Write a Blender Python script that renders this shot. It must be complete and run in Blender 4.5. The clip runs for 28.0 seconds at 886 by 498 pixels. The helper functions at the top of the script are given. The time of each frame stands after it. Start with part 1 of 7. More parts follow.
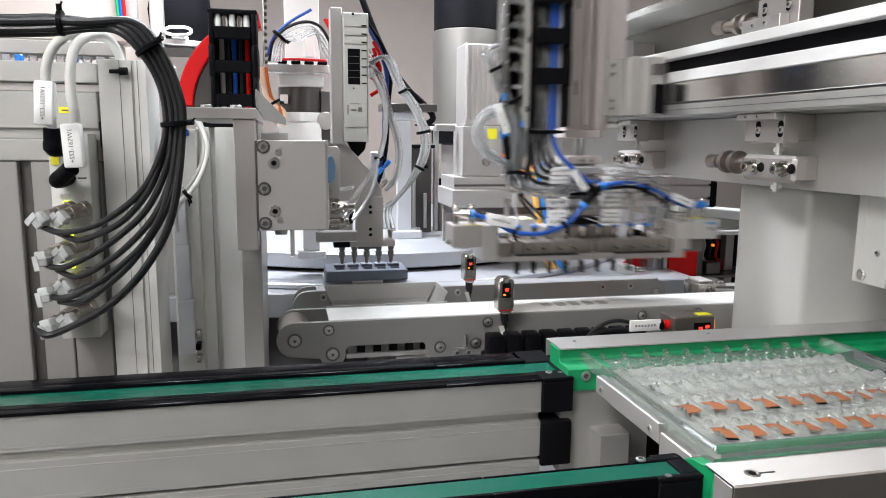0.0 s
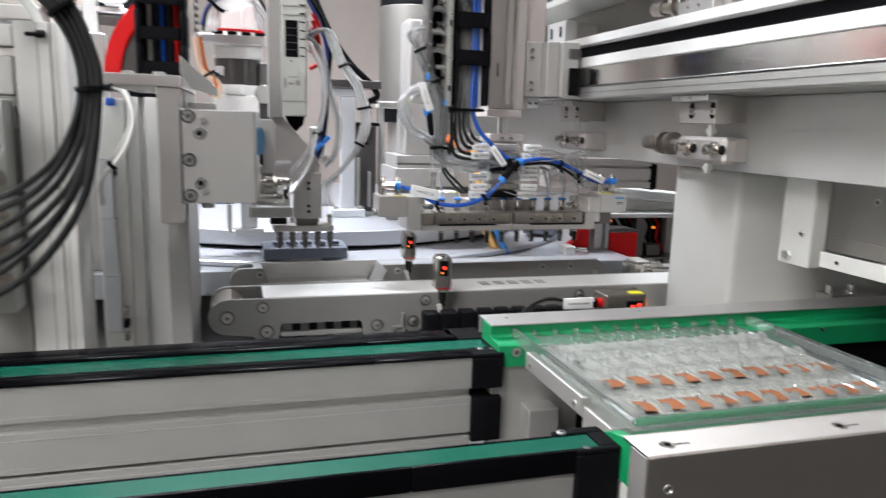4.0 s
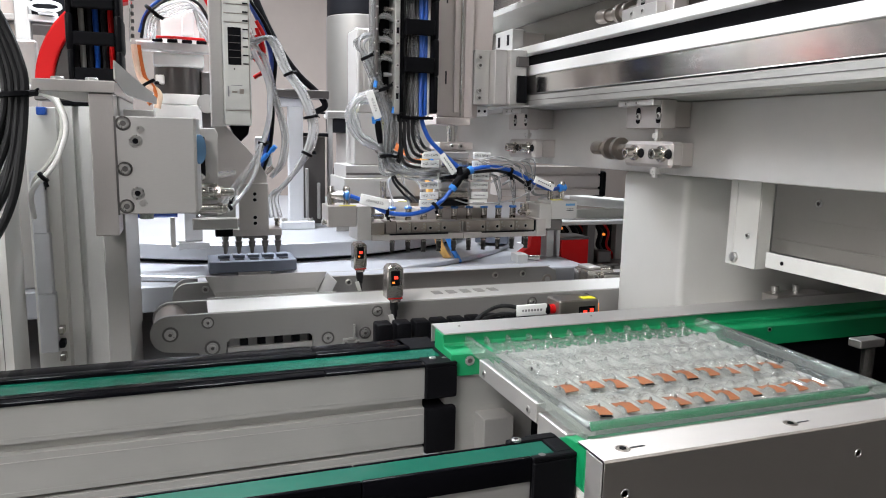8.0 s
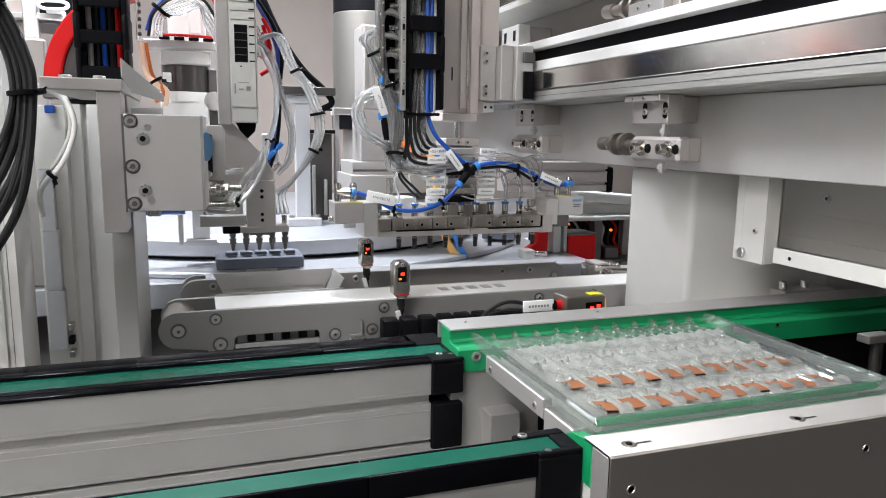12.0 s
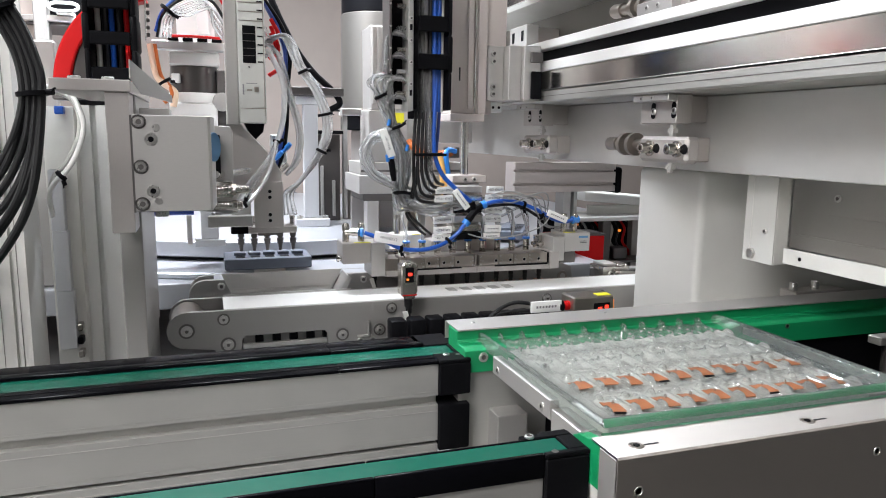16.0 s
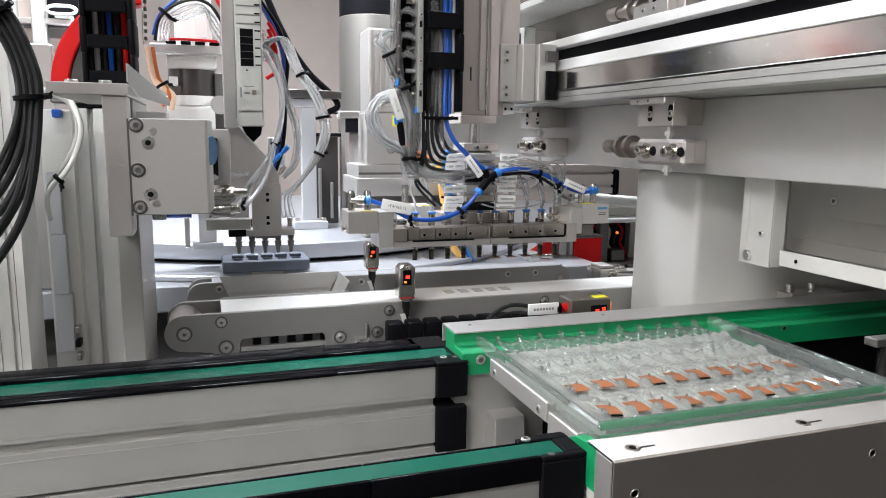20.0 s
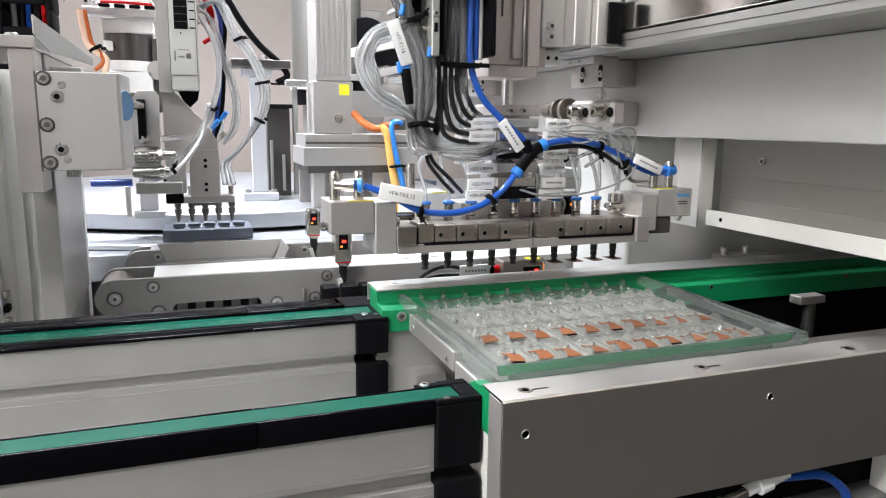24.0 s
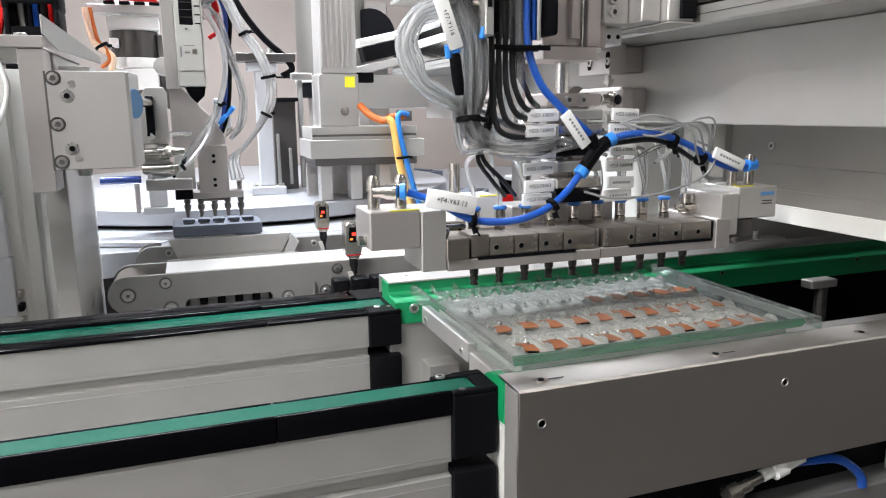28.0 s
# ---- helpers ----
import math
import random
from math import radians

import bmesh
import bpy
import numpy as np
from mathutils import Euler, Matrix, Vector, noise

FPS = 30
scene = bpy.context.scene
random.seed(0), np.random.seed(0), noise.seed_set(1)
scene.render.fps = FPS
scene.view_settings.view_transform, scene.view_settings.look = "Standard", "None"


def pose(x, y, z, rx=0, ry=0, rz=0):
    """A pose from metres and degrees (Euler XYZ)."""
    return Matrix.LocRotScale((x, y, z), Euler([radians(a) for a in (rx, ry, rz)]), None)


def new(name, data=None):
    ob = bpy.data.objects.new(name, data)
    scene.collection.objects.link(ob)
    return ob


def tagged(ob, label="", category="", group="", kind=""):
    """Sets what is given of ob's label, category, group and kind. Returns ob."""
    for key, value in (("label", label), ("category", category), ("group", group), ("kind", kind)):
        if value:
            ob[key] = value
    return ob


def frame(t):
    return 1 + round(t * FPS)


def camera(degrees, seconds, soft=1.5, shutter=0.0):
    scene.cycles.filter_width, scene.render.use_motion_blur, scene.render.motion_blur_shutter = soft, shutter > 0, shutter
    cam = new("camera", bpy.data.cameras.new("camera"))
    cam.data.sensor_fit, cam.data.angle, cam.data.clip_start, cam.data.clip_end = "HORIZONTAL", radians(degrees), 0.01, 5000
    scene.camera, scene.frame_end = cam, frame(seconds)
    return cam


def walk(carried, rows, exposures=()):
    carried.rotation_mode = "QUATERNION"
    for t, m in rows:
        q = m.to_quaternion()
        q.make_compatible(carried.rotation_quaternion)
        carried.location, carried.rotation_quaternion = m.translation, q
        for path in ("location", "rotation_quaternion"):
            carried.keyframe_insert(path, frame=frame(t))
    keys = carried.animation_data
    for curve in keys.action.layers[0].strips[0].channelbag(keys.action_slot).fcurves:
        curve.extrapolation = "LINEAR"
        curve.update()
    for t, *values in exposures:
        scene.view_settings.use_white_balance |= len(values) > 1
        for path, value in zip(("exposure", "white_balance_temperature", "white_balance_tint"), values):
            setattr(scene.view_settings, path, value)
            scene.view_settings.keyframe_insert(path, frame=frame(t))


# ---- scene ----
cam = camera(64.13, 28.0, soft=1.0, shutter=0.75)
PATH = [
    (0.0, pose(-0.2400, -0.6308, 0.2344, 81.20, -0.53, -12.35)),
    (0.5, pose(-0.2398, -0.6318, 0.2355, 81.28, -0.65, -12.34)),
    (1.0, pose(-0.2391, -0.6320, 0.2349, 81.40, -0.64, -12.27)),
    (1.5, pose(-0.2383, -0.6322, 0.2358, 81.38, -0.63, -12.23)),
    (2.0, pose(-0.2381, -0.6321, 0.2357, 81.36, -0.84, -12.41)),
    (2.5, pose(-0.2359, -0.6323, 0.2348, 81.19, -0.97, -12.35)),
    (3.0, pose(-0.2332, -0.6333, 0.2360, 81.44, -1.33, -12.50)),
    (3.5, pose(-0.2302, -0.6330, 0.2359, 81.24, -1.91, -13.11)),
    (4.0, pose(-0.2163, -0.6307, 0.2262, 79.91, -1.68, -15.87)),
    (4.5, pose(-0.2053, -0.6207, 0.2130, 80.13, -2.67, -18.68)),
    (6.5, pose(-0.2075, -0.6188, 0.2165, 81.08, -1.43, -20.07)),
    (7.0, pose(-0.2084, -0.6187, 0.2168, 80.97, -1.32, -19.98)),
    (7.5, pose(-0.2083, -0.6201, 0.2178, 81.00, -1.27, -19.77)),
    (8.0, pose(-0.2088, -0.6203, 0.2186, 81.06, -1.15, -19.73)),
    (8.5, pose(-0.2093, -0.6207, 0.2188, 81.12, -1.15, -19.72)),
    (9.0, pose(-0.2083, -0.6210, 0.2189, 81.06, -1.08, -19.52)),
    (9.5, pose(-0.2092, -0.6212, 0.2198, 81.08, -1.12, -19.59)),
    (10.0, pose(-0.2096, -0.6212, 0.2193, 81.17, -1.10, -19.63)),
    (10.5, pose(-0.2083, -0.6217, 0.2190, 81.08, -1.01, -19.44)),
    (11.0, pose(-0.2080, -0.6210, 0.2184, 80.80, -1.04, -19.34)),
    (11.5, pose(-0.2083, -0.6208, 0.2181, 80.53, -1.06, -19.28)),
    (12.0, pose(-0.2080, -0.6215, 0.2187, 80.75, -0.89, -19.16)),
    (12.5, pose(-0.2075, -0.6187, 0.2167, 80.54, -1.11, -19.51)),
    (14.5, pose(-0.2063, -0.6217, 0.2190, 80.81, -0.83, -18.67)),
    (15.0, pose(-0.2065, -0.6216, 0.2194, 80.76, -0.82, -18.62)),
    (15.5, pose(-0.2064, -0.6217, 0.2190, 80.77, -0.71, -18.50)),
    (16.0, pose(-0.2061, -0.6208, 0.2181, 80.80, -0.80, -18.46)),
    (16.5, pose(-0.2056, -0.6221, 0.2188, 80.78, -0.72, -18.44)),
    (17.0, pose(-0.2066, -0.6220, 0.2194, 80.73, -0.67, -18.51)),
    (17.5, pose(-0.2052, -0.6223, 0.2189, 80.85, -0.71, -18.47)),
    (18.0, pose(-0.2047, -0.6219, 0.2185, 80.80, -0.72, -18.47)),
    (18.5, pose(-0.2058, -0.6217, 0.2193, 80.73, -0.66, -18.53)),
    (19.0, pose(-0.2059, -0.6219, 0.2198, 80.95, -0.81, -18.70)),
    (19.5, pose(-0.2059, -0.6227, 0.2191, 81.00, -0.80, -18.71)),
    (20.0, pose(-0.2049, -0.6225, 0.2193, 80.95, -0.74, -18.57)),
    (20.5, pose(-0.2060, -0.6218, 0.2188, 80.57, -0.92, -18.66)),
    (22.5, pose(-0.1559, -0.6436, 0.2022, 79.84, -1.64, -17.88)),
    (23.0, pose(-0.1465, -0.6464, 0.1947, 79.42, -1.19, -19.40)),
    (23.5, pose(-0.1456, -0.6464, 0.1940, 80.11, -0.98, -19.74)),
    (24.0, pose(-0.1477, -0.6453, 0.1918, 79.79, -0.69, -19.99)),
    (24.5, pose(-0.1483, -0.6451, 0.1927, 79.73, -0.41, -19.85)),
    (25.0, pose(-0.1493, -0.6449, 0.1931, 79.91, -0.18, -19.95)),
    (25.5, pose(-0.1478, -0.6451, 0.1923, 79.61, -0.10, -19.84)),
    (26.0, pose(-0.1483, -0.6444, 0.1924, 79.23, -0.04, -19.99)),
    (26.5, pose(-0.1492, -0.6439, 0.1926, 79.21, 0.05, -20.07)),
    (27.0, pose(-0.1500, -0.6442, 0.1926, 79.28, 0.05, -20.12)),
    (27.5, pose(-0.1505, -0.6439, 0.1923, 79.36, 0.08, -20.11)),
    (28.0, pose(-0.1530, -0.6446, 0.1940, 78.93, 0.47, -19.73)),
]
EXPOSURES = [(0.0, 0.36), (4.0, 0.38), (6.5, 0.42), (20.5, 0.42), (21.5, 0.62), (23.0, 0.70), (28.0, 0.69)]
walk(cam, PATH, EXPOSURES)

# ---- light ----
world = bpy.data.worlds.new("world")
scene.world = world
world.use_nodes = True
wbg = world.node_tree.nodes["Background"]
wbg.inputs["Color"].default_value = (0.9, 0.95, 1.0, 1)
wbg.inputs["Strength"].default_value = 0.12


# ---- materials ----
def material(name, base, rough=0.5, metal=0.0, grain=(40, 40, 40), amount=0.06, stain=0.05, bump=0.0, bump_scale=None, coat=0.0, rand=0.0, spec=0.5, brush=0.0):
    """A procedural paint, plastic or metal: grain and larger stains in colour and gloss, a fine relief."""
    m = bpy.data.materials.new(name)
    m.use_nodes = True
    nt = m.node_tree
    b = nt.nodes["Principled BSDF"]
    b.inputs["Metallic"].default_value = metal
    b.inputs["Specular IOR Level"].default_value = spec
    if brush:
        # brushed across x: reflections spread along x
        ta = nt.nodes.new("ShaderNodeCombineXYZ")
        ta.inputs[0].default_value = 1.0
        nt.links.new(ta.outputs[0], b.inputs["Tangent"])
        b.inputs["Anisotropic"].default_value = brush
    if coat:
        b.inputs["Coat Weight"].default_value = coat
        b.inputs["Coat Roughness"].default_value = 0.12
    co = nt.nodes.new("ShaderNodeTexCoord")
    mp = nt.nodes.new("ShaderNodeMapping")
    mp.inputs["Scale"].default_value = grain
    nt.links.new(co.outputs["Object"], mp.inputs["Vector"])
    n1 = nt.nodes.new("ShaderNodeTexNoise")
    n1.inputs["Scale"].default_value = 12
    n1.inputs["Detail"].default_value = 4
    nt.links.new(mp.outputs["Vector"], n1.inputs["Vector"])
    n2 = nt.nodes.new("ShaderNodeTexNoise")
    n2.inputs["Scale"].default_value = 22
    n2.inputs["Detail"].default_value = 3
    nt.links.new(co.outputs["Object"], n2.inputs["Vector"])
    a1 = nt.nodes.new("ShaderNodeMath")
    a1.operation = "MULTIPLY_ADD"
    a1.inputs[1].default_value = 2 * amount
    a1.inputs[2].default_value = 1 - amount - stain
    nt.links.new(n1.outputs["Fac"], a1.inputs[0])
    a2 = nt.nodes.new("ShaderNodeMath")
    a2.operation = "MULTIPLY_ADD"
    a2.inputs[1].default_value = 2 * stain
    nt.links.new(n2.outputs["Fac"], a2.inputs[0])
    nt.links.new(a1.outputs[0], a2.inputs[2])
    val = a2
    if rand:
        oi = nt.nodes.new("ShaderNodeObjectInfo")
        a3 = nt.nodes.new("ShaderNodeMath")
        a3.operation = "MULTIPLY_ADD"
        a3.inputs[1].default_value = rand
        nt.links.new(oi.outputs["Random"], a3.inputs[0])
        nt.links.new(a2.outputs[0], a3.inputs[2])
        val = a3
    mul = nt.nodes.new("ShaderNodeVectorMath")
    mul.operation = "SCALE"
    mul.inputs[0].default_value = base
    nt.links.new(val.outputs[0], mul.inputs["Scale"])
    nt.links.new(mul.outputs[0], b.inputs["Base Color"])
    r = nt.nodes.new("ShaderNodeMath")
    r.operation = "MULTIPLY_ADD"
    vary = min(0.25, 3 * amount)
    r.inputs[1].default_value = vary
    r.inputs[2].default_value = max(0.02, rough - vary / 2)
    nt.links.new(n1.outputs["Fac"], r.inputs[0])
    nt.links.new(r.outputs[0], b.inputs["Roughness"])
    if bump:
        bp = nt.nodes.new("ShaderNodeBump")
        bp.inputs["Strength"].default_value = bump
        bp.inputs["Distance"].default_value = 0.0006
        nt.links.new(n1.outputs["Fac"], bp.inputs["Height"])
        nt.links.new(bp.outputs["Normal"], b.inputs["Normal"])
    return m


def clear_material(name, tint, haze, gloss_rough=0.06, edge=0.35, patch=0.4, through_share=0.35, body=(0.92, 0.94, 0.93), vary=0.0, bend=0.0):
    """A thin clear plastic sheet or hose: mostly see-through, a little milky, with a gloss that grows at grazing angles."""
    m = bpy.data.materials.new(name)
    m.use_nodes = True
    nt = m.node_tree
    nt.nodes.remove(nt.nodes["Principled BSDF"])
    out = nt.nodes["Material Output"]
    tr = nt.nodes.new("ShaderNodeBsdfTransparent")
    tr.inputs["Color"].default_value = (*tint, 1)
    df = nt.nodes.new("ShaderNodeBsdfDiffuse")
    df.inputs["Color"].default_value = (*body, 1)
    tl = nt.nodes.new("ShaderNodeBsdfTranslucent")
    tl.inputs["Color"].default_value = (*body, 1)
    ad = nt.nodes.new("ShaderNodeMixShader")
    ad.inputs[0].default_value = through_share
    nt.links.new(df.outputs[0], ad.inputs[1])
    nt.links.new(tl.outputs[0], ad.inputs[2])
    co = nt.nodes.new("ShaderNodeTexCoord")
    nz = nt.nodes.new("ShaderNodeTexNoise")
    nz.inputs["Scale"].default_value = 60
    nz.inputs["Detail"].default_value = 3
    nt.links.new(co.outputs["Object"], nz.inputs["Vector"])
    ha = nt.nodes.new("ShaderNodeMath")
    ha.operation = "MULTIPLY_ADD"
    ha.inputs[1].default_value = 2 * haze * patch
    ha.inputs[2].default_value = haze * (1 - patch)
    nt.links.new(nz.outputs["Fac"], ha.inputs[0])
    mx = nt.nodes.new("ShaderNodeMixShader")
    if vary:
        oi = nt.nodes.new("ShaderNodeObjectInfo")
        va = nt.nodes.new("ShaderNodeMath")
        va.operation = "MULTIPLY_ADD"
        va.inputs[1].default_value = 2 * vary
        va.inputs[2].default_value = 1 - vary
        nt.links.new(oi.outputs["Random"], va.inputs[0])
        vm = nt.nodes.new("ShaderNodeMath")
        vm.operation = "MULTIPLY"
        nt.links.new(ha.outputs[0], vm.inputs[0])
        nt.links.new(va.outputs[0], vm.inputs[1])
        ha = vm
    nt.links.new(ha.outputs[0], mx.inputs[0])
    clear = tr
    if bend:
        rf = nt.nodes.new("ShaderNodeBsdfRefraction")
        rf.inputs["Color"].default_value = (*tint, 1)
        rf.inputs["Roughness"].default_value = 0.03
        rf.inputs["IOR"].default_value = 1.42
        clear = nt.nodes.new("ShaderNodeMixShader")
        clear.inputs[0].default_value = bend
        nt.links.new(tr.outputs[0], clear.inputs[1])
        nt.links.new(rf.outputs[0], clear.inputs[2])
    nt.links.new(clear.outputs[0], mx.inputs[1])
    nt.links.new(ad.outputs[0], mx.inputs[2])
    gl = nt.nodes.new("ShaderNodeBsdfGlossy")
    gl.inputs["Roughness"].default_value = gloss_rough
    fr = nt.nodes.new("ShaderNodeLayerWeight")
    fr.inputs["Blend"].default_value = edge
    mg = nt.nodes.new("ShaderNodeMixShader")
    fm = nt.nodes.new("ShaderNodeMath")
    fm.operation = "MULTIPLY_ADD"
    fm.inputs[1].default_value = 1.0
    fm.inputs[2].default_value = 0.0
    nt.links.new(fr.outputs["Fresnel"], fm.inputs[0])
    nt.links.new(fm.outputs[0], mg.inputs[0])
    nt.links.new(mx.outputs[0], mg.inputs[1])
    nt.links.new(gl.outputs[0], mg.inputs[2])
    nt.links.new(mg.outputs[0], out.inputs["Surface"])
    return m


def glow(name, colour, strength):
    m = bpy.data.materials.new(name)
    m.use_nodes = True
    b = m.node_tree.nodes["Principled BSDF"]
    b.inputs["Base Color"].default_value = (*colour, 1)
    b.inputs["Emission Color"].default_value = (*colour, 1)
    b.inputs["Emission Strength"].default_value = strength
    return m


ANOD = material("anodised_aluminium", (0.42, 0.415, 0.392), 0.42, 0.55, (3, 40, 120), 0.04, 0.09)
ANOD_V = material("anodised_aluminium_upright", (0.44, 0.435, 0.42), 0.43, 0.6, (120, 40, 3), 0.04, 0.04)
MACH = material("machined_aluminium", (0.55, 0.535, 0.515), 0.38, 0.68, (15, 15, 90), 0.05, 0.03, 0.05)
MACH_P = material("milled_aluminium", (0.50, 0.47, 0.45), 0.40, 0.68, (90, 20, 20), 0.05, 0.04, 0.05)
COVER = material("satin_stainless_sheet", (0.43, 0.402, 0.370), 0.54, 1.0, (160, 4, 4), 0.012, 0.03, brush=0.78)
POLISH = material("ground_steel_band", (0.82, 0.81, 0.79), 0.17, 1.0, (30, 1.5, 120), 0.05, 0.05)
CHROME = material("chromed_brass", (0.60, 0.575, 0.54), 0.13, 1.0, (60, 60, 60), 0.03, 0.04)
SCREW = material("bright_steel_screw", (0.55, 0.54, 0.52), 0.3, 0.9, (40, 40, 40), 0.06, 0.05)
DARKSTEEL = material("dark_steel", (0.16, 0.15, 0.145), 0.4, 0.8, (40, 40, 40), 0.1, 0.08)
NICKEL = material("nickel_plated_brass", (0.52, 0.49, 0.45), 0.22, 0.95, (60, 60, 60), 0.015, 0.03)
MANI = material("nickel_plated_steel_blocks", (0.345, 0.312, 0.28), 0.32, 0.9, (6, 60, 60), 0.015, 0.05, rand=0.10)
PAINT = material("light_grey_machine_paint", (0.58, 0.575, 0.548), 0.5, 0.0, (60, 60, 60), 0.03, 0.04, 0.06)
PAINT_B = material("beam_grey_brushed", (0.60, 0.59, 0.57), 0.42, 0.55, (40, 4, 14), 0.03, 0.05, 0.03)
TOWER = material("satin_turned_cylinder", (0.21, 0.20, 0.185), 0.42, 0.75, (90, 90, 3), 0.03, 0.03)
GREYP = material("grey_conveyor_plate", (0.36, 0.35, 0.333), 0.40, 0.5, (90, 20, 20), 0.05, 0.04, 0.04)
# darker copy of the pale sheet: the shelf's shade is in the colour
SHEET_SHADE = material("shaded_sheet_metal", (0.37, 0.355, 0.33), 0.45, 0.1, (30, 30, 30), 0.03, 0.04)
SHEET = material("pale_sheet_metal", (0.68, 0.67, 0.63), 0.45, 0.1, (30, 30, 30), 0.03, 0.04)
PINK = material("pinkish_anodised_profile", (0.58, 0.52, 0.495), 0.42, 0.3, (90, 90, 4), 0.04, 0.03)
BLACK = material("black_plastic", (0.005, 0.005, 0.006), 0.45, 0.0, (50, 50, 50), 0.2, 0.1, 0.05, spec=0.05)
BLACKG = material("satin_black_guide", (0.003, 0.003, 0.004), 0.20, 0.0, (4, 50, 50), 0.008, 0.1, spec=0.035)
CABLE = material("black_cable_jacket", (0.016, 0.016, 0.017), 0.33, 0.0, (60, 60, 60), 0.05, 0.05, spec=0.28)
GREYCABLE = material("grey_cable_jacket", (0.50, 0.50, 0.47), 0.45, 0.0, (60, 60, 60), 0.05, 0.05)
WIRE = material("thin_grey_wire", (0.26, 0.26, 0.255), 0.4, 0.0, (60, 60, 60), 0.05, 0.05)
BELT = material("green_belt", (0.003, 0.075, 0.048), 0.24, 0.0, (3, 14, 14), 0.025, 0.10, spec=0.24)
GREEN = material("green_plastic_guide", (0.005, 0.235, 0.085), 0.38, 0.0, (6, 40, 40), 0.06, 0.06, 0.04)
RED = material("red_plastic", (0.52, 0.005, 0.006), 0.45, 0.0, (30, 30, 30), 0.04, 0.05, spec=0.2)
BLUE = material("blue_hose", (0.012, 0.085, 0.42), 0.28, 0.0, (60, 60, 60), 0.015, 0.05)
SKY = material("bright_blue_plastic", (0.03, 0.22, 0.66), 0.32, 0.0, (60, 60, 60), 0.05, 0.05)
DISC = material("steel_blue_cap", (0.10, 0.27, 0.50), 0.35, 0.0, (60, 60, 60), 0.05, 0.04)
NAVY = material("navy_hose", (0.015, 0.04, 0.20), 0.3, 0.0, (60, 60, 60), 0.06, 0.05)
CREAM = material("cream_cable", (0.78, 0.58, 0.42), 0.35, 0.0, (60, 60, 60), 0.03, 0.04)
PALEORANGE = material("pale_orange_cable", (0.88, 0.50, 0.14), 0.35, 0.0, (60, 60, 60), 0.03, 0.04)
ORANGE = material("orange_cable", (0.52, 0.125, 0.018), 0.4, 0.0, (60, 60, 60), 0.06, 0.05)
YELLOW = material("yellow_sticker", (0.85, 0.80, 0.03), 0.5, 0.0, (60, 60, 60), 0.04, 0.03)
# near-white base: bright reflections on metal are put into this colour
WHITE_REFL = material("reflection_white_metal", (0.84, 0.835, 0.815), 0.4, 0.15, (2, 60, 60), 0.03, 0.03)
WHITE = material("white_plastic", (0.80, 0.80, 0.78), 0.42, 0.0, (60, 60, 60), 0.03, 0.03)
LABEL = material("white_label_sleeve", (0.82, 0.82, 0.80), 0.3, 0.0, (60, 60, 60), 0.03, 0.03, coat=0.3)
IVORY = material("ivory_module_housing", (0.50, 0.505, 0.475), 0.5, 0.0, (60, 60, 60), 0.03, 0.03)
FAINT = material("faint_print", (0.22, 0.22, 0.23), 0.6, 0.0)
INK = material("dark_print", (0.03, 0.03, 0.035), 0.6, 0.0)
SLATE = material("slate_grey_fixture", (0.11, 0.125, 0.155), 0.45, 0.1, (40, 40, 40), 0.08, 0.06)
POSTM = material("pale_post_paint", (0.52, 0.525, 0.54), 0.4, 0.1, (30, 30, 30), 0.03, 0.04)
MOTOR = material("dark_brown_motor_housing", (0.085, 0.078, 0.074), 0.30, 0.6, (20, 20, 60), 0.008, 0.05)
RUBBER = material("dark_rubber_cup", (0.035, 0.033, 0.03), 0.45, 0.0, (60, 60, 60), 0.05, 0.05)
RINGB = material("blue_release_ring", (0.035, 0.16, 0.50), 0.35, 0.0, (60, 60, 60), 0.04, 0.04)
BROWN = material("copper_brown_film", (0.27, 0.095, 0.035), 0.40, 0.0, (60, 60, 60), 0.12, 0.10, rand=0.25)
WALLB = material("beige_wall_panel", (0.335, 0.283, 0.252), 0.6, 0.0, (4, 4, 4), 0.03, 0.04)
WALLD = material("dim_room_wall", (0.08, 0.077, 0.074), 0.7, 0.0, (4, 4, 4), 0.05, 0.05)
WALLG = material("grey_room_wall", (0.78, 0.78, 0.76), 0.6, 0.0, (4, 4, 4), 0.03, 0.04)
DARKF = material("grey_factory_floor", (0.17, 0.165, 0.16), 0.5, 0.0, (3, 3, 3), 0.08, 0.08)
FLOORM = material("dark_machine_bed", (0.22, 0.218, 0.212), 0.45, 0.3, (8, 8, 8), 0.05, 0.06, 0.04)
TABLEM = material("pale_table_plate", (0.43, 0.44, 0.465), 0.30, 0.45, (12, 12, 12), 0.03, 0.04)
TRAYM = clear_material("clear_thermoformed_plastic", (0.95, 0.975, 0.96), 0.20, 0.055, 0.37, 0.15, 0.45, body=(0.87, 0.90, 0.88))
RIMM = clear_material("clear_thin_rim", (0.92, 0.965, 0.945), 0.17, 0.03, 0.27, 0.15, 0.45, body=(0.80, 0.88, 0.84))
HOSE = clear_material("clear_hose", (0.985, 0.99, 0.99), 0.23, 0.10, 0.42, 0.25, 0.45, body=(1.0, 1.0, 1.0), vary=0.8, bend=0.7)
CLIP = clear_material("milky_clip_plastic", (0.9, 0.9, 0.9), 0.55, 0.2, 0.4)
LED_R = glow("red_display", (1.0, 0.04, 0.02), 1.3)
LED_Y = glow("yellow_indicator", (0.75, 0.9, 0.02), 1.6)
LED_O = glow("orange_indicator", (1.0, 0.25, 0.03), 0.8)
TUBE_L = glow("led_tube", (1.0, 0.98, 0.95), 12.0)


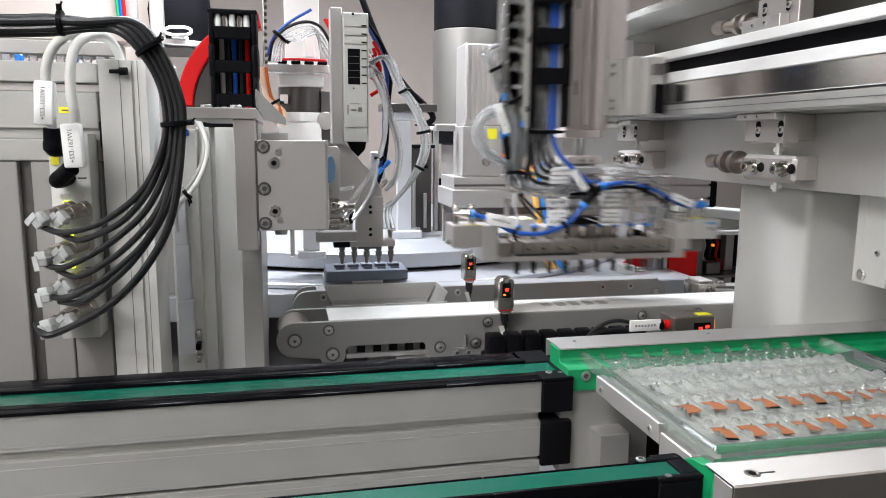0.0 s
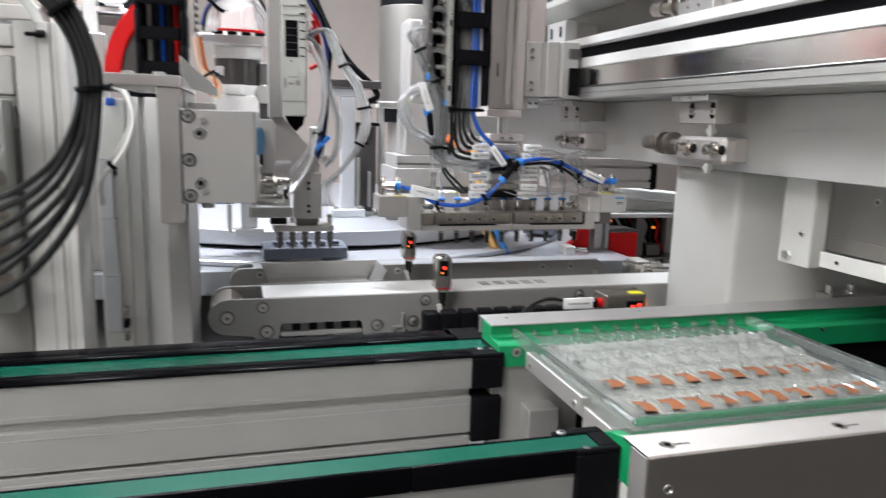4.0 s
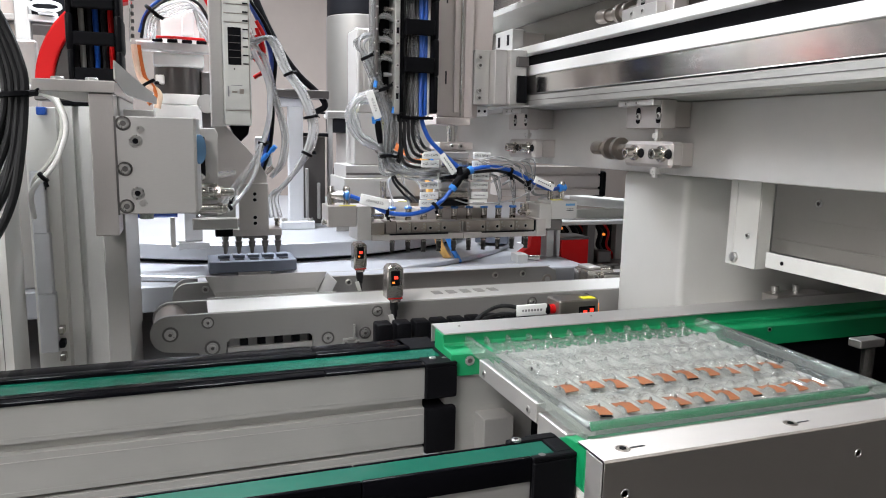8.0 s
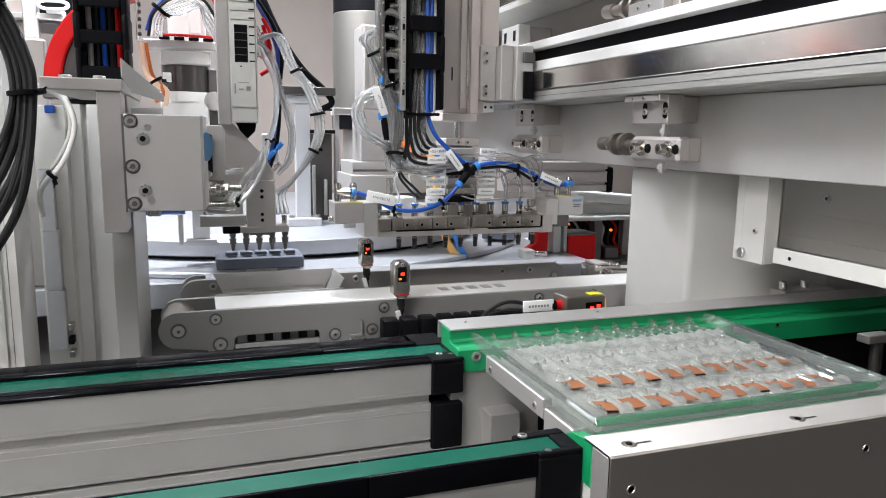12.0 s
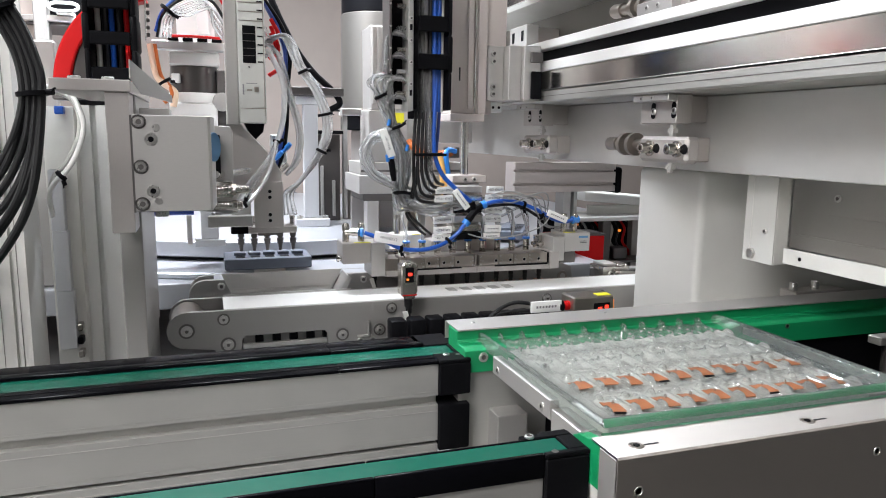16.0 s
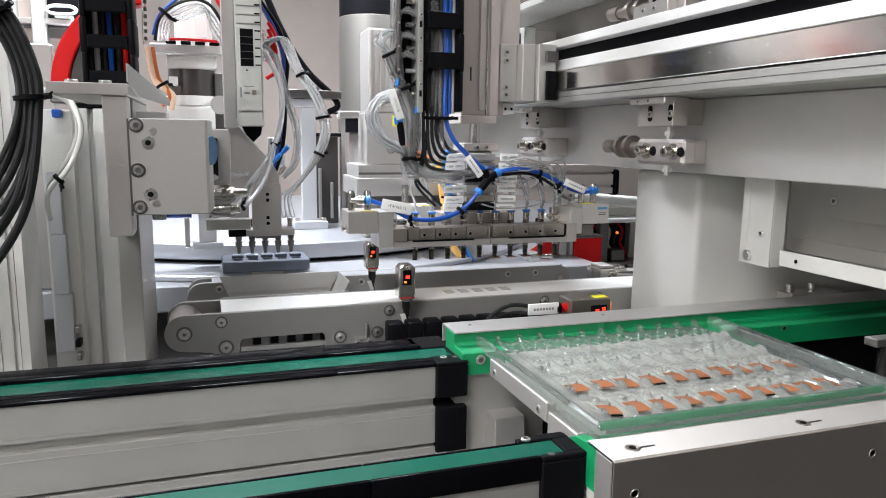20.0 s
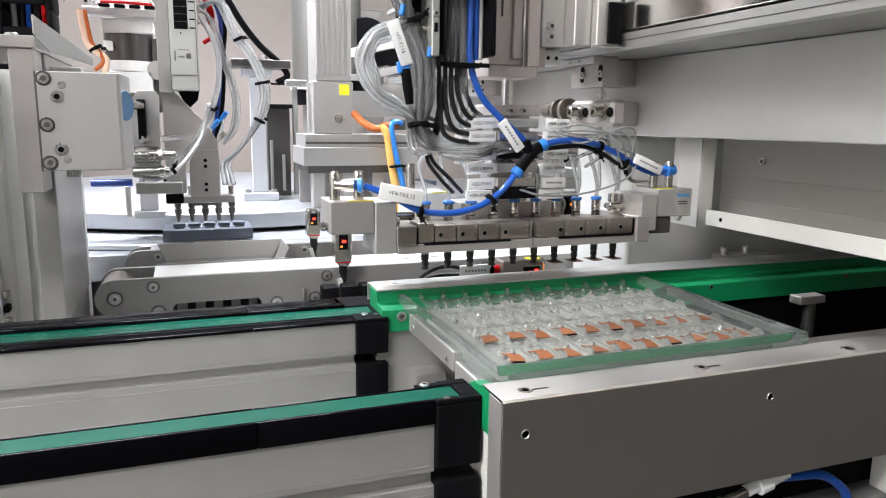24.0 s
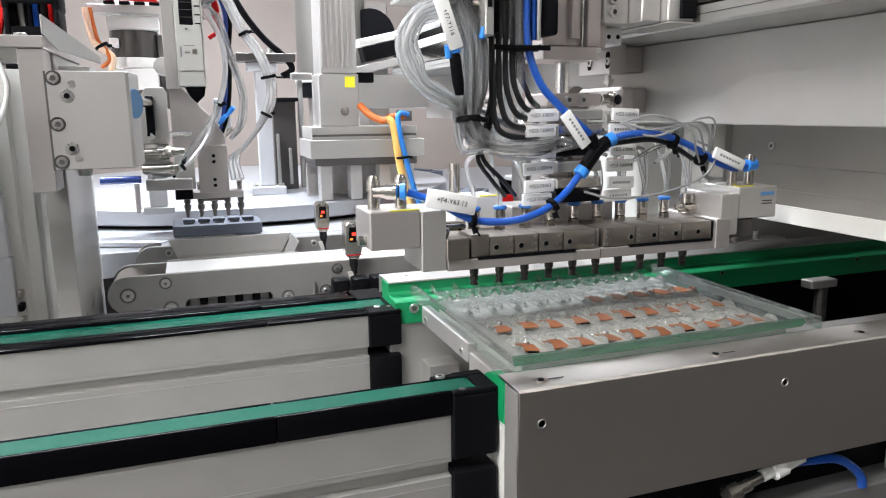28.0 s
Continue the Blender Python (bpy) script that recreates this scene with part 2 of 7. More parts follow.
# ---- building helpers ----
def thing(name, label, category, at=(0, 0, 0), group="", kind=""):
    ob = new(name)
    ob.empty_display_size = 0.02
    ob.location = at
    ob["at"] = list(at)
    return tagged(ob, label, category, group, kind)


def mesh_of(bm, name, mat, smooth=True):
    me = bpy.data.meshes.new(name)
    if smooth:
        for f in bm.faces:
            f.smooth = True
        for e in bm.edges:
            if len(e.link_faces) == 2 and e.calc_face_angle(0) > 0.6:
                e.smooth = False
    bm.to_mesh(me)
    bm.free()
    for x in (mat if isinstance(mat, (list, tuple)) else [mat]):
        me.materials.append(x)
    return me


def base_of(ob):
    while ob.parent:
        ob = ob.parent
    return Vector(ob["at"])


def part(name, bm, mat, parent, label="", smooth=True):
    """One mesh under a thing or a part; the bmesh is in the world's metres."""
    bmesh.ops.translate(bm, verts=bm.verts, vec=-base_of(parent))
    ob = new(name, mesh_of(bm, name, mat, smooth))
    ob.parent = parent
    return tagged(ob, label)


def solid(name, bm, mat, label, category, group="", kind=""):
    """A thing of one mesh."""
    ob = new(name, mesh_of(bm, name, mat))
    ob["at"] = [0, 0, 0]
    return tagged(ob, label, category, group, kind)


def placed(name, me, parent, m, label=""):
    """A repeated part that shares its mesh, at the pose m in the world."""
    ob = new(name, me)
    ob.parent = parent
    ob.matrix_basis = Matrix.Translation(-base_of(parent)) @ m
    return tagged(ob, label)


def box(x0, x1, y0, y1, z0, z1, bevel=0.0008, seg=1, bm=None):
    b = bmesh.new()
    vs = bmesh.ops.create_cube(b, size=1)["verts"]
    for v in vs:
        v.co = (x0 + (v.co.x + 0.5) * (x1 - x0), y0 + (v.co.y + 0.5) * (y1 - y0), z0 + (v.co.z + 0.5) * (z1 - z0))
    bv = min(bevel, 0.45 * min(abs(x1 - x0), abs(y1 - y0), abs(z1 - z0)))
    if bv > 0:
        bmesh.ops.bevel(b, geom=b.edges[:], offset=bv, segments=seg, affect="EDGES", profile=0.5)
    return join(bm, b)


def join(bm, b):
    if bm is None:
        return b
    me = bpy.data.meshes.new("tmp")
    b.to_mesh(me)
    b.free()
    bm.from_mesh(me)
    bpy.data.meshes.remove(me)
    return bm


def turned(m, b):
    bmesh.ops.transform(b, matrix=m, verts=b.verts)
    return b


AXIS = {"x": Matrix.Rotation(math.pi / 2, 4, "Y"), "y": Matrix.Rotation(-math.pi / 2, 4, "X"), "z": Matrix.Identity(4)}


def along(p, q):
    """The turn and place that bring the z axis onto the way from p to q."""
    p, q = Vector(p), Vector(q)
    return Matrix.Translation(p) @ (q - p).to_track_quat("Z", "Y").to_matrix().to_4x4()


def lathe(p, q, profile, seg=20, bm=None):
    """A turned body on the line p to q. profile: (distance along, radius)."""
    b = bmesh.new()
    rings = []
    for d, r in profile:
        rings.append([b.verts.new((max(r, 1e-5) * math.cos(2 * math.pi * i / seg), max(r, 1e-5) * math.sin(2 * math.pi * i / seg), d)) for i in range(seg)])
    for a, c in zip(rings, rings[1:]):
        for i in range(seg):
            b.faces.new((a[i], a[(i + 1) % seg], c[(i + 1) % seg], c[i]))
    b.faces.new(rings[0][::-1])
    b.faces.new(rings[-1])
    turned(along(p, q), b)
    return join(bm, b)


def cyl(p, q, r, seg=20, bevel=0.0006, bm=None):
    d = (Vector(q) - Vector(p)).length
    e = min(bevel, r * 0.4, d * 0.4)
    return lathe(p, q, [(0, r - e), (e, r), (d - e, r), (d, r - e)], seg, bm)


def prism(outline, axis, lo, hi, bevel=0.0006, bm=None):
    """A flat outline pushed along an axis. For x the outline is (y, z), for y (x, z), for z (x, y)."""
    b = bmesh.new()

    def at(u, v, w):
        return {"x": (w, u, v), "y": (u, w, v), "z": (u, v, w)}[axis]
    lower = [b.verts.new(at(u, v, lo)) for u, v in outline]
    upper = [b.verts.new(at(u, v, hi)) for u, v in outline]
    n = len(outline)
    ends = [b.faces.new(lower), b.faces.new(upper)]
    for i in range(n):
        b.faces.new((lower[i], lower[(i + 1) % n], upper[(i + 1) % n], upper[i]))
    bmesh.ops.recalc_face_normals(b, faces=b.faces[:])
    if bevel > 0:
        es = [e for f in ends for e in f.edges]
        bmesh.ops.bevel(b, geom=es, offset=bevel, segments=1, affect="EDGES", profile=0.5)
    return join(bm, b)


def smooth_path(pts, sub):
    pts = [Vector(p) for p in pts]
    if len(pts) < 3:
        return pts
    out = []
    ext = [2 * pts[0] - pts[1]] + pts + [2 * pts[-1] - pts[-2]]
    for i in range(1, len(ext) - 2):
        a, b, c, d = ext[i - 1:i + 3]
        for k in range(sub):
            t = k / sub
            out.append(0.5 * (2 * b + (c - a) * t + (2 * a - 5 * b + 4 * c - d) * t * t + (3 * b - a - 3 * c + d) * t ** 3))
    out.append(pts[-1])
    return out


def tube(pts, r, seg=8, sub=6, bm=None):
    """A cable or hose through the points."""
    path = smooth_path(pts, sub)
    b = bmesh.new()
    rings = []
    side = None
    for i, p in enumerate(path):
        d = (path[min(i + 1, len(path) - 1)] - path[max(i - 1, 0)]).normalized()
        if side is None:
            side = d.orthogonal().normalized()
        side = (side - d * side.dot(d)).normalized()
        up = d.cross(side)
        rings.append([b.verts.new(p + r * (math.cos(2 * math.pi * k / seg) * side + math.sin(2 * math.pi * k / seg) * up)) for k in range(seg)])
    for a, c in zip(rings, rings[1:]):
        for k in range(seg):
            b.faces.new((a[k], a[(k + 1) % seg], c[(k + 1) % seg], c[k]))
    b.faces.new(rings[0][::-1])
    b.faces.new(rings[-1])
    return join(bm, b)


def arc(cx, cy, r, a0, a1, n):
    return [(cx + r * math.cos(radians(a0 + (a1 - a0) * i / n)), cy + r * math.sin(radians(a0 + (a1 - a0) * i / n))) for i in range(n + 1)]


SHARED = {}


def screw_mesh(r, h, kind):
    """A socket screw: head on the z axis from 0 up to h."""
    key = (round(r, 5), round(h, 5), kind)
    if key not in SHARED:
        if kind == "hex":
            b = lathe((0, 0, 0), (0, 0, 1), [(0, r), (h * 0.85, r), (h, r * 0.86)], 6)
        else:
            s = 0.5 * r
            b = lathe((0, 0, 0), (0, 0, 1), [(0, r), (h * 0.8, r), (h, r * 0.88), (h, s), (h * 0.45, s * 0.95)], 12)
        me = mesh_of(b, "screw", [SCREW, DARKSTEEL])
        if kind != "hex":
            for f in me.polygons:
                if 36 <= f.index < 48 or f.index == 49:
                    f.material_index = 1
        SHARED[key] = me
    return SHARED[key]


def screw(parent, p, axis, r, h=None, kind="socket", label=""):
    """axis: the way that the head looks, such as -y."""
    h = h or r * 0.8
    way = {"x": Vector((1, 0, 0)), "y": Vector((0, 1, 0)), "z": Vector((0, 0, 1))}[axis[-1]] * (-1 if axis[0] == "-" else 1)
    return placed("screw", screw_mesh(r, h, kind), parent, along(p, Vector(p) + way), label)


def dark_hole(parent, p, axis, r, name="hole"):
    """A counterbore seen as a dark recess with a bright lip."""
    way = {"x": Vector((1, 0, 0)), "y": Vector((0, 1, 0)), "z": Vector((0, 0, 1))}[axis[-1]] * (-1 if axis[0] == "-" else 1)
    key = (round(r, 5), "hole")
    if key not in SHARED:
        b = lathe((0, 0, 0), (0, 0, 1), [(0, r * 1.25), (0.0004, r * 1.25), (0.0004, r), (-0.004, r * 0.9)], 14)
        me = mesh_of(b, name, [SCREW, BLACK])
        for f in me.polygons:
            if f.index >= 28:
                f.material_index = 1
        SHARED[key] = me
    return placed(name, SHARED[key], parent, along(p, Vector(p) + way))


def text(parent, body, size, m, mat=None, name="lettering"):
    """Lettering as a thin mesh, at the pose m: it reads along its x axis."""
    cu = bpy.data.curves.new("lettering", "FONT")
    cu.body, cu.size, cu.align_x, cu.align_y, cu.extrude = body, size, "CENTER", "CENTER", 0.0001
    cu.resolution_u = 2
    tmp = new("tmp", cu)
    bpy.context.view_layer.update()
    me = bpy.data.meshes.new_from_object(tmp)
    bpy.data.objects.remove(tmp)
    bpy.data.curves.remove(cu)
    me.materials.clear()
    me.materials.append(mat or INK)
    return placed(name, me, parent, m)


def zip_tie(parent, p, way, r, tail=(0, 0, 1), mat=None):
    """A black tie round a bundle, with its lock."""
    way = Vector(way).normalized()
    b = lathe(Vector(p) - way * 0.0022, Vector(p) + way * 0.0022, [(0, r), (0.0005, r + 0.0012), (0.0039, r + 0.0012), (0.0044, r)], 14)
    t = Vector(tail).normalized()
    q = Vector(p) + t * (r + 0.002)
    tube([q - t * 0.001, q + t * 0.004], 0.0025, 6, 1, b)
    tube([q, q + t * 0.006 + way * 0.003], 0.0009, 5, 1, b)
    return part("cable_tie", b, mat or BLACK, parent, "black nylon cable tie")


# ---- the room and the machine bed ----
def shell():
    solid("floor", box(-2.2, 2.4, -1.8, 2.6, -0.95, -0.90, 0), DARKF, "grey factory floor under the machine", "floor", kind="structure")
    solid("wall_north", box(-2.2, 2.4, 1.95, 2.05, -0.9, 2.0, 0), WALLB, "beige wall panel behind the machine", "wall", kind="structure")
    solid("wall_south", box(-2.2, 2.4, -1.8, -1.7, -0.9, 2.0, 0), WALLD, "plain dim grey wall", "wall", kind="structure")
    # unseen wall, made light so that the polished band has something bright to reflect
    solid("wall_west", box(-2.2, -2.1, -1.7, 1.95, -0.9, 2.0, 0), WALLG, "unseen light grey wall added for reflections", "wall", kind="structure")
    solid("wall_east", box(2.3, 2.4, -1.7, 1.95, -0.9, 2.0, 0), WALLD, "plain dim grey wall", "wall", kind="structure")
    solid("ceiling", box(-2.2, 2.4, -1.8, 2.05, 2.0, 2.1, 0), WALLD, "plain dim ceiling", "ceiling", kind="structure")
    solid("machine_bed", box(-1.2, 1.4, -0.235, 1.7, -0.17, -0.13, 0.002), FLOORM, "dark steel bed plate of the machine", "machine bed", kind="structure")


def machine_base():
    t = thing("machine_base", "dark grey sheet metal base cabinet under the machine bed", "machine base", (0.1, 0.7, -0.9))
    part("cabinet", box(-1.15, 1.35, -0.19, 1.65, -0.82, -0.171, 0.006, 2), DARKF, t, "dark grey cabinet")
    for k in range(4):
        part("panel", box(-1.13 + 0.62 * k, -0.53 + 0.62 * k, -0.194, -0.1902, -0.80, -0.19, 0.002), WALLD, t, "dark front panel")
    for x in (-1.05, 0.1, 1.25):
        for y in (-0.1, 1.55):
            part("levelling_foot", lathe((x, y, -0.9), (x, y, -0.8195), [(0, 0.04), (0.012, 0.04), (0.016, 0.014), (0.08, 0.014)], 16), SCREW, t)


def strip_light(x0, x1, y, z, power, spread=0.05, colour=(0.93, 0.945, 1.0)):
    """An added, unseen LED strip luminaire and the lamp in it."""
    t = thing("strip_light", "added white LED strip light out of view", "light", (0.5 * (x0 + x1), y, z), "LED strip lights")
    part("housing", box(x0, x1, y - spread / 2 - 0.01, y + spread / 2 + 0.01, z + 0.006, z + 0.03, 0.002), ANOD, t)
    part("diffuser", box(x0 + 0.01, x1 - 0.01, y - spread / 2, y + spread / 2, z + 0.001, z + 0.0055, 0.001), TUBE_L, t, "glowing white diffuser")
    for x in (x0 + 0.1, x1 - 0.1):
        part("hanger", cyl((x, y, z + 0.029), (x, y, 2.0), 0.004, 8), SCREW, t, "thin hanger rod")
    la = bpy.data.lights.new("strip_lamp", "AREA")
    la.shape, la.size, la.size_y, la.energy, la.color = "RECTANGLE", x1 - x0, spread, power, colour
    lo = new("strip_lamp", la)
    lo.matrix_world = pose(0.5 * (x0 + x1), y, z - 0.004)


def slot_profile(y0, y1, z0, z1, slots, depth=0.007, lip=0.0012):
    """The cross-section (y, z) of a grooved profile whose front face is at y0; slots: (low, high) along z."""
    pts = [(y0, z0)]
    for a, b in slots:
        pts += [(y0, a), (y0 + lip, a + 0.0004), (y0 + depth, a + 0.0004), (y0 + depth, b - 0.0004), (y0 + lip, b - 0.0004), (y0, b)]
    return pts + [(y0, z1), (y1, z1), (y1, z0)]


def belt_conveyor(label, x0, x1, y0, y1, top, slots, low, belt, guides, cap_len, caps, joint):
    """belt: (front, back, height, end); guides: (front, back, low, high) of the black guides along the belt."""
    t = thing("belt_conveyor", label, "conveyor", (x0, y0, low), "narrow belt conveyors")
    part("profile", prism(slot_profile(y0, y1, low, top, slots), "x", x0, x1, 0.0004), ANOD, t, "silver grooved aluminium profile")
    for a, b in slots:
        part("extrusion_line", box(x0, x1 - 0.001, y0 - 0.0003, y0 + 0.0006, a - 0.0066, a - 0.0060, 0), MACH, t)
        part("extrusion_line", box(x0, x1 - 0.001, y0 - 0.0003, y0 + 0.0006, b + 0.0040, b + 0.0044, 0), ANOD, t)
    part("belt", box(x0, belt[3], belt[0], belt[1], belt[2] - 0.002, belt[2], 0.0004), BELT, t, "worn green conveyor belt")
    part("belt_bed", box(x0, x1, belt[0], belt[1], top + 0.0002, belt[2] - 0.0022, 0), BLACK, t)
    for g in guides:
        for a, b in ((x0, joint - 0.0001), (joint + 0.0001, x1)):
            part("guide_rail", box(a, b, *g, 0.0012, 2), BLACKG, t, "glossy black belt guide")
    front, back = y0 - 0.004, y1 + 0.002
    for k, (a, b) in enumerate(caps):
        if k:
            part("end_cap", box(x1, x1 + cap_len, front, back, a, b, 0.0022, 2), BLACK, t, "black plastic end housing")
            continue
        part("end_cap", box(x1, x1 + cap_len, front, back, a, belt[2] - 0.0025, 0.0012, 1), BLACK, t, "black plastic end housing")
        part("end_cheek", box(x1, x1 + cap_len, front, belt[0] - 0.0006, belt[2] - 0.0024, b, 0.0008), BLACK, t)
        part("end_cheek", box(x1 - 0.006, x1 + cap_len, belt[1] + 0.0006, back, belt[2] - 0.0024, b, 0.0008), BLACK, t)
        part("end_lip", box(belt[3] + 0.0008, x1 + cap_len, belt[0] - 0.0004, belt[1] + 0.0004, belt[2] - 0.0024, b - 0.0002, 0.0006), BLACK, t)
    return t


def conveyors():
    f = belt_conveyor("far belt conveyor with green belt, black guides and silver profile", -0.95, 0.0, 0.0, 0.086, 0.0, ((-0.0815, -0.0774), (-0.041, -0.0315)), -0.118,
                      (0.0200, 0.0480, 0.0030, 0.0235), ((-0.0022, 0.0194, 0.0003, 0.0036), (0.0486, 0.0600, 0.0003, 0.0062), (0.0602, 0.086, 0.0003, 0.0042)), 0.032, ((-0.0315, 0.0042), (-0.0875, -0.0412)), -0.096)
    screw(f, (0.0120, 0.0130, 0.0042), "z", 0.0034, 0.0012)
    part("screw_hole", cyl((0.0235, 0.0120, 0.0042), (0.0235, 0.0120, 0.0044), 0.0024, 14, 0.0001), DARKSTEEL, f)
    part("wear_strip", box(-0.95, -0.0005, 0.0085, 0.0105, 0.0034, 0.0042, 0.0002), BLACK, f)
    n = belt_conveyor("near belt conveyor with green belt, tall black guide and silver profile", -0.95, 0.0066, -0.212, -0.184, -0.0138, ((-0.1005, -0.0955), (-0.0603, -0.0492)), -0.13,
                      (-0.2098, -0.1892, 0.0030, 0.0262), ((-0.2142, -0.2102, -0.0137, 0.0042), (-0.1888, -0.1862, -0.0137, 0.0034)), 0.0338, ((-0.0466, 0.0042), (-0.104, -0.0565)), -0.1124)
    part("end_ear", box(0.018, 0.0404, -0.1838, -0.1780, -0.030, 0.0036, 0.0012, 2), BLACK, n)
    screw(n, (0.0075, -0.1862, 0.0042), "z", 0.0036, 0.0014)
    part("screw_hole", cyl((0.0148, -0.2120, 0.0042), (0.0148, -0.2120, 0.0044), 0.0026, 14, 0.0001), DARKSTEEL, n)
    # foot plates between the two conveyors
    b = box(0.035, 0.095, -0.13, 0.0, -0.13, -0.124, 0.001)
    box(0.055, 0.087, -0.02, 0.055, -0.13, -0.052, 0.0008, 1, b)
    solid("mounting_foot", b, GREYP, "grey aluminium foot under the conveyor end", "bracket", "conveyor feet")


def stainless_cover():
    t = thing("front_cover", "brushed stainless sheet cover along the near guide rail", "cover", (0.04, -0.25, -0.08))
    outline = [(-0.2500, -0.081), (-0.2500, 0.0112), (-0.2488, 0.0127), (-0.2165, 0.0127), (-0.2165, 0.0107), (-0.2475, 0.0107), (-0.2480, 0.0095), (-0.2480, -0.081)]
    part("sheet", prism(outline, "x", 0.040, 0.85, 0.0003), COVER, t, "satin stainless steel sheet")
    part("end_plate", box(0.0400, 0.0415, -0.2478, -0.2275, -0.081, 0.0104, 0.0003), GREYP, t, "grey end plate")
    for x in (0.063, 0.2097, 0.3564, 0.503):
        s = part("countersunk_screw", lathe((x, -0.2362, 0.0128), (x, -0.2362, 0.0138), [(0, 0.0054), (0.0003, 0.0052), (0.0004, 0.0040), (0.0001, 0.0036), (0.0001, 0.0012)], 18), MANI, t, "dark countersunk screw")
        part("socket", cyl((x, -0.2362, 0.0129), (x, -0.2362, 0.01335), 0.0026, 6, 0.0001), BLACK, s)
        part("paint_mark", box(x + 0.004, x + 0.017, -0.2376, -0.2362, 0.0129, 0.01305, 0), INK, s, "dark blue locking paint mark") if x < 0.3 else None
    for x in (0.0573, 0.2655, 0.4737):
        part("rivet", lathe((x, -0.2500, -0.0126), (x, -0.2506, -0.0126), [(0, 0.0036), (0.0005, 0.0034), (0.0005, 0.0027), (-0.0002, 0.0022), (-0.0002, 0.0001)], 14), SCREW, t, "bright button rivet")
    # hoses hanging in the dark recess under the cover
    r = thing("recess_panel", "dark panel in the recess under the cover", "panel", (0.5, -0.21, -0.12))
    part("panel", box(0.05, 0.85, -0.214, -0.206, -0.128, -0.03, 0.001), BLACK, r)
    part("frame_post", box(0.425, 0.50, -0.2485, -0.218, -0.1295, -0.0815, 0.001), PAINT, r, "light grey frame post")
    h = thing("air_hose", "blue air hose with clear fitting under the cover", "hose", (0.3, -0.235, -0.1))
    part("hose", tube([(0.290, -0.238, -0.090), (0.315, -0.238, -0.092), (0.345, -0.238, -0.097), (0.372, -0.236, -0.116), (0.378, -0.236, -0.129)], 0.004, 10), BLUE, h, "blue hose")
    part("fitting", lathe((0.262, -0.2385, -0.096), (0.302, -0.2385, -0.086), [(0, 0.005), (0.010, 0.005), (0.011, 0.0080), (0.022, 0.0080), (0.023, 0.0060), (0.041, 0.0055)], 12), WHITE, h, "clear plastic fitting")
    part("end_fitting", lathe((0.228, -0.238, -0.106), (0.262, -0.2385, -0.096), [(0, 0.009), (0.010, 0.009), (0.0105, 0.006), (0.022, 0.006), (0.023, 0.0045), (0.034, 0.0045)], 14), NICKEL, h, "nickel end fitting")
    part("stand", cyl((0.233, -0.238, -0.1298), (0.233, -0.238, -0.1130), 0.006, 12), DARKSTEEL, h)


def guide_rails():
    prof = [(0.0, -0.012), (0.0, 0.0095), (0.003, 0.0115), (0.022, 0.0118), (0.0245, 0.0145), (0.0245, 0.0235), (0.050, 0.0235), (0.050, -0.012)]
    t = thing("guide_rail_far", "green plastic guide rail behind the tray", "guide rail", (0.03, 0.0, -0.012), "green guide rails")
    b = prism(prof, "x", 0.0268, 0.85, 0.0006)
    part("rail", b, GREEN, t, "green plastic rail")
    screw(t, (0.0461, 0.0006, 0.0028), "-y", 0.0050, 0.002)
    for x in (0.4208, 0.63):
        dark_hole(t, (x, -0.0002, 0.0066), "-y", 0.0022)
    part("support", box(0.022, 0.1195, 0.004, 0.046, -0.10, -0.0122, 0.001), ANOD, t, "silver support bar")
    # same bar continued in black: shade under the rail put into colour
    part("support", box(0.1200, 0.84, 0.006, 0.046, -0.10, -0.0122, 0.001), BLACK, t, "support bar blackened for the shade under the rail")
    part("cover_strip", prism([(0.0225, 0.0238), (0.0225, 0.0252), (0.0625, 0.0252), (0.0640, 0.0240), (0.0640, 0.006), (0.0625, 0.006), (0.0625, 0.0238)], "x", 0.0275, 0.85, 0.0003), MACH, t, "bright sheet strip on the rail")
    for x in (0.052, 0.21):
        screw(t, (x, 0.046, 0.0252), "z", 0.0022, 0.0008)
    n = thing("guide_rail_near", "green plastic guide rail under the tray's front edge", "guide rail", (0.03, -0.216, -0.05), "green guide rails")
    part("rail", prism([(-0.2260, -0.0215), (-0.2260, 0.0105), (-0.2180, 0.0112), (-0.1990, 0.0085), (-0.1900, 0.004), (-0.1900, -0.012), (-0.1985, -0.0215)], "x", 0.0406, 0.0498, 0.0006), GREEN, n, "green plastic end")
    part("carrier_bar", box(0.0605, 0.345, -0.2155, -0.194, -0.05, 0.004, 0.001), GREEN, n, "green carrier bar")
    part("support", box(0.0425, 0.0600, -0.2250, -0.1995, -0.10, -0.0220, 0.001), SHEET, n, "pale support block")
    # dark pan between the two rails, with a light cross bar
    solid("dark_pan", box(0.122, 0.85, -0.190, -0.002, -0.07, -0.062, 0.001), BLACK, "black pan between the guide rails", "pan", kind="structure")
    c = solid("cross_bar", box(0.30, 0.85, -0.158, -0.142, -0.03, -0.012, 0.001), MACH_P, "grey cross bar between the guide rails", "bar")
    k = thing("stop_block", "silver stop block standing between the guide rails", "stop block", (0.5, -0.04, -0.062))
    part("post", cyl((0.525, -0.045, -0.062), (0.525, -0.045, -0.009), 0.007, 16), NICKEL, k)
    part("block", box(0.502, 0.540, -0.053, -0.036, -0.0088, 0.0005, 0.001), MACH_P, k)


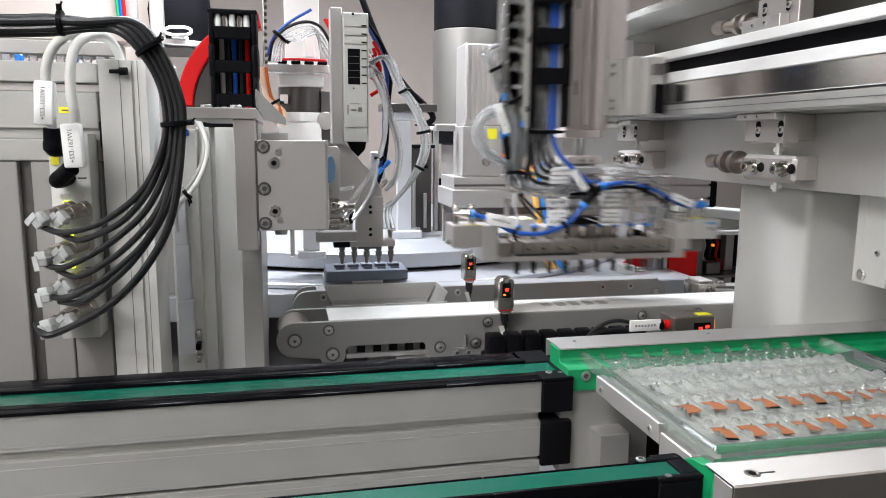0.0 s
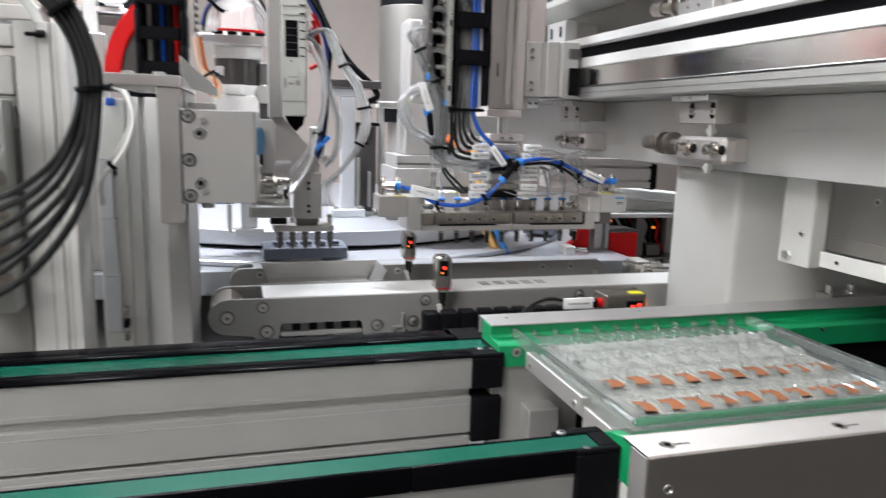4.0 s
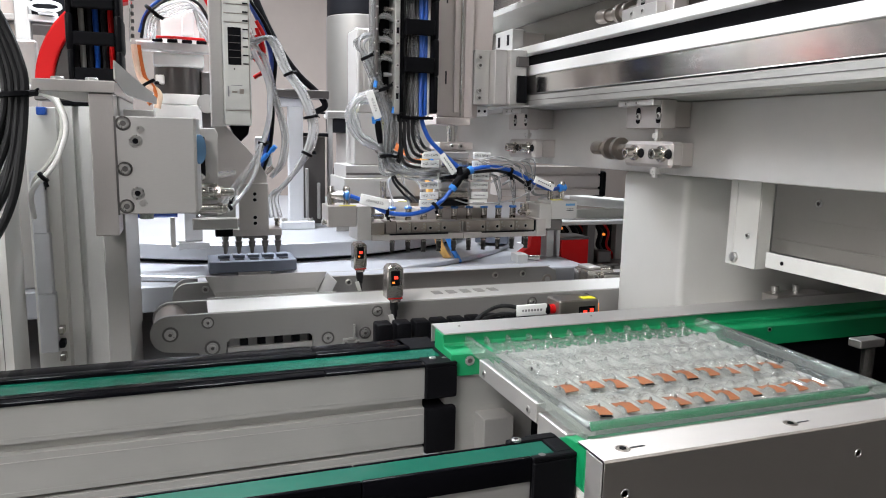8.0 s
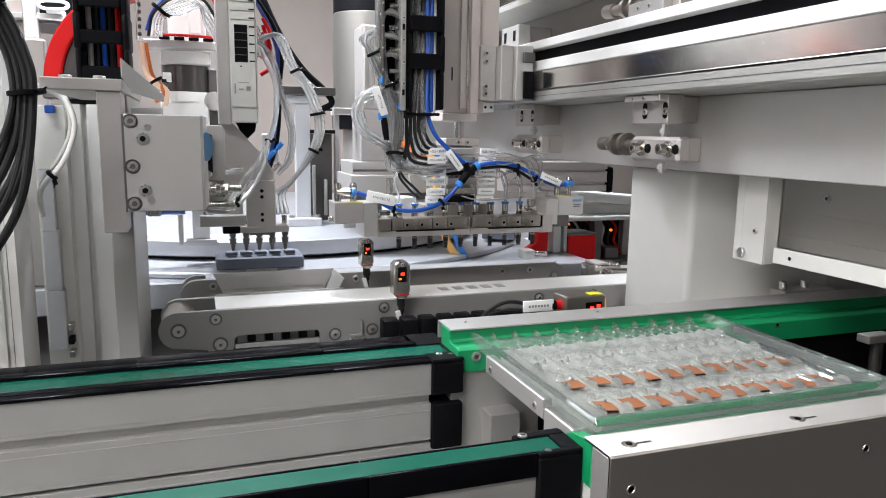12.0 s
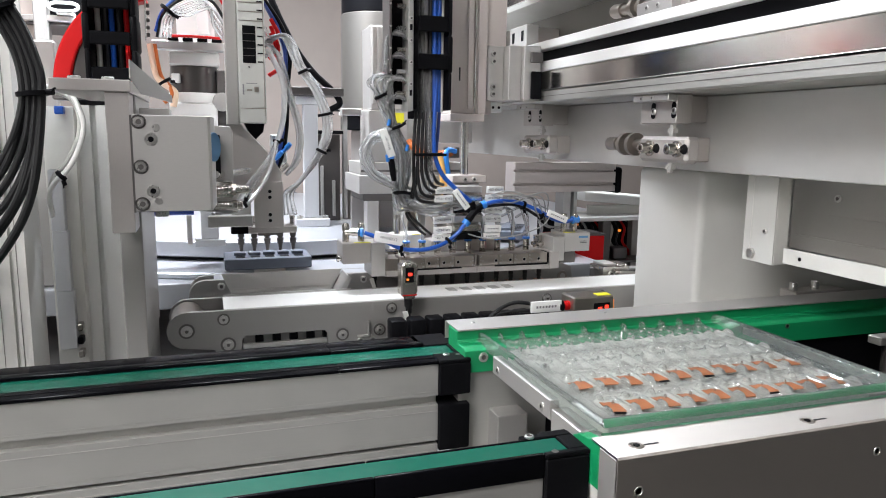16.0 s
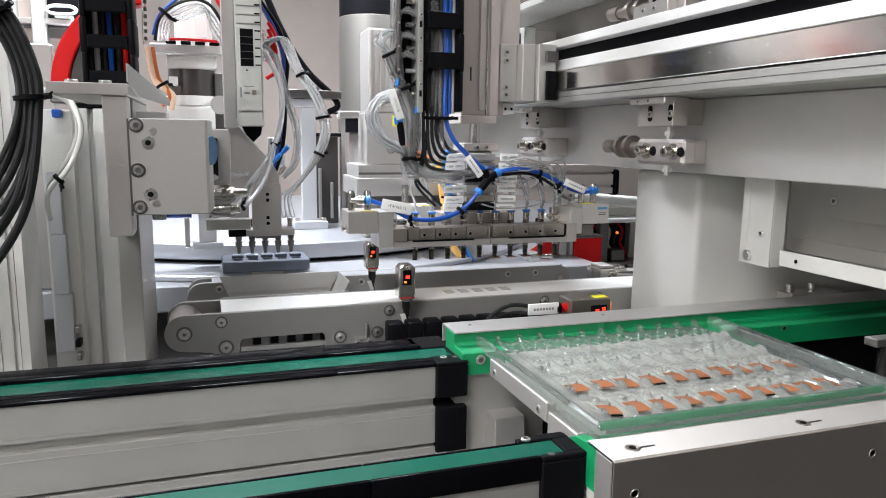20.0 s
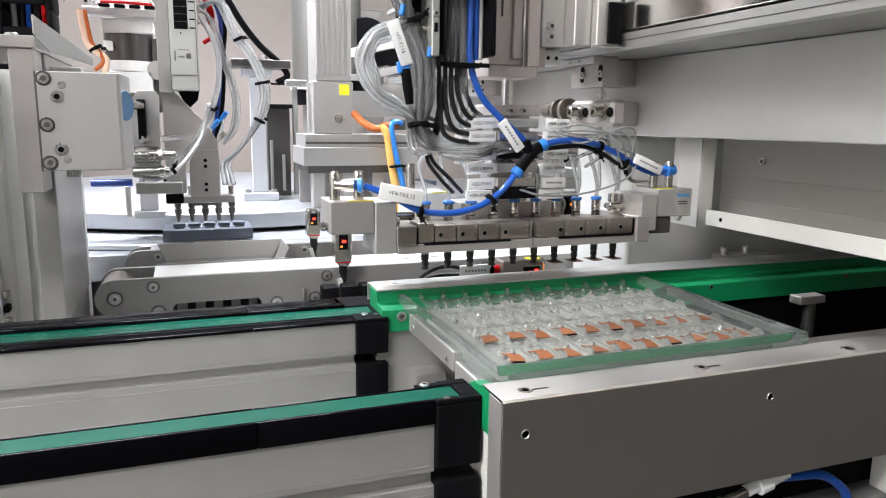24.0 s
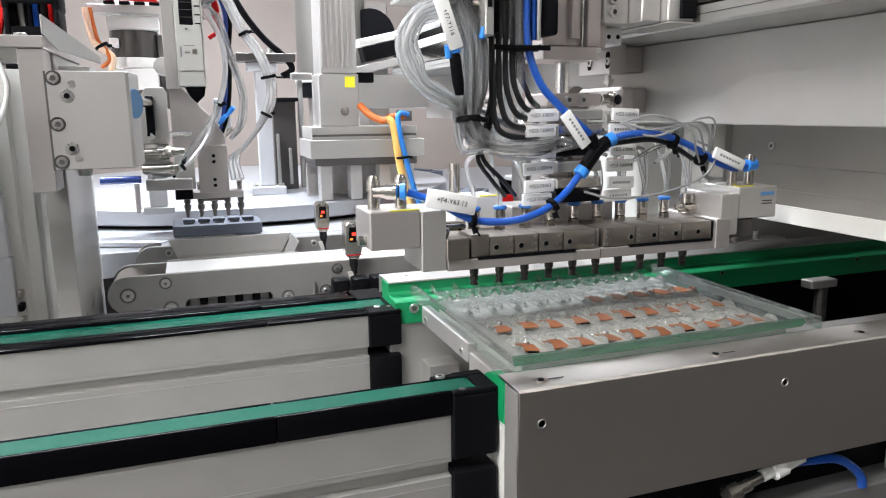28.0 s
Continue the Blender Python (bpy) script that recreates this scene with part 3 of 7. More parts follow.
def lift_plates():
    t = thing("tray_holder", "aluminium side plate that carries the tray", "holder", (0.047, -0.08, -0.02))
    part("side_plate", box(0.0472, 0.0560, -0.1400, -0.0215, -0.0062, 0.0105, 0.0006), MACH, t, "silver side plate")
    for y in (-0.0337, -0.1264):
        screw(t, (0.0472, y, 0.0002), "-x", 0.0034, 0.001)
    part("step_block", box(0.0485, 0.0640, -0.1860, -0.1402, -0.022, 0.0035, 0.0008), MACH, t, "silver step block")
    part("pin", cyl((0.0580, -0.1925, -0.05), (0.0580, -0.1925, 0.0035), 0.006, 18), POLISH, t, "bright guide pin")
    part("bracket", prism([(-0.192, -0.06), (-0.192, -0.0145), (-0.165, -0.0145), (-0.150, -0.06)], "x", 0.058, 0.062, 0.0004), MACH_P, t)
    part("wire", tube([(0.052, -0.145, -0.012), (0.050, -0.150, -0.03), (0.052, -0.165, -0.05), (0.056, -0.19, -0.07), (0.057, -0.2, -0.10)], 0.0012, 6), GREYCABLE, t, "thin grey wire")
    part("base", box(0.072, 0.328, -0.188, 0.000, -0.028, 0.0072, 0.001), SHEET, t, "pale lifting plate")
    part("column", box(0.12, 0.28, -0.14, -0.05, -0.13, -0.0282, 0.001), DARKSTEEL, t)


COLS, ROWS = [0.0850 + 0.0240 * i for i in range(10)], [0.0345 - 0.0515 * i for i in range(5)]


def swell(d):
    """A bump with a small flat top: 1 in the middle, 0 from d = 1 on."""
    return 0.0 if d >= 1 else 1.0 if d < 0.3 else 0.5 + 0.5 * math.cos(math.pi * (d - 0.3) / 0.7)


def tray_height(x, y):
    """The moulded sheet: shallow cells with round posts at both ends, a slim pin and a rib to the next cell."""
    i = min(range(10), key=lambda k: abs(x - COLS[k]))
    j = min(range(5), key=lambda k: abs(y - ROWS[k]))
    u, v = x - COLS[i], y - ROWS[j]
    z = 0.0100 + 0.0034 * max(0.0, min(1.0, (max(abs(u) - 0.0080, (abs(v) - 0.0200)) / 0.0026)))
    for px, py, rx, ry, h in ((-0.0034, 0.0155, 0.0060, 0.0062, 0.0068), (0.0056, 0.0145, 0.0048, 0.0056, 0.0050), (-0.0050, -0.0185, 0.0052, 0.0050, 0.0034), (0.0055, -0.0185, 0.0050, 0.0048, 0.0030), (0.0030, 0.0050, 0.0021, 0.0021, 0.0060)):
        z += h * swell(math.hypot((u - px) / rx, (v - py) / ry))
    z += 0.0054 * swell(max(abs(abs(u) - 0.0120 - 0.10 * (v + 0.012) * (1 if u > 0 else -1)) / 0.0030, abs(v + 0.0125) / 0.0100))
    return z


def tray():
    x0, x1, y0, y1 = 0.0505, 0.3415, -0.210, 0.0635
    t = thing("component_tray", "clear thermoformed plastic tray with ten by five pockets", "tray", (x0, y0, 0.01))
    nx, ny = 400, 370

    def height(x, y):
        e = min(x - x0, x1 - x, y - y0, y1 - y)
        if e < 0.004:
            return 0.0205
        if e < 0.011:
            return 0.0095 + 0.0055 * (1 + math.cos(math.pi * (e - 0.004) / 0.007))
        if COLS[0] - 0.0135 < x < COLS[-1] + 0.0135 and ROWS[-1] - 0.0255 < y < ROWS[0] + 0.0225:
            return tray_height(x, y)
        return 0.0095 + 0.0008 * swell(abs(e - 0.017) / 0.003)

    for name, label, rim in (("sheet", "clear pocketed plastic sheet", False), ("rim", "clear raised rim with turned-down skirt", True)):
        b = bmesh.new()
        at = {}

        def corner(i, j):
            if (i, j) not in at:
                x, y = x0 + (x1 - x0) * i / nx, y0 + (y1 - y0) * j / ny
                at[i, j] = b.verts.new((x, y, height(x, y)))
            return at[i, j]
        for j in range(ny):
            for i in range(nx):
                x, y = x0 + (x1 - x0) * (i + 0.5) / nx, y0 + (y1 - y0) * (j + 0.5) / ny
                if (min(x - x0, x1 - x, y - y0, y1 - y) < 0.0135) == rim:
                    b.faces.new((corner(i, j), corner(i + 1, j), corner(i + 1, j + 1), corner(i, j + 1)))
        if rim:
            edge = [e for e in b.edges if e.is_boundary and all(min(v.co.x - x0, x1 - v.co.x, v.co.y - y0, y1 - v.co.y) < 1e-6 for v in e.verts)]
            ext = bmesh.ops.extrude_edge_only(b, edges=edge)
            for v in [g for g in ext["geom"] if isinstance(g, bmesh.types.BMVert)]:
                v.co.z -= 0.0120
                v.co.x += 0.0012 if v.co.x > 0.2 else -0.0012
                v.co.y += 0.0012 if v.co.y > -0.1 else -0.0012
        part(name, b, RIMM if rim else TRAYM, t, label)
    # brown film parts in the two front rows, some with a black edge
    rnd = random.Random(4)
    out = [(-0.0066, -0.0122), (0.0064, -0.0122), (0.0084, -0.0098), (0.0084, 0.0060), (0.0020, 0.0100), (-0.0040, 0.0086), (-0.0080, 0.0098), (-0.0080, -0.0090)]
    me = mesh_of(prism([(0.9 * x, 0.9 * y) for x, y in out], "z", 0, 0.0005, 0.0001), "film_part", BROWN)
    for j in (3, 4):
        for i in range(10):
            ob = new("film_part", me)
            at = pose(COLS[i] + rnd.uniform(-0.0012, 0.0012), ROWS[j] - 0.0006 + rnd.uniform(-0.001, 0.001), 0.0124 + rnd.uniform(0, 0.0012), rnd.uniform(-4, 4), rnd.uniform(-5, 5), rnd.uniform(-7, 7))
            ob.matrix_world = at
            ob["at"] = list(at.translation)
            tagged(ob, "small copper-brown film part lying in a tray pocket", "component", "film parts in the tray")
            if (i, j) in ((0, 4), (5, 3), (6, 4), (3, 3)):
                ed = new("black_edge", mesh_of(box(-0.0045, 0.0050, -0.0136, -0.0112, 0.0, 0.0009, 0.0002), "black_edge", BLACK))
                ed.parent = ob
                tagged(ed, "black edge")
    # five more, carried in by the picking head
    held = []
    for i in range(5):
        ob = new("film_part", me)
        tagged(ob, "small copper-brown film part held by a suction nozzle", "component", "film parts in the tray")
        held.append(ob)
    return held


def gantry_axis():
    """The long linear axis on the right, its back plate, brackets and the pillar that carries it."""
    t = thing("linear_axis", "long polished linear axis above the guide rails", "linear axis", (0.30, 0.0, 0.27))
    y0, y1 = -0.75, 0.95
    part("ledge", prism([(0.2990, 0.2690), (0.2965, 0.2715), (0.2965, 0.2860), (0.3060, 0.2885), (0.42, 0.2885), (0.42, 0.2690)], "y", y0, y1, 0.0005), ANOD, t, "silver ledge under the axis")
    part("polished_band", box(0.2972, 0.42, y0, y1, 0.2888, 0.3165, 0.0008), POLISH, t, "polished steel band")
    # the two strips are coloured white in place of a mirrored bright area
    part("edge_strip", box(0.2955, 0.42, y0, y1, 0.3168, 0.3318, 0.0008), WHITE_REFL, t, "metal strip whitened for its reflection")
    part("belt_slot", box(0.312, 0.42, y0, y1, 0.3320, 0.3500, 0), BLACK, t, "black slot for the belt")
    part("edge_strip", box(0.2955, 0.42, y0, y1, 0.3502, 0.3622, 0.0008), WHITE_REFL, t, "metal strip whitened for its reflection")
    part("ledge_groove", box(0.2960, 0.2966, y0, y1, 0.2783, 0.2790, 0), DARKSTEEL, t)
    u = thing("upper_axis", "second polished axis above a grey recessed plate", "linear axis", (0.33, 0.0, 0.40))
    # plate darkened in colour for the shade below the overhanging axis
    part("recess_plate", box(0.377, 0.43, y0, y1, 0.3626, 0.4235, 0.0006), TOWER, u, "grey recessed plate")
    part("edge_strip", box(0.2955, 0.43, y0, y1, 0.4240, 0.4330, 0.0008), ANOD, u, "silver strip")
    part("strip_joint", box(0.2985, 0.43, y0, y1, 0.4330, 0.4345, 0), DARKSTEEL, u)
    part("polished_band", box(0.2972, 0.43, y0, y1, 0.4345, 0.4640, 0.0008), POLISH, u, "polished steel band")
    part("belt_slot", box(0.312, 0.43, y0, y1, 0.4642, 0.4820, 0), BLACK, u)
    part("edge_strip", box(0.2955, 0.43, y0, y1, 0.4822, 0.60, 0.0008), SHEET, u)
    k = thing("stop_bracket", "bolted aluminium stop bracket above the axis", "bracket", (0.32, 0.11, 0.38), "stop brackets")
    part("clamp", box(0.316, 0.335, 0.078, 0.150, 0.3640, 0.4020, 0.001), MACH_P, k)
    part("spacer", box(0.3353, 0.3765, 0.128, 0.148, 0.3660, 0.4000, 0.001), MACH_P, k)
    part("strip", box(0.303, 0.3158, 0.092, 0.161, 0.3640, 0.3785, 0.0008), MACH, k)
    for y in (0.140, 0.118):
        screw(k, (0.303, y, 0.3712), "-x", 0.0034, 0.001)
    for y in (0.1367, 0.0955):
        part("slot", prism([(y + 0.0038 * math.cos(a * math.pi / 8), 0.389 + (0.004 if math.sin(a * math.pi / 8) >= 0 else -0.004) + 0.0038 * math.sin(a * math.pi / 8)) for a in range(16)], "x", 0.3154, 0.3159, 0), BLACK, k, "dark adjusting slot")
        screw(k, (0.3154, y - 0.0016, 0.388), "-x", 0.0040, 0.0022)
    part("shock_absorber", lathe((0.3280, 0.1502, 0.3800), (0.3240, 0.250, 0.3840), [(0, 0.0070), (0.026, 0.0070), (0.0261, 0.0125), (0.033, 0.0125), (0.0331, 0.0065), (0.044, 0.0065), (0.0441, 0.0125), (0.051, 0.0125), (0.0511, 0.0068), (0.074, 0.0068), (0.0741, 0.0092), (0.094, 0.0092), (0.0955, 0.0085), (0.0955, 0.0045), (0.088, 0.004)], 14), MANI, k, "threaded shock absorber with lock nuts")
    k = thing("stop_bracket", "small slotted stop bracket at the axis end", "bracket", (0.32, 0.51, 0.38), "stop brackets")
    part("clamp", box(0.304, 0.326, 0.480, 0.548, 0.3626, 0.3990, 0.001), GREYP, k)
    part("spacer", box(0.3262, 0.3768, 0.505, 0.547, 0.3630, 0.3985, 0.0006), MACH_P, k)
    for y in (0.5325, 0.4960):
        part("slot", box(0.3034, 0.3039, y - 0.0045, y + 0.0045, 0.3735, 0.3905, 0), BLACK, k, "dark adjusting slot")
    p = thing("beam_plate", "broad grey painted beam plate carrying the axis", "beam", (0.377, 0.0, 0.178))
    part("plate", box(0.377, 0.43, y0, y1, 0.1776, 0.2685, 0.001), PAINT_B, p, "grey brushed beam face")
    for yc, s in ((0.110, 1.0), (0.46, 1.0)):
        k = thing("stop_bracket", "bolted aluminium stop bracket on the beam plate", "bracket", (0.32, yc, 0.22), "stop brackets")
        part("clamp", box(0.3162, 0.338, yc - 0.022, yc + 0.048, 0.2345, 0.2686, 0.001), MACH_P, k)
        part("spacer", box(0.3382, 0.3768, yc, yc + 0.046, 0.2370, 0.2680, 0.0006), MACH_P, k)
        part("strip", box(0.303, 0.316, yc - 0.023, yc + 0.048, 0.2605, 0.2685, 0.0008), MACH, k)
        for y in (0.030, 0.008):
            screw(k, (0.303, yc + y, 0.2645), "-x", 0.0032, 0.001)
        for y in (0.022, -0.018):
            sl = []
            for a in range(9):
                sl.append((yc + y + 0.0042 * math.cos(math.pi * a / 8), 0.256 + 0.0036 * math.sin(math.pi * a / 8)))
            for a in range(9):
                sl.append((yc + y - 0.0042 * math.cos(math.pi * a / 8), 0.244 - 0.0036 * math.sin(math.pi * a / 8)))
            part("slot", prism(sl, "x", 0.3154, 0.3159, 0), BLACK, k, "dark adjusting slot")
            screw(k, (0.3154, yc + y - 0.002, 0.249), "-x", 0.0042, 0.0022)
        part("jaw", box(0.320, 0.340, yc - 0.040, yc + 0.055, 0.1885, 0.2195, 0.004), MACH_P, k)
        part("jaw_spacer", box(0.3402, 0.3768, yc - 0.010, yc + 0.050, 0.1895, 0.2185, 0.001), MACH_P, k)
        for y in (0.0290, -0.0245):
            b = lathe((0.3198, yc + y, 0.2049), (0.300, yc + y, 0.2049), [(0, 0.0095), (0.0035, 0.0095), (0.0036, 0.0065), (0.0155, 0.0065), (0.016, 0.0058), (0.016, 0.003), (0.010, 0.0028)], 16)
            part("stop_bolt", b, NICKEL, k, "bright bolt with washer")
            part("slot", prism([(yc + y - 0.012 + 0.006 * math.cos(a * math.pi / 6), 0.2049 + 0.006 * math.sin(a * math.pi / 6)) for a in range(12)], "x", 0.3193, 0.3199, 0), BLACK, k)
        for z0, z1 in ((0.2196, 0.2344), (0.1760, 0.1884)):
            part("set_screw", lathe((0.329, yc, z0), (0.329, yc, z1), [(0, 0.004), (0.004, 0.004), (0.0041, 0.007), (0.0095, 0.007), (0.0096, 0.004), (z1 - z0, 0.004)], 6), SCREW, k)
        if yc > 0.3:
            continue
        part("shock_absorber", lathe((0.3300, yc + 0.0552, 0.2090), (0.3300, yc + 0.148, 0.2090), [(0, 0.0065), (0.020, 0.0065), (0.0201, 0.0150), (0.027, 0.0150), (0.0271, 0.0065), (0.040, 0.0065), (0.0401, 0.0150), (0.047, 0.0150), (0.0471, 0.0065), (0.062, 0.0065), (0.0621, 0.0092), (0.083, 0.0092), (0.0848, 0.0082), (0.0848, 0.0045), (0.079, 0.004)], 14), MANI, k, "threaded shock absorber with lock nuts")
    pl = thing("pillar", "light grey painted box pillar under the beam", "pillar", (0.41, 0.13, -0.13))
    # unseen far part up to x 0.92 keeps the rear lamp off the base plate
    part("box_column", box(0.398, 0.92, 0.135, 0.278, -0.13, 0.1770, 0.009, 3), PAINT, pl, "light grey rounded column, lengthened unseen as a light block")
    part("base_plate", box(0.404, 0.85, 0.080, 0.134, -0.010, 0.0, 0.001), SHEET, pl, "pale base plate")
    # sheet metal bracket and shelf along the beam
    d = thing("sheet_bracket", "pale sheet bracket bolted below the beam", "bracket", (0.41, 0.03, 0.07))
    part("web", box(0.4095, 0.4115, 0.020, 0.068, 0.074, 0.1765, 0.0004), PAINT, d)
    part("fold_line", box(0.4090, 0.4094, 0.0560, 0.0566, 0.076, 0.1760, 0), SHEET, d)
    part("return_flange", box(0.4118, 0.4300, 0.0200, 0.0220, 0.074, 0.1765, 0.0004), SHEET, d)
    part("flange", box(0.4118, 0.440, 0.0655, 0.068, 0.074, 0.1765, 0.0004), SHEET, d)
    screw(d, (0.4095, 0.053, 0.084), "-x", 0.0065, 0.004, "hex")
    screw(d, (0.4095, 0.034, 0.112), "-x", 0.0035, 0.002)
    s = thing("sheet_shelf", "pale folded sheet shelf along the machine side", "shelf", (0.41, -0.3, 0.08))
    part("front_lip", box(0.4075, 0.4095, -0.75, 0.0025, 0.0800, 0.0975, 0.0004), SHEET, s, "pale folded lip")
    # floor and back take the shade-darkened sheet, the lip the plain one
    part("shelf_floor", box(0.4095, 0.60, -0.75, 0.0025, 0.0795, 0.0815, 0.0004), SHEET_SHADE, s)
    dark_hole(s, (0.4074, -0.022, 0.0885), "-x", 0.0022)
    part("back_panel", box(0.50, 0.502, -0.75, 0.0880, 0.0818, 0.26, 0.0004), SHEET_SHADE, s, "pale back panel")
    part("raised_plate", box(0.4975, 0.4998, -0.75, 0.030, 0.1290, 0.1765, 0.0004), SHEET_SHADE, s, "raised pale plate")
    part("lower_band", box(0.4975, 0.4998, -0.75, 0.0780, 0.0818, 0.1000, 0.0004), SHEET_SHADE, s)
    screw(s, (0.4975, 0.018, 0.150), "-x", 0.0045, 0.002)
    part("cable_slot", box(0.4985, 0.4998, -0.45, -0.14, 0.178, 0.190, 0.0003), BLACK, s, "dark cable slot")
    # adjusters on the base plate
    a = thing("clamp_block", "small clamp block with two bolts on the base plate", "clamp", (0.50, 0.08, 0.0))
    part("block", box(0.515, 0.60, 0.084, 0.112, 0.0, 0.022, 0.001), MACH_P, a)
    for x in (0.524, 0.560):
        screw(a, (x, 0.098, 0.022), "z", 0.0055, 0.010)


# ---- the moving gantry ----
NY = 0.058
HX = [0.0822 + 0.02516 * i for i in range(10)]


def carriage():
    """What rides along the axis: slide block, lifting cylinder and energy chain. Built round y = 0."""
    t = thing("gantry_carriage", "gantry carriage with lifting cylinder and black energy chain", "gantry", (0, 0, 0))
    part("slide_block", box(0.214, 0.2395, 0.066, 0.19, 0.2712, 0.3540, 0.001), MACH, t, "silver slide block")
    part("slide_step", box(0.2398, 0.2600, 0.046, 0.19, 0.2715, 0.3535, 0.001), MACH, t)
    part("slide_plate", box(0.2603, 0.2885, 0.036, 0.19, 0.2718, 0.3530, 0.001), MACH, t)
    part("wiper", box(0.2720, 0.2885, 0.0315, 0.0357, 0.2740, 0.3150, 0.0008), BLACK, t, "black wiper block")
    part("belt_clamp", box(0.2700, 0.2890, 0.0295, 0.0357, 0.3280, 0.3430, 0.0008), DARKSTEEL, t)
    part("lower_flange", box(0.2610, 0.2930, 0.0345, 0.12, 0.2696, 0.2714, 0.0004), MACH, t)
    for z in (0.281, 0.292, 0.330, 0.342):
        screw(t, (0.222, 0.0658, z), "-y", 0.0046, 0.004)
    part("spacer", box(0.2150, 0.2500, 0.082, 0.13, 0.3545, 0.60, 0.001), PINK, t)
    part("cylinder_body", box(0.1560, 0.2135, 0.075, 0.128, 0.2505, 0.66, 0.0015), PINK, t, "pinkish anodised lifting cylinder")
    part("cylinder_rib", box(0.1825, 0.1915, 0.0705, 0.0748, 0.2575, 0.66, 0.0006), PINK, t)
    part("guide_strip", box(0.1935, 0.1962, 0.0715, 0.0748, 0.2505, 0.66, 0.0006), POLISH, t, "bright guide strip")
    part("cylinder_rib", box(0.1990, 0.2130, 0.0700, 0.0748, 0.2505, 0.66, 0.0006), PINK, t)
    part("side_profile", box(0.2138, 0.2265, 0.0820, 0.128, 0.2505, 0.3538, 0.0008), PINK, t)
    part("end_plate", box(0.1535, 0.2100, 0.068, 0.130, 0.2385, 0.2502, 0.001), PINK, t)
    for z in (0.30, 0.42):
        part("print", box(0.1690, 0.1715, 0.07445, 0.0748, z, z + 0.02, 0), INK, t, "row of illegible print")
    part("connector_block", box(0.2260, 0.2460, 0.085, 0.13, 0.2540, 0.2698, 0.001), WHITE, t)
    for x in (0.231, 0.241):
        dark_hole(t, (x, 0.0848, 0.2615), "-y", 0.002)
    # energy chain: side plates and cross bars, with hoses inside
    for x in (0.0765, 0.1275):
        for k in range(8):
            z = 0.2525 + 0.0515 * k
            o = 0.0015 * (k % 2)
            b = box(x - o, x + 0.0060 + o, 0.004, 0.052, z, z + 0.0530, 0.006, 2)
            part("chain_link", b, BLACK, t, "black chain link")
    for k in range(7):
        z = 0.3085 + 0.0515 * k
        part("chain_bar", box(0.0827, 0.1273, 0.002, 0.0068, z, z + 0.0215, 0.0015), BLACK, t)
    part("chain_back", box(0.0827, 0.1273, 0.046, 0.050, 0.2530, 0.66, 0.001), BLACK, t)
    for x, m, r in ((0.0870, CABLE, 0.0028), (0.0935, HOSE, 0.004), (0.0990, HOSE, 0.0035), (0.1060, CABLE, 0.0025), (0.1125, BLUE, 0.0042), (0.1195, BLUE, 0.003), (0.1240, GREYCABLE, 0.0025)):
        part("hose", tube([(x, 0.022, 0.250), (x, 0.022, 0.45), (x, 0.022, 0.64)], r, 8, 2), m, t)
    # valve strips beside the chain, with hose fittings
    part("valve_strip", box(0.0400, 0.0440, 0.0, 0.040, 0.3000, 0.64, 0.001), DARKSTEEL, t, "dark metal valve strip")
    part("valve_strip", box(0.0670, 0.0745, -0.002, 0.036, 0.2500, 0.64, 0.001), ANOD, t, "grey metal strip with fittings")
    part("strip_back", box(0.0440, 0.0670, 0.030, 0.036, 0.2600, 0.64, 0), BLACK, t)
    for k in range(9):
        z = 0.2750 + 0.0295 * k
        part("fitting", lathe((0.0668, 0.012, z), (0.0540, 0.012, z), [(0, 0.0026), (0.005, 0.0026), (0.0052, 0.0032), (0.0125, 0.0030)], 10), HOSE if k % 2 else NICKEL, t)
        screw(t, (0.0708, -0.002, z + 0.012), "-y", 0.0030, 0.0015)
        if k % 3 == 0:
            part("slot", box(0.0690, 0.0725, -0.0024, -0.0019, z - 0.004, z + 0.004, 0), BLACK, t)
        part("stud", cyl((0.0420, 0.0, z + 0.030), (0.0420, -0.0015, z + 0.030), 0.0016, 8), SCREW, t)
    return t


def bundle(t, name, pts, n, spread, r, mat, seed, label="", seg=6, sub=6):
    """n hoses side by side along one path; the strands cross over a little."""
    rnd = random.Random(seed)
    for i in range(n):
        a, q = rnd.uniform(0, 6.28), spread * math.sqrt((i + 0.5) / n)
        out = []
        for k, p in enumerate(pts):
            w = rnd.uniform(-0.35, 0.35)
            f = p[3] if len(p) > 3 else 1.0
            out.append((p[0] + f * q * math.cos(a + w), p[1] + f * q * math.sin(a + w), p[2] + f * 0.3 * q * math.sin(a * 2 + k)))
        part(name, tube(out, r, seg, sub), mat, t, label)


def label_plate(t, body, m, w=0.028, h=0.0085):
    """A white cable tag with its printed number; m: the tag's pose, its face looks along -y."""
    b = turned(m, box(-w / 2, w / 2, -0.0018, 0.0018, -h / 2, h / 2, 0.0008, 2))
    tag = part("cable_tag", b, LABEL, t, "white cable tag with printed number")
    if body:
        text(tag, body, min(h * 0.45, 0.0056), m @ pose(0, -0.00195, 0, 90, 0, 0))
    else:
        # print too small to read: a row of short bars
        for k in range(7):
            x = w * (-0.34 + 0.10 * k)
            part("print", turned(m, box(x, x + w * 0.062, -0.00205, -0.0018, -h * 0.10, h * 0.10, 0)), FAINT, tag)
    return tag


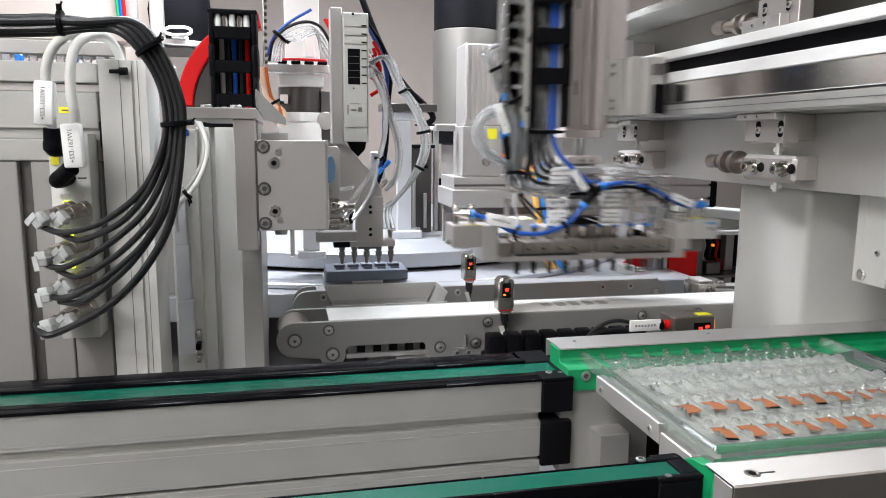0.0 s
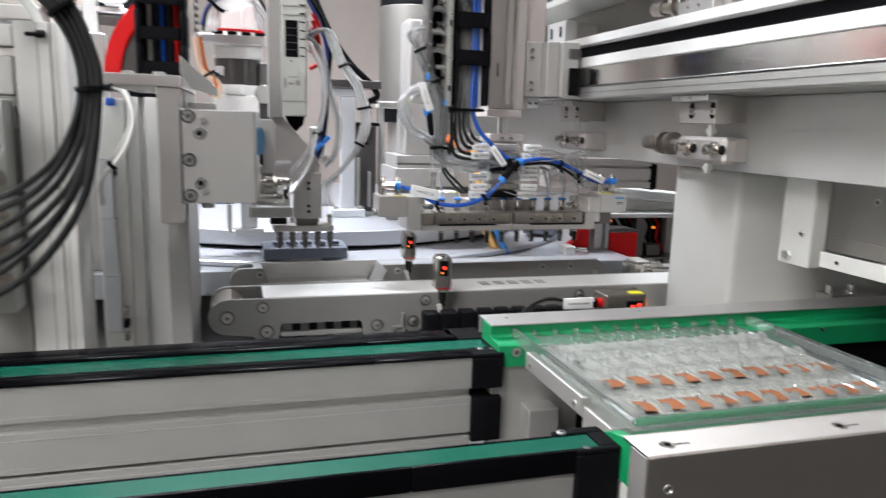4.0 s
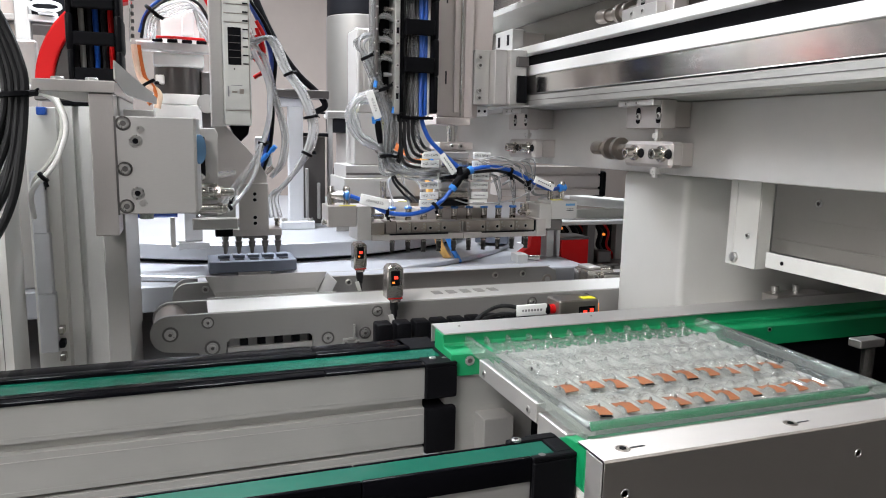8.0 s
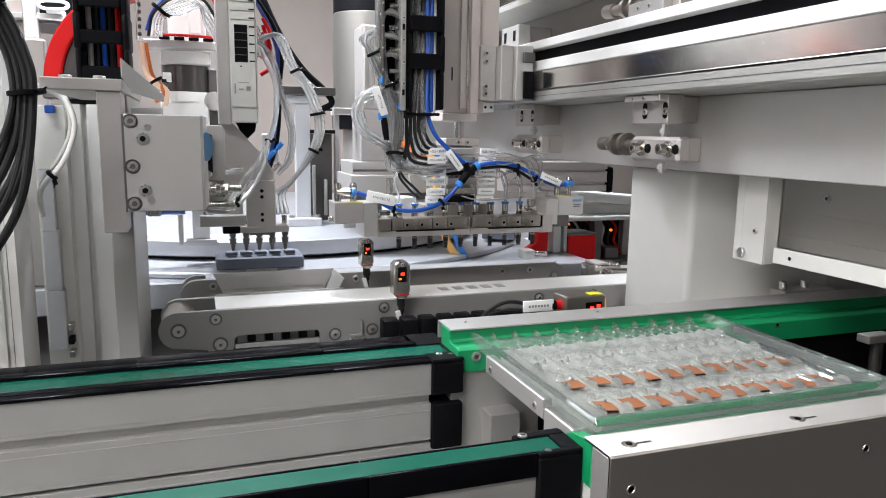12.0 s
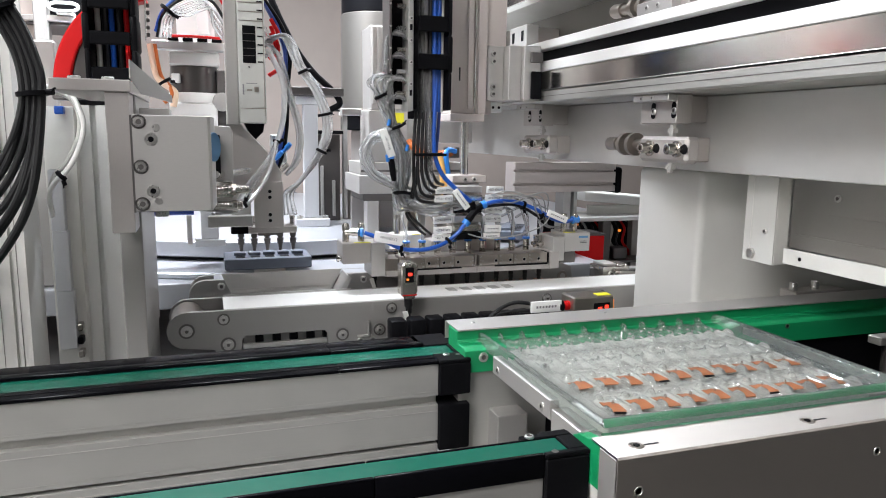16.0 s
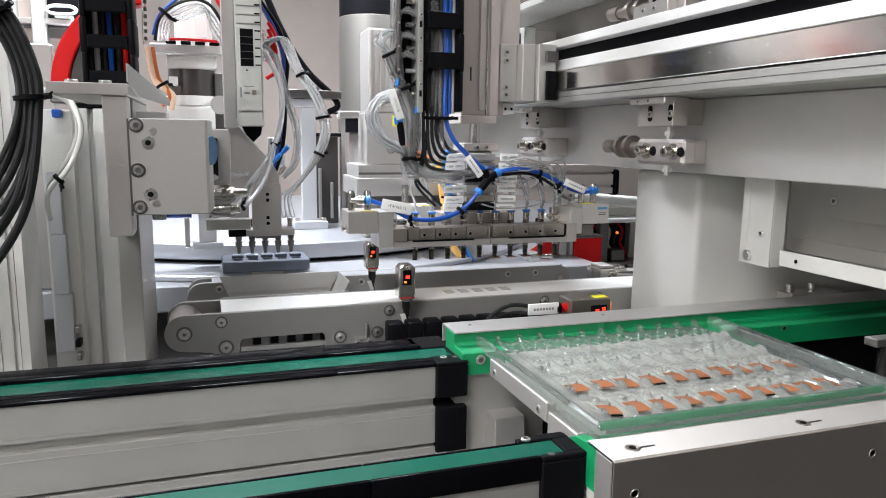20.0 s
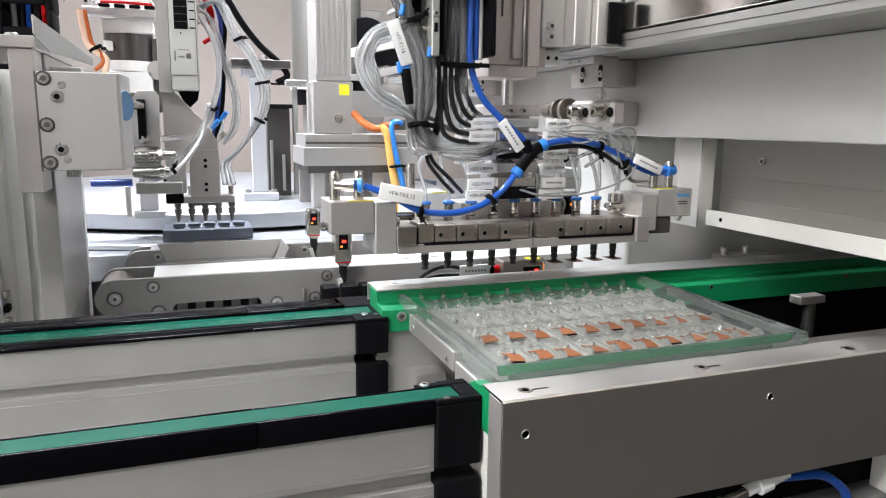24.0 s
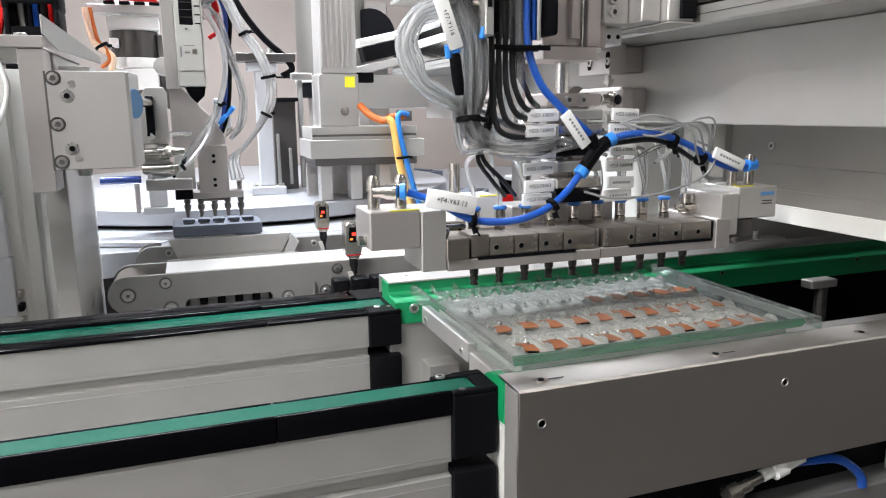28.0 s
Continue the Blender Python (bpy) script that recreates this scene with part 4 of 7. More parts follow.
def pick_head():
    """The picking head. Built round its front row of holes: y = 0 is its front face, z = 0 the holes' height."""
    t = thing("picking_head", "ten-nozzle vacuum picking head with blue hoses and white cable tags", "picking head", (0, 0, 0))
    # lower bar with the manifold blocks on it
    part("lower_bar", box(0.0362, 0.2976, 0.0, 0.095, -0.0172, -0.0085, 0.0006), MACH_P, t, "pinkish grey aluminium bar")
    part("groove", box(0.0620, 0.1520, -0.0004, 0.004, -0.0098, -0.0080, 0), BLACK, t)
    part("groove", box(0.2055, 0.2940, -0.0004, 0.004, -0.0098, -0.0080, 0), BLACK, t)
    part("end_block", box(0.0345, 0.0538, -0.0030, 0.080, -0.0083, 0.0094, 0.0008), MANI, t)
    part("dark_gap", box(0.0540, 0.0562, 0.0030, 0.030, -0.0083, 0.0080, 0), BLACK, t)
    # valve blocks: from, to, hole, and the side on which their three small screws sit
    for x0, x1, hole, side in ((0.0564, 0.0724, 0, 0), (0.0732, 0.0948, 0.0786, 1), (0.0956, 0.1172, 0.1012, 1), (0.1180, 0.1403, 0.1242, 1), (0.1411, 0.1726, 0.1464, 1),
                               (0.1806, 0.2120, 0.2076, -1), (0.2128, 0.2362, 0.2314, -1), (0.2370, 0.2608, 0.2546, -1), (0.2616, 0.2938, 0.2790, -1)):
        v = part("valve_block", box(x0, x1, 0.0012, 0.0298, -0.0078, 0.0086 if hole else 0.0110, 0.0011, 2), MANI, t)
        if hole:
            dark_hole(v, (hole, 0.0011, -0.0006), "-y", 0.0022)
            e = x1 - 0.0026 if side > 0 else x0 + 0.0026
            for z in (0.0054, -0.0056):
                screw(v, (e, 0.0012, z), "-y", 0.0013, 0.0005)
            for dx, z in ((0.0, 0.0006), (-0.0032, -0.0008)):
                screw(v, (e + dx * side, 0.0012, z), "-y", 0.0009, 0.0004)
    part("tie_screw", cyl((0.1766, 0.0060, -0.0190), (0.1766, 0.0060, 0.0084), 0.0014, 10), SCREW, t)
    part("bar_joint", box(0.1762, 0.1768, -0.0003, 0.002, -0.0172, -0.0086, 0), DARKSTEEL, t)
    part("dark_gap", box(0.2942, 0.2976, 0.0030, 0.030, -0.0083, 0.0080, 0), BLACK, t)
    part("end_block", box(0.2978, 0.3138, -0.0006, 0.080, -0.0176, 0.0098, 0.0008), MACH_P, t)
    part("manifold_top", prism([(0.0300, 0.0072), (0.0380, 0.0030), (0.080, 0.0030), (0.080, -0.0083), (0.0300, -0.0083)], "x", 0.0595, 0.2905, 0.0004), MANI, t, "nickel plated manifold")
    # nozzles below and hose fittings above
    noz = mesh_of(lathe((0, 0, -0.0172), (0, 0, -0.0450), [(0, 0.0034), (0.0120, 0.0034), (0.0122, 0.0040), (0.0180, 0.0040), (0.0185, 0.0033), (0.0196, 0.0033), (0.0202, 0.0038), (0.0232, 0.0038), (0.0240, 0.0031), (0.0258, 0.0030), (0.0278, 0.0040)], 16), "nozzle", RUBBER)
    shank = mesh_of(lathe((0, 0, -0.0171), (0, 0, -0.0254), [(0, 0.0046), (0.0045, 0.0046), (0.0047, 0.0039), (0.0056, 0.0039), (0.0058, 0.0046), (0.0080, 0.0046), (0.0083, 0.0038)], 16), "shank", NICKEL)
    ring = mesh_of(lathe((0, 0, -0.0262), (0, 0, -0.0292), [(0, 0.0038), (0.0004, 0.0043), (0.0026, 0.0043), (0.0030, 0.0038)], 16), "collar", CHROME)
    hexm = mesh_of(lathe((0, 0, 0.0030), (0, 0, 0.0098), [(0, 0.0056), (0.0062, 0.0056), (0.0068, 0.0046)], 6), "hex_base", CHROME)
    barrel = mesh_of(lathe((0, 0, 0.0099), (0, 0, 0.0222), [(0, 0.0042), (0.0004, 0.0050), (0.0030, 0.0050), (0.0032, 0.0048), (0.0036, 0.0048), (0.0038, 0.0050), (0.0119, 0.0050), (0.0123, 0.0043)], 18), "barrel", CHROME)
    blue = mesh_of(lathe((0, 0, 0.0223), (0, 0, 0.0256), [(0, 0.0060), (0.0024, 0.0062), (0.0033, 0.0050), (0.0033, 0.0028)], 16), "release_ring", RINGB)
    for i, x in enumerate(HX):
        n = placed("nozzle", noz, t, pose(x, NY, 0), "dark suction nozzle")
        placed("collar", ring, t, pose(x, NY, 0))
        placed("shank", shank, t, pose(x, NY, 0), "bright nozzle shank")
        placed("push_fitting", barrel, t, pose(x, NY, 0))
        placed("hex_base", hexm, t, pose(x, NY, 0))
        placed("release_ring", blue, t, pose(x, NY, 0), "blue release ring")
    # valves at both ends
    v = part("valve", box(-0.0265, 0.0140, 0.0015, 0.050, 0.0035, 0.0335, 0.001), MACH_P, t, "grey pneumatic cylinder block")
    part("yellow_mark", box(-0.010, 0.0135, 0.0016, 0.0045, 0.0336, 0.0342, 0), YELLOW, v)
    part("link_block", box(0.0146, 0.0350, 0.0, 0.050, -0.0160, 0.0322, 0.0008), MACH, t, "bright aluminium link block")
    for x in (-0.0185, 0.0035):
        part("banjo_fitting", lathe((x, 0.020, 0.0336), (x, 0.020, 0.0600), [(0, 0.0050), (0.012, 0.0050), (0.0121, 0.0042), (0.015, 0.0042), (0.0151, 0.0054), (0.0225, 0.0054), (0.0264, 0.0035)], 12), NICKEL, t, "nickel banjo fitting")
    part("elbow", lathe((-0.0185, 0.018, 0.0475), (0.0, 0.010, 0.0475), [(0, 0.005), (0.009, 0.005), (0.0091, 0.006), (0.018, 0.006), (0.019, 0.004)], 12), NICKEL, t)
    part("release_ring", lathe((0.0, 0.010, 0.0475), (0.006, 0.0085, 0.0475), [(0, 0.0062), (0.004, 0.0070), (0.0055, 0.004)], 12), SKY, t, "blue release ring")
    part("side_knob", lathe((-0.0265, 0.014, 0.0100), (-0.033, 0.014, 0.0100), [(0, 0.0035), (0.003, 0.0035), (0.0031, 0.0045), (0.0065, 0.0040)], 10), NICKEL, t)
    for z in (0.013, 0.007):
        screw(t, (0.0350, 0.012, z), "x", 0.0032, 0.006)
    part("stub", cyl((0.035, 0.020, 0.0160), (0.058, 0.020, 0.0160), 0.0042, 12), NICKEL, t)
    part("link_block", box(0.3025, 0.3225, 0.0, 0.050, -0.0060, 0.0325, 0.0008), MACH, t, "bright aluminium link block")
    w = part("valve", box(0.3230, 0.3680, 0.0015, 0.050, 0.0080, 0.0375, 0.001), MACH, t, "pale pneumatic cylinder block")
    part("yellow_mark", box(0.325, 0.345, 0.006, 0.0105, 0.0376, 0.0382, 0), YELLOW, w)
    part("maker_mark", box(0.3480, 0.3640, 0.0011, 0.0015, 0.0290, 0.0325, 0), DISC, w, "pale blue maker's mark")
    for z in (0.0235, 0.0210):
        part("print", box(0.3500, 0.3620, 0.0011, 0.0015, z, z + 0.0010, 0), INK, w)
    for x in (0.330, 0.3499):
        part("banjo_fitting", lathe((x, 0.020, 0.0376), (x, 0.020, 0.0660), [(0, 0.0046), (0.013, 0.0046), (0.0131, 0.0040), (0.016, 0.0040), (0.0161, 0.0050), (0.0245, 0.0050), (0.0284, 0.0035)], 12), NICKEL, t, "nickel banjo fitting")
    for z in (0.020, 0.014):
        dark_hole(t, (0.3681, 0.012, z), "x", 0.0018)
    part("bracket", box(0.318, 0.345, 0.005, 0.052, -0.0100, 0.0074, 0.0008), DARKSTEEL, t)
    part("flow_screw", lathe((0.2955, 0.040, 0.0112), (0.2955, 0.040, 0.0300), [(0, 0.0075), (0.006, 0.0075), (0.0061, 0.0045), (0.010, 0.0045), (0.0101, 0.0070), (0.0188, 0.0070)], 14), NICKEL, t)
    part("flow_body", box(0.2860, 0.3100, 0.032, 0.048, 0.0130, 0.0200, 0.003, 2), NICKEL, t)
    # second valve row behind
    part("rear_valve", box(0.070, 0.115, 0.075, 0.115, 0.0, 0.0320, 0.001), SHEET, t, "pale rear cylinder block")
    part("yellow_mark", box(0.096, 0.114, 0.0748, 0.080, 0.0321, 0.0327, 0), YELLOW, t)
    part("banjo_fitting", lathe((0.076, 0.090, 0.0321), (0.076, 0.090, 0.062), [(0, 0.0052), (0.02, 0.0052), (0.0201, 0.0045), (0.0225, 0.0045), (0.0226, 0.0055), (0.0299, 0.005)], 12), NICKEL, t)
    # mast up to the lifting cylinder
    part("base_plate", box(0.130, 0.240, 0.0805, 0.120, -0.0083, 0.0200, 0.001), MACH_P, t)
    part("mast", box(0.165, 0.210, 0.082, 0.112, 0.0202, 0.1120, 0.001), MACH_P, t, "grey mast")
    part("top_plate", box(0.160, 0.216, 0.070, 0.118, 0.1125, 0.1240, 0.001), PINK, t, "pinkish top plate")
    part("piston_rod", cyl((0.1872, 0.094, 0.124), (0.1872, 0.094, 0.40), 0.0066, 18), POLISH, t, "bright piston rod")
    for x in (0.205, 0.220):
        screw(t, (x - 0.025, 0.070, 0.118), "-y", 0.0040, 0.004)
    # stacks of vacuum switches with their tags
    for k, (z, bodies) in enumerate(((0.1047, ("+SS3-130W1", "+SS3-130W1")), (0.0918, ("+SS3-130W2", "")), (0.0740, ("", "+SS3-130W2")), (0.0597, ("+SS3-130W4", "+SS3-130W4")), (0.0448, ("+SS3-71W1", "")), (0.0330, ("+SS3-71W2", "")))):
        for x, body, turn in ((0.1325, bodies[0], -3 + 2 * (k % 3)), (0.2140, bodies[1], 3 - 3 * (k % 2))):
            label_plate(t, body, pose(x - 0.0006 * k, 0.027 + 0.003 * (k % 2), z, 0, turn * 0.6, 4 + turn), 0.029, 0.0105)
        part("vacuum_switch", box(0.151, 0.196, 0.034, 0.066, z - 0.0048, z + 0.0048, 0.001), (GREYP, NICKEL, BLACK)[k % 3], t, "small grey vacuum switch")
    # big blue supply hose with its tee
    tee = part("tee", tube([(0.1620, 0.010, 0.0580), (0.1690, 0.010, 0.0670), (0.1770, 0.010, 0.0765), (0.1890, 0.012, 0.0835)], 0.0058, 10), BLACK, t, "black plastic tee")
    part("tee_branch", tube([(0.1750, 0.010, 0.0740), (0.1690, 0.010, 0.0880)], 0.0052, 10), BLACK, tee)
    for p, q in (((0.1640, 0.010, 0.0600), (0.1590, 0.010, 0.0545)), ((0.1860, 0.0117, 0.0820), (0.1930, 0.012, 0.0848))):
        part("release_ring", cyl(p, q, 0.0062, 12), SKY, tee, "blue release ring")
    part("supply_hose", tube([(0.1600, 0.010, 0.0555), (0.1440, 0.008, 0.0390), (0.1240, 0.006, 0.0270), (0.1020, 0.004, 0.0210), (0.0800, 0.003, 0.0200), (0.0560, 0.003, 0.0240), (0.0300, 0.004, 0.0380), (0.0060, 0.008, 0.0470)], 0.0031, 10), BLUE, t, "thick blue supply hose")
    part("supply_hose", tube([(0.0720, 0.006, 0.0185), (0.1020, 0.007, 0.0180), (0.1260, 0.009, 0.0240), (0.1460, 0.012, 0.0370)], 0.0020, 8), GREYCABLE, t, "thin grey cable under the hose")
    part("supply_hose", tube([(0.1920, 0.012, 0.0845), (0.2100, 0.012, 0.0880), (0.2320, 0.012, 0.0880), (0.2560, 0.012, 0.0830), (0.2800, 0.010, 0.0730), (0.3050, 0.010, 0.0600), (0.3280, 0.014, 0.0540), (0.3480, 0.020, 0.0560)], 0.0031, 10), BLUE, t, "thick blue supply hose")
    part("supply_hose", tube([(0.1940, 0.018, 0.0800), (0.2350, 0.018, 0.0825), (0.2600, 0.018, 0.0760), (0.2820, 0.018, 0.0640)], 0.0024, 8), CABLE, t, "thin black cable along the hose")
    part("release_ring", cyl((0.3440, 0.019, 0.0556), (0.3560, 0.021, 0.0566), 0.0062, 12), SKY, t, "blue release ring")
    label_plate(t, "+F4-Y63.12", pose(0.0390, -0.001, 0.0390, 0, 12, 0), 0.042, 0.0150)
    label_plate(t, "", pose(0.1500, 0.002, 0.0930, 0, 52, 0), 0.034, 0.0100)
    label_plate(t, "", pose(0.3090, 0.002, 0.0640, 0, 22, 0), 0.036, 0.0100)
    for p, w, r in (((0.0585, 0.003, 0.0230), (1, 0, -0.1), 0.0052), ((0.1330, 0.007, 0.0310), (1, 0, 0.8), 0.0056), ((0.2560, 0.014, 0.0810), (1, 0, -0.4), 0.0060), ((0.2860, 0.012, 0.0650), (1, 0, -0.5), 0.0060)):
        zip_tie(t, p, w, r, (0.2, -0.2, -1))
    # thin clear hoses fan out to the fittings
    rnd = random.Random(11)
    for i, x in enumerate(HX):
        top = 0.0235
        if i < 5:
            pts = [(x, NY, top), (x - 0.001, NY - 0.001, top + 0.014), (x - 0.008 - 0.002 * i, 0.055, 0.064), (0.085 + 0.004 * i, 0.040, 0.082 + 0.002 * i), (0.062 + 0.002 * i, 0.030, 0.100), (0.055, 0.026, 0.120)]
        else:
            pts = [(x, NY, top), (x, NY - 0.001, top + 0.016), (x - 0.010, 0.058, 0.070), (x - 0.028, 0.048, 0.090), (0.185 + 0.006 * (i - 5), 0.040, 0.088), (0.120, 0.036, 0.092), (0.070, 0.030, 0.112)]
        part("clear_hose", tube(pts, 0.0021, 7), HOSE, t, "thin clear hose")
    for k in range(9):
        a, q = rnd.uniform(-0.01, 0.01), rnd.uniform(0, 0.012)
        part("clear_hose", tube([(0.056 + a * 0.5, 0.026, 0.108), (0.064 + a, 0.022, 0.086 + a), (0.086 + a, 0.020, 0.072 + q), (0.120, 0.022 + a, 0.068 + 1.4 * q), (0.150, 0.030, 0.074 + q), (0.185 + 2 * a, 0.040, 0.080 - q)], 0.0017, 6), HOSE, t, "thin clear hose")
    for k in range(6):
        x = HX[4 + k]
        part("clear_hose", tube([(x, NY, 0.0255), (x + 0.001, NY - 0.004, 0.042), (x - 0.006, 0.050, 0.060 + 0.003 * k), (x - 0.026, 0.040, 0.074), (x - 0.055, 0.036, 0.070 - 0.002 * k)], 0.0019, 6), HOSE, t, "thin clear hose")
    for k in range(4):
        z = 0.060 + 0.008 * k
        part("thin_wire", tube([(0.330 - 0.004 * k, 0.030, 0.044), (0.300, 0.020, 0.046 + 0.002 * k), (0.275 + 0.006 * k, 0.004, z + 0.010), (0.262 + 0.004 * k, 0.0, 0.092 + 0.003 * k), (0.230, 0.006, 0.104 - 0.006 * k), (0.205, 0.02, 0.098)], 0.0010, 6), WIRE, t, "thin grey wire")
    part("thin_wire", tube([(0.286, 0.018, 0.080), (0.300, 0.010, 0.070), (0.285, 0.004, 0.050), (0.240, 0.004, 0.036), (0.190, 0.004, 0.034), (0.165, 0.01, 0.040)], 0.0011, 6), WIRE, t, "thin grey wire")
    # hose and cable bundles that rise into the energy chain
    bundle(t, "clear_hose", [(0.072, 0.030, 0.084, 1.3), (0.063, 0.022, 0.101, 0.60), (0.0635, 0.020, 0.126, 1.05), (0.0615, 0.017, 0.160, 1.0), (0.0520, 0.014, 0.190, 0.66), (0.0485, 0.013, 0.204, 0.75)], 32, 0.0128, 0.0017, HOSE, 5, "clear vacuum hose")
    bundle(t, "clear_hose", [(0.0520, 0.014, 0.188, 0.7), (0.0450, 0.013, 0.207, 1.0), (0.0345, 0.012, 0.228, 1.0), (0.0265, 0.012, 0.243, 0.7), (0.0200, 0.012, 0.253, 1.0), (0.0240, 0.012, 0.264, 1.3), (0.0400, 0.012, 0.268, 1.2), (0.0660, 0.016, 0.262, 0.8)], 9, 0.0075, 0.0017, HOSE, 8, "clear vacuum hose")
    for k, z in enumerate((0.237, 0.262, 0.292, 0.322)):
        for j in range(5):
            o = 0.0019 * (j - 2)
            part("hose_loop", tube([(0.0670, 0.012 + o, z + o), (0.0560, 0.010 + o, z + 0.004 + o), (0.0450 - 0.001 * k + o, 0.008 + o, z - 0.003), (0.0400 + o, 0.009, z - 0.020 - 0.004 * k), (0.0420 + 1.5 * o, 0.011 - 0.5 * o, 0.215 + 0.006 * k), (0.0490 + o, 0.013 + o, 0.202)], 0.0020, 7), HOSE, t, "looped clear hose")
    zip_tie(t, (0.0290, 0.012, 0.238), (-0.5, 0, 1), 0.0062, (1, -0.6, 0.5))
    for k in range(9):
        o, w = 0.0018 * k, 0.005 * math.sin(2.4 * k)
        part("hose_loop", tube([(0.052, 0.012 + w, 0.196), (0.034, 0.010 + w, 0.1935 - o), (0.014 + 0.5 * o, 0.010 + w, 0.184 - 0.7 * o), (0.0010 + o, 0.011 + w, 0.163 + w), (0.0065 + o, 0.013 + w, 0.139 + 0.6 * o), (0.024, 0.015 + w, 0.121 + o), (0.044, 0.020 + w, 0.1125 + 0.8 * o), (0.064, 0.024, 0.104)], 0.0018, 7), HOSE, t, "coiled clear hose")
    part("inline_connector", lathe((0.0440, 0.004, 0.1520), (0.0490, 0.006, 0.1210), [(0, 0.0040), (0.004, 0.0046), (0.022, 0.0046), (0.0314, 0.0036)], 12), BLACK, t, "black inline connector")
    part("connector_ring", cyl((0.0435, 0.0038, 0.1550), (0.0440, 0.004, 0.1522), 0.0050, 14), SKY, t, "blue connector ring")
    for p, q in (((0.0391, 0.003, 0.148), (0.0378, 0.003, 0.158)), ((0.0660, 0.003, 0.163), (0.0680, 0.003, 0.172)), ((0.0400, 0.004, 0.198), (0.0420, 0.004, 0.207))):
        part("push_connector", cyl(p, q, 0.0026, 12), SKY, t, "small blue push connector")
    zip_tie(t, (0.063, 0.022, 0.102), (0, 0.2, 1), 0.0098, (1, -0.6, 0))
    zip_tie(t, (0.0525, 0.014, 0.196), (-0.35, 0, 1), 0.0108, (1, -0.6, 0.5))
    label_plate(t, "+F7-Y116", pose(0.0375, 0.000, 0.1740, 0, 70, 0), 0.040, 0.0110)
    for i, (x, zz) in enumerate(((0.082, 0.086), (0.088, 0.094), (0.094, 0.102), (0.100, 0.108), (0.106, 0.114))):
        part("sensor_cable", tube([(0.094 + 0.004 * i, 0.024, 0.300), (x + 0.002, 0.022, 0.200), (x, 0.020, 0.150), (x + 0.002, 0.020, zz + 0.022), (x + 0.012, 0.022, zz + 0.004), (0.134, 0.040, zz - 0.002)], 0.0026, 8), CABLE, t, "black sensor cable")
    for i in range(2):
        part("sensor_cable", tube([(0.092, 0.03, 0.150), (0.086 - 0.004 * i, 0.03, 0.100), (0.074 + 0.004 * i, 0.030, 0.072), (0.090 + 0.01 * i, 0.036, 0.050), (0.112 + 0.010 * i, 0.058, 0.034)], 0.0020, 8), CABLE, t, "black sensor cable")
    part("supply_hose", tube([(0.118, 0.022, 0.300), (0.113, 0.020, 0.215), (0.112, 0.018, 0.165), (0.122, 0.014, 0.132), (0.140, 0.012, 0.112), (0.1560, 0.010, 0.098), (0.1680, 0.010, 0.089)], 0.0033, 10), BLUE, t, "thick blue supply hose")
    part("clear_hose", tube([(0.106, 0.022, 0.300), (0.105, 0.020, 0.190), (0.108, 0.020, 0.130), (0.112, 0.03, 0.100)], 0.0042, 8), HOSE, t, "clear hose")
    part("clear_hose", tube([(0.112, 0.026, 0.300), (0.111, 0.026, 0.190), (0.100, 0.026, 0.130), (0.104, 0.03, 0.100)], 0.0042, 8), HOSE, t, "clear hose")
    part("supply_hose", tube([(0.127, 0.026, 0.30), (0.121, 0.026, 0.20), (0.118, 0.028, 0.15)], 0.0026, 8), NAVY, t)
    zip_tie(t, (0.104, 0.021, 0.158), (0, 0, 1), 0.0120, (1, -0.4, 0))
    part("bundle_tie", box(0.078, 0.128, 0.0065, 0.0085, 0.156, 0.160, 0.0006), BLACK, t, "long black cable tie")
    return t


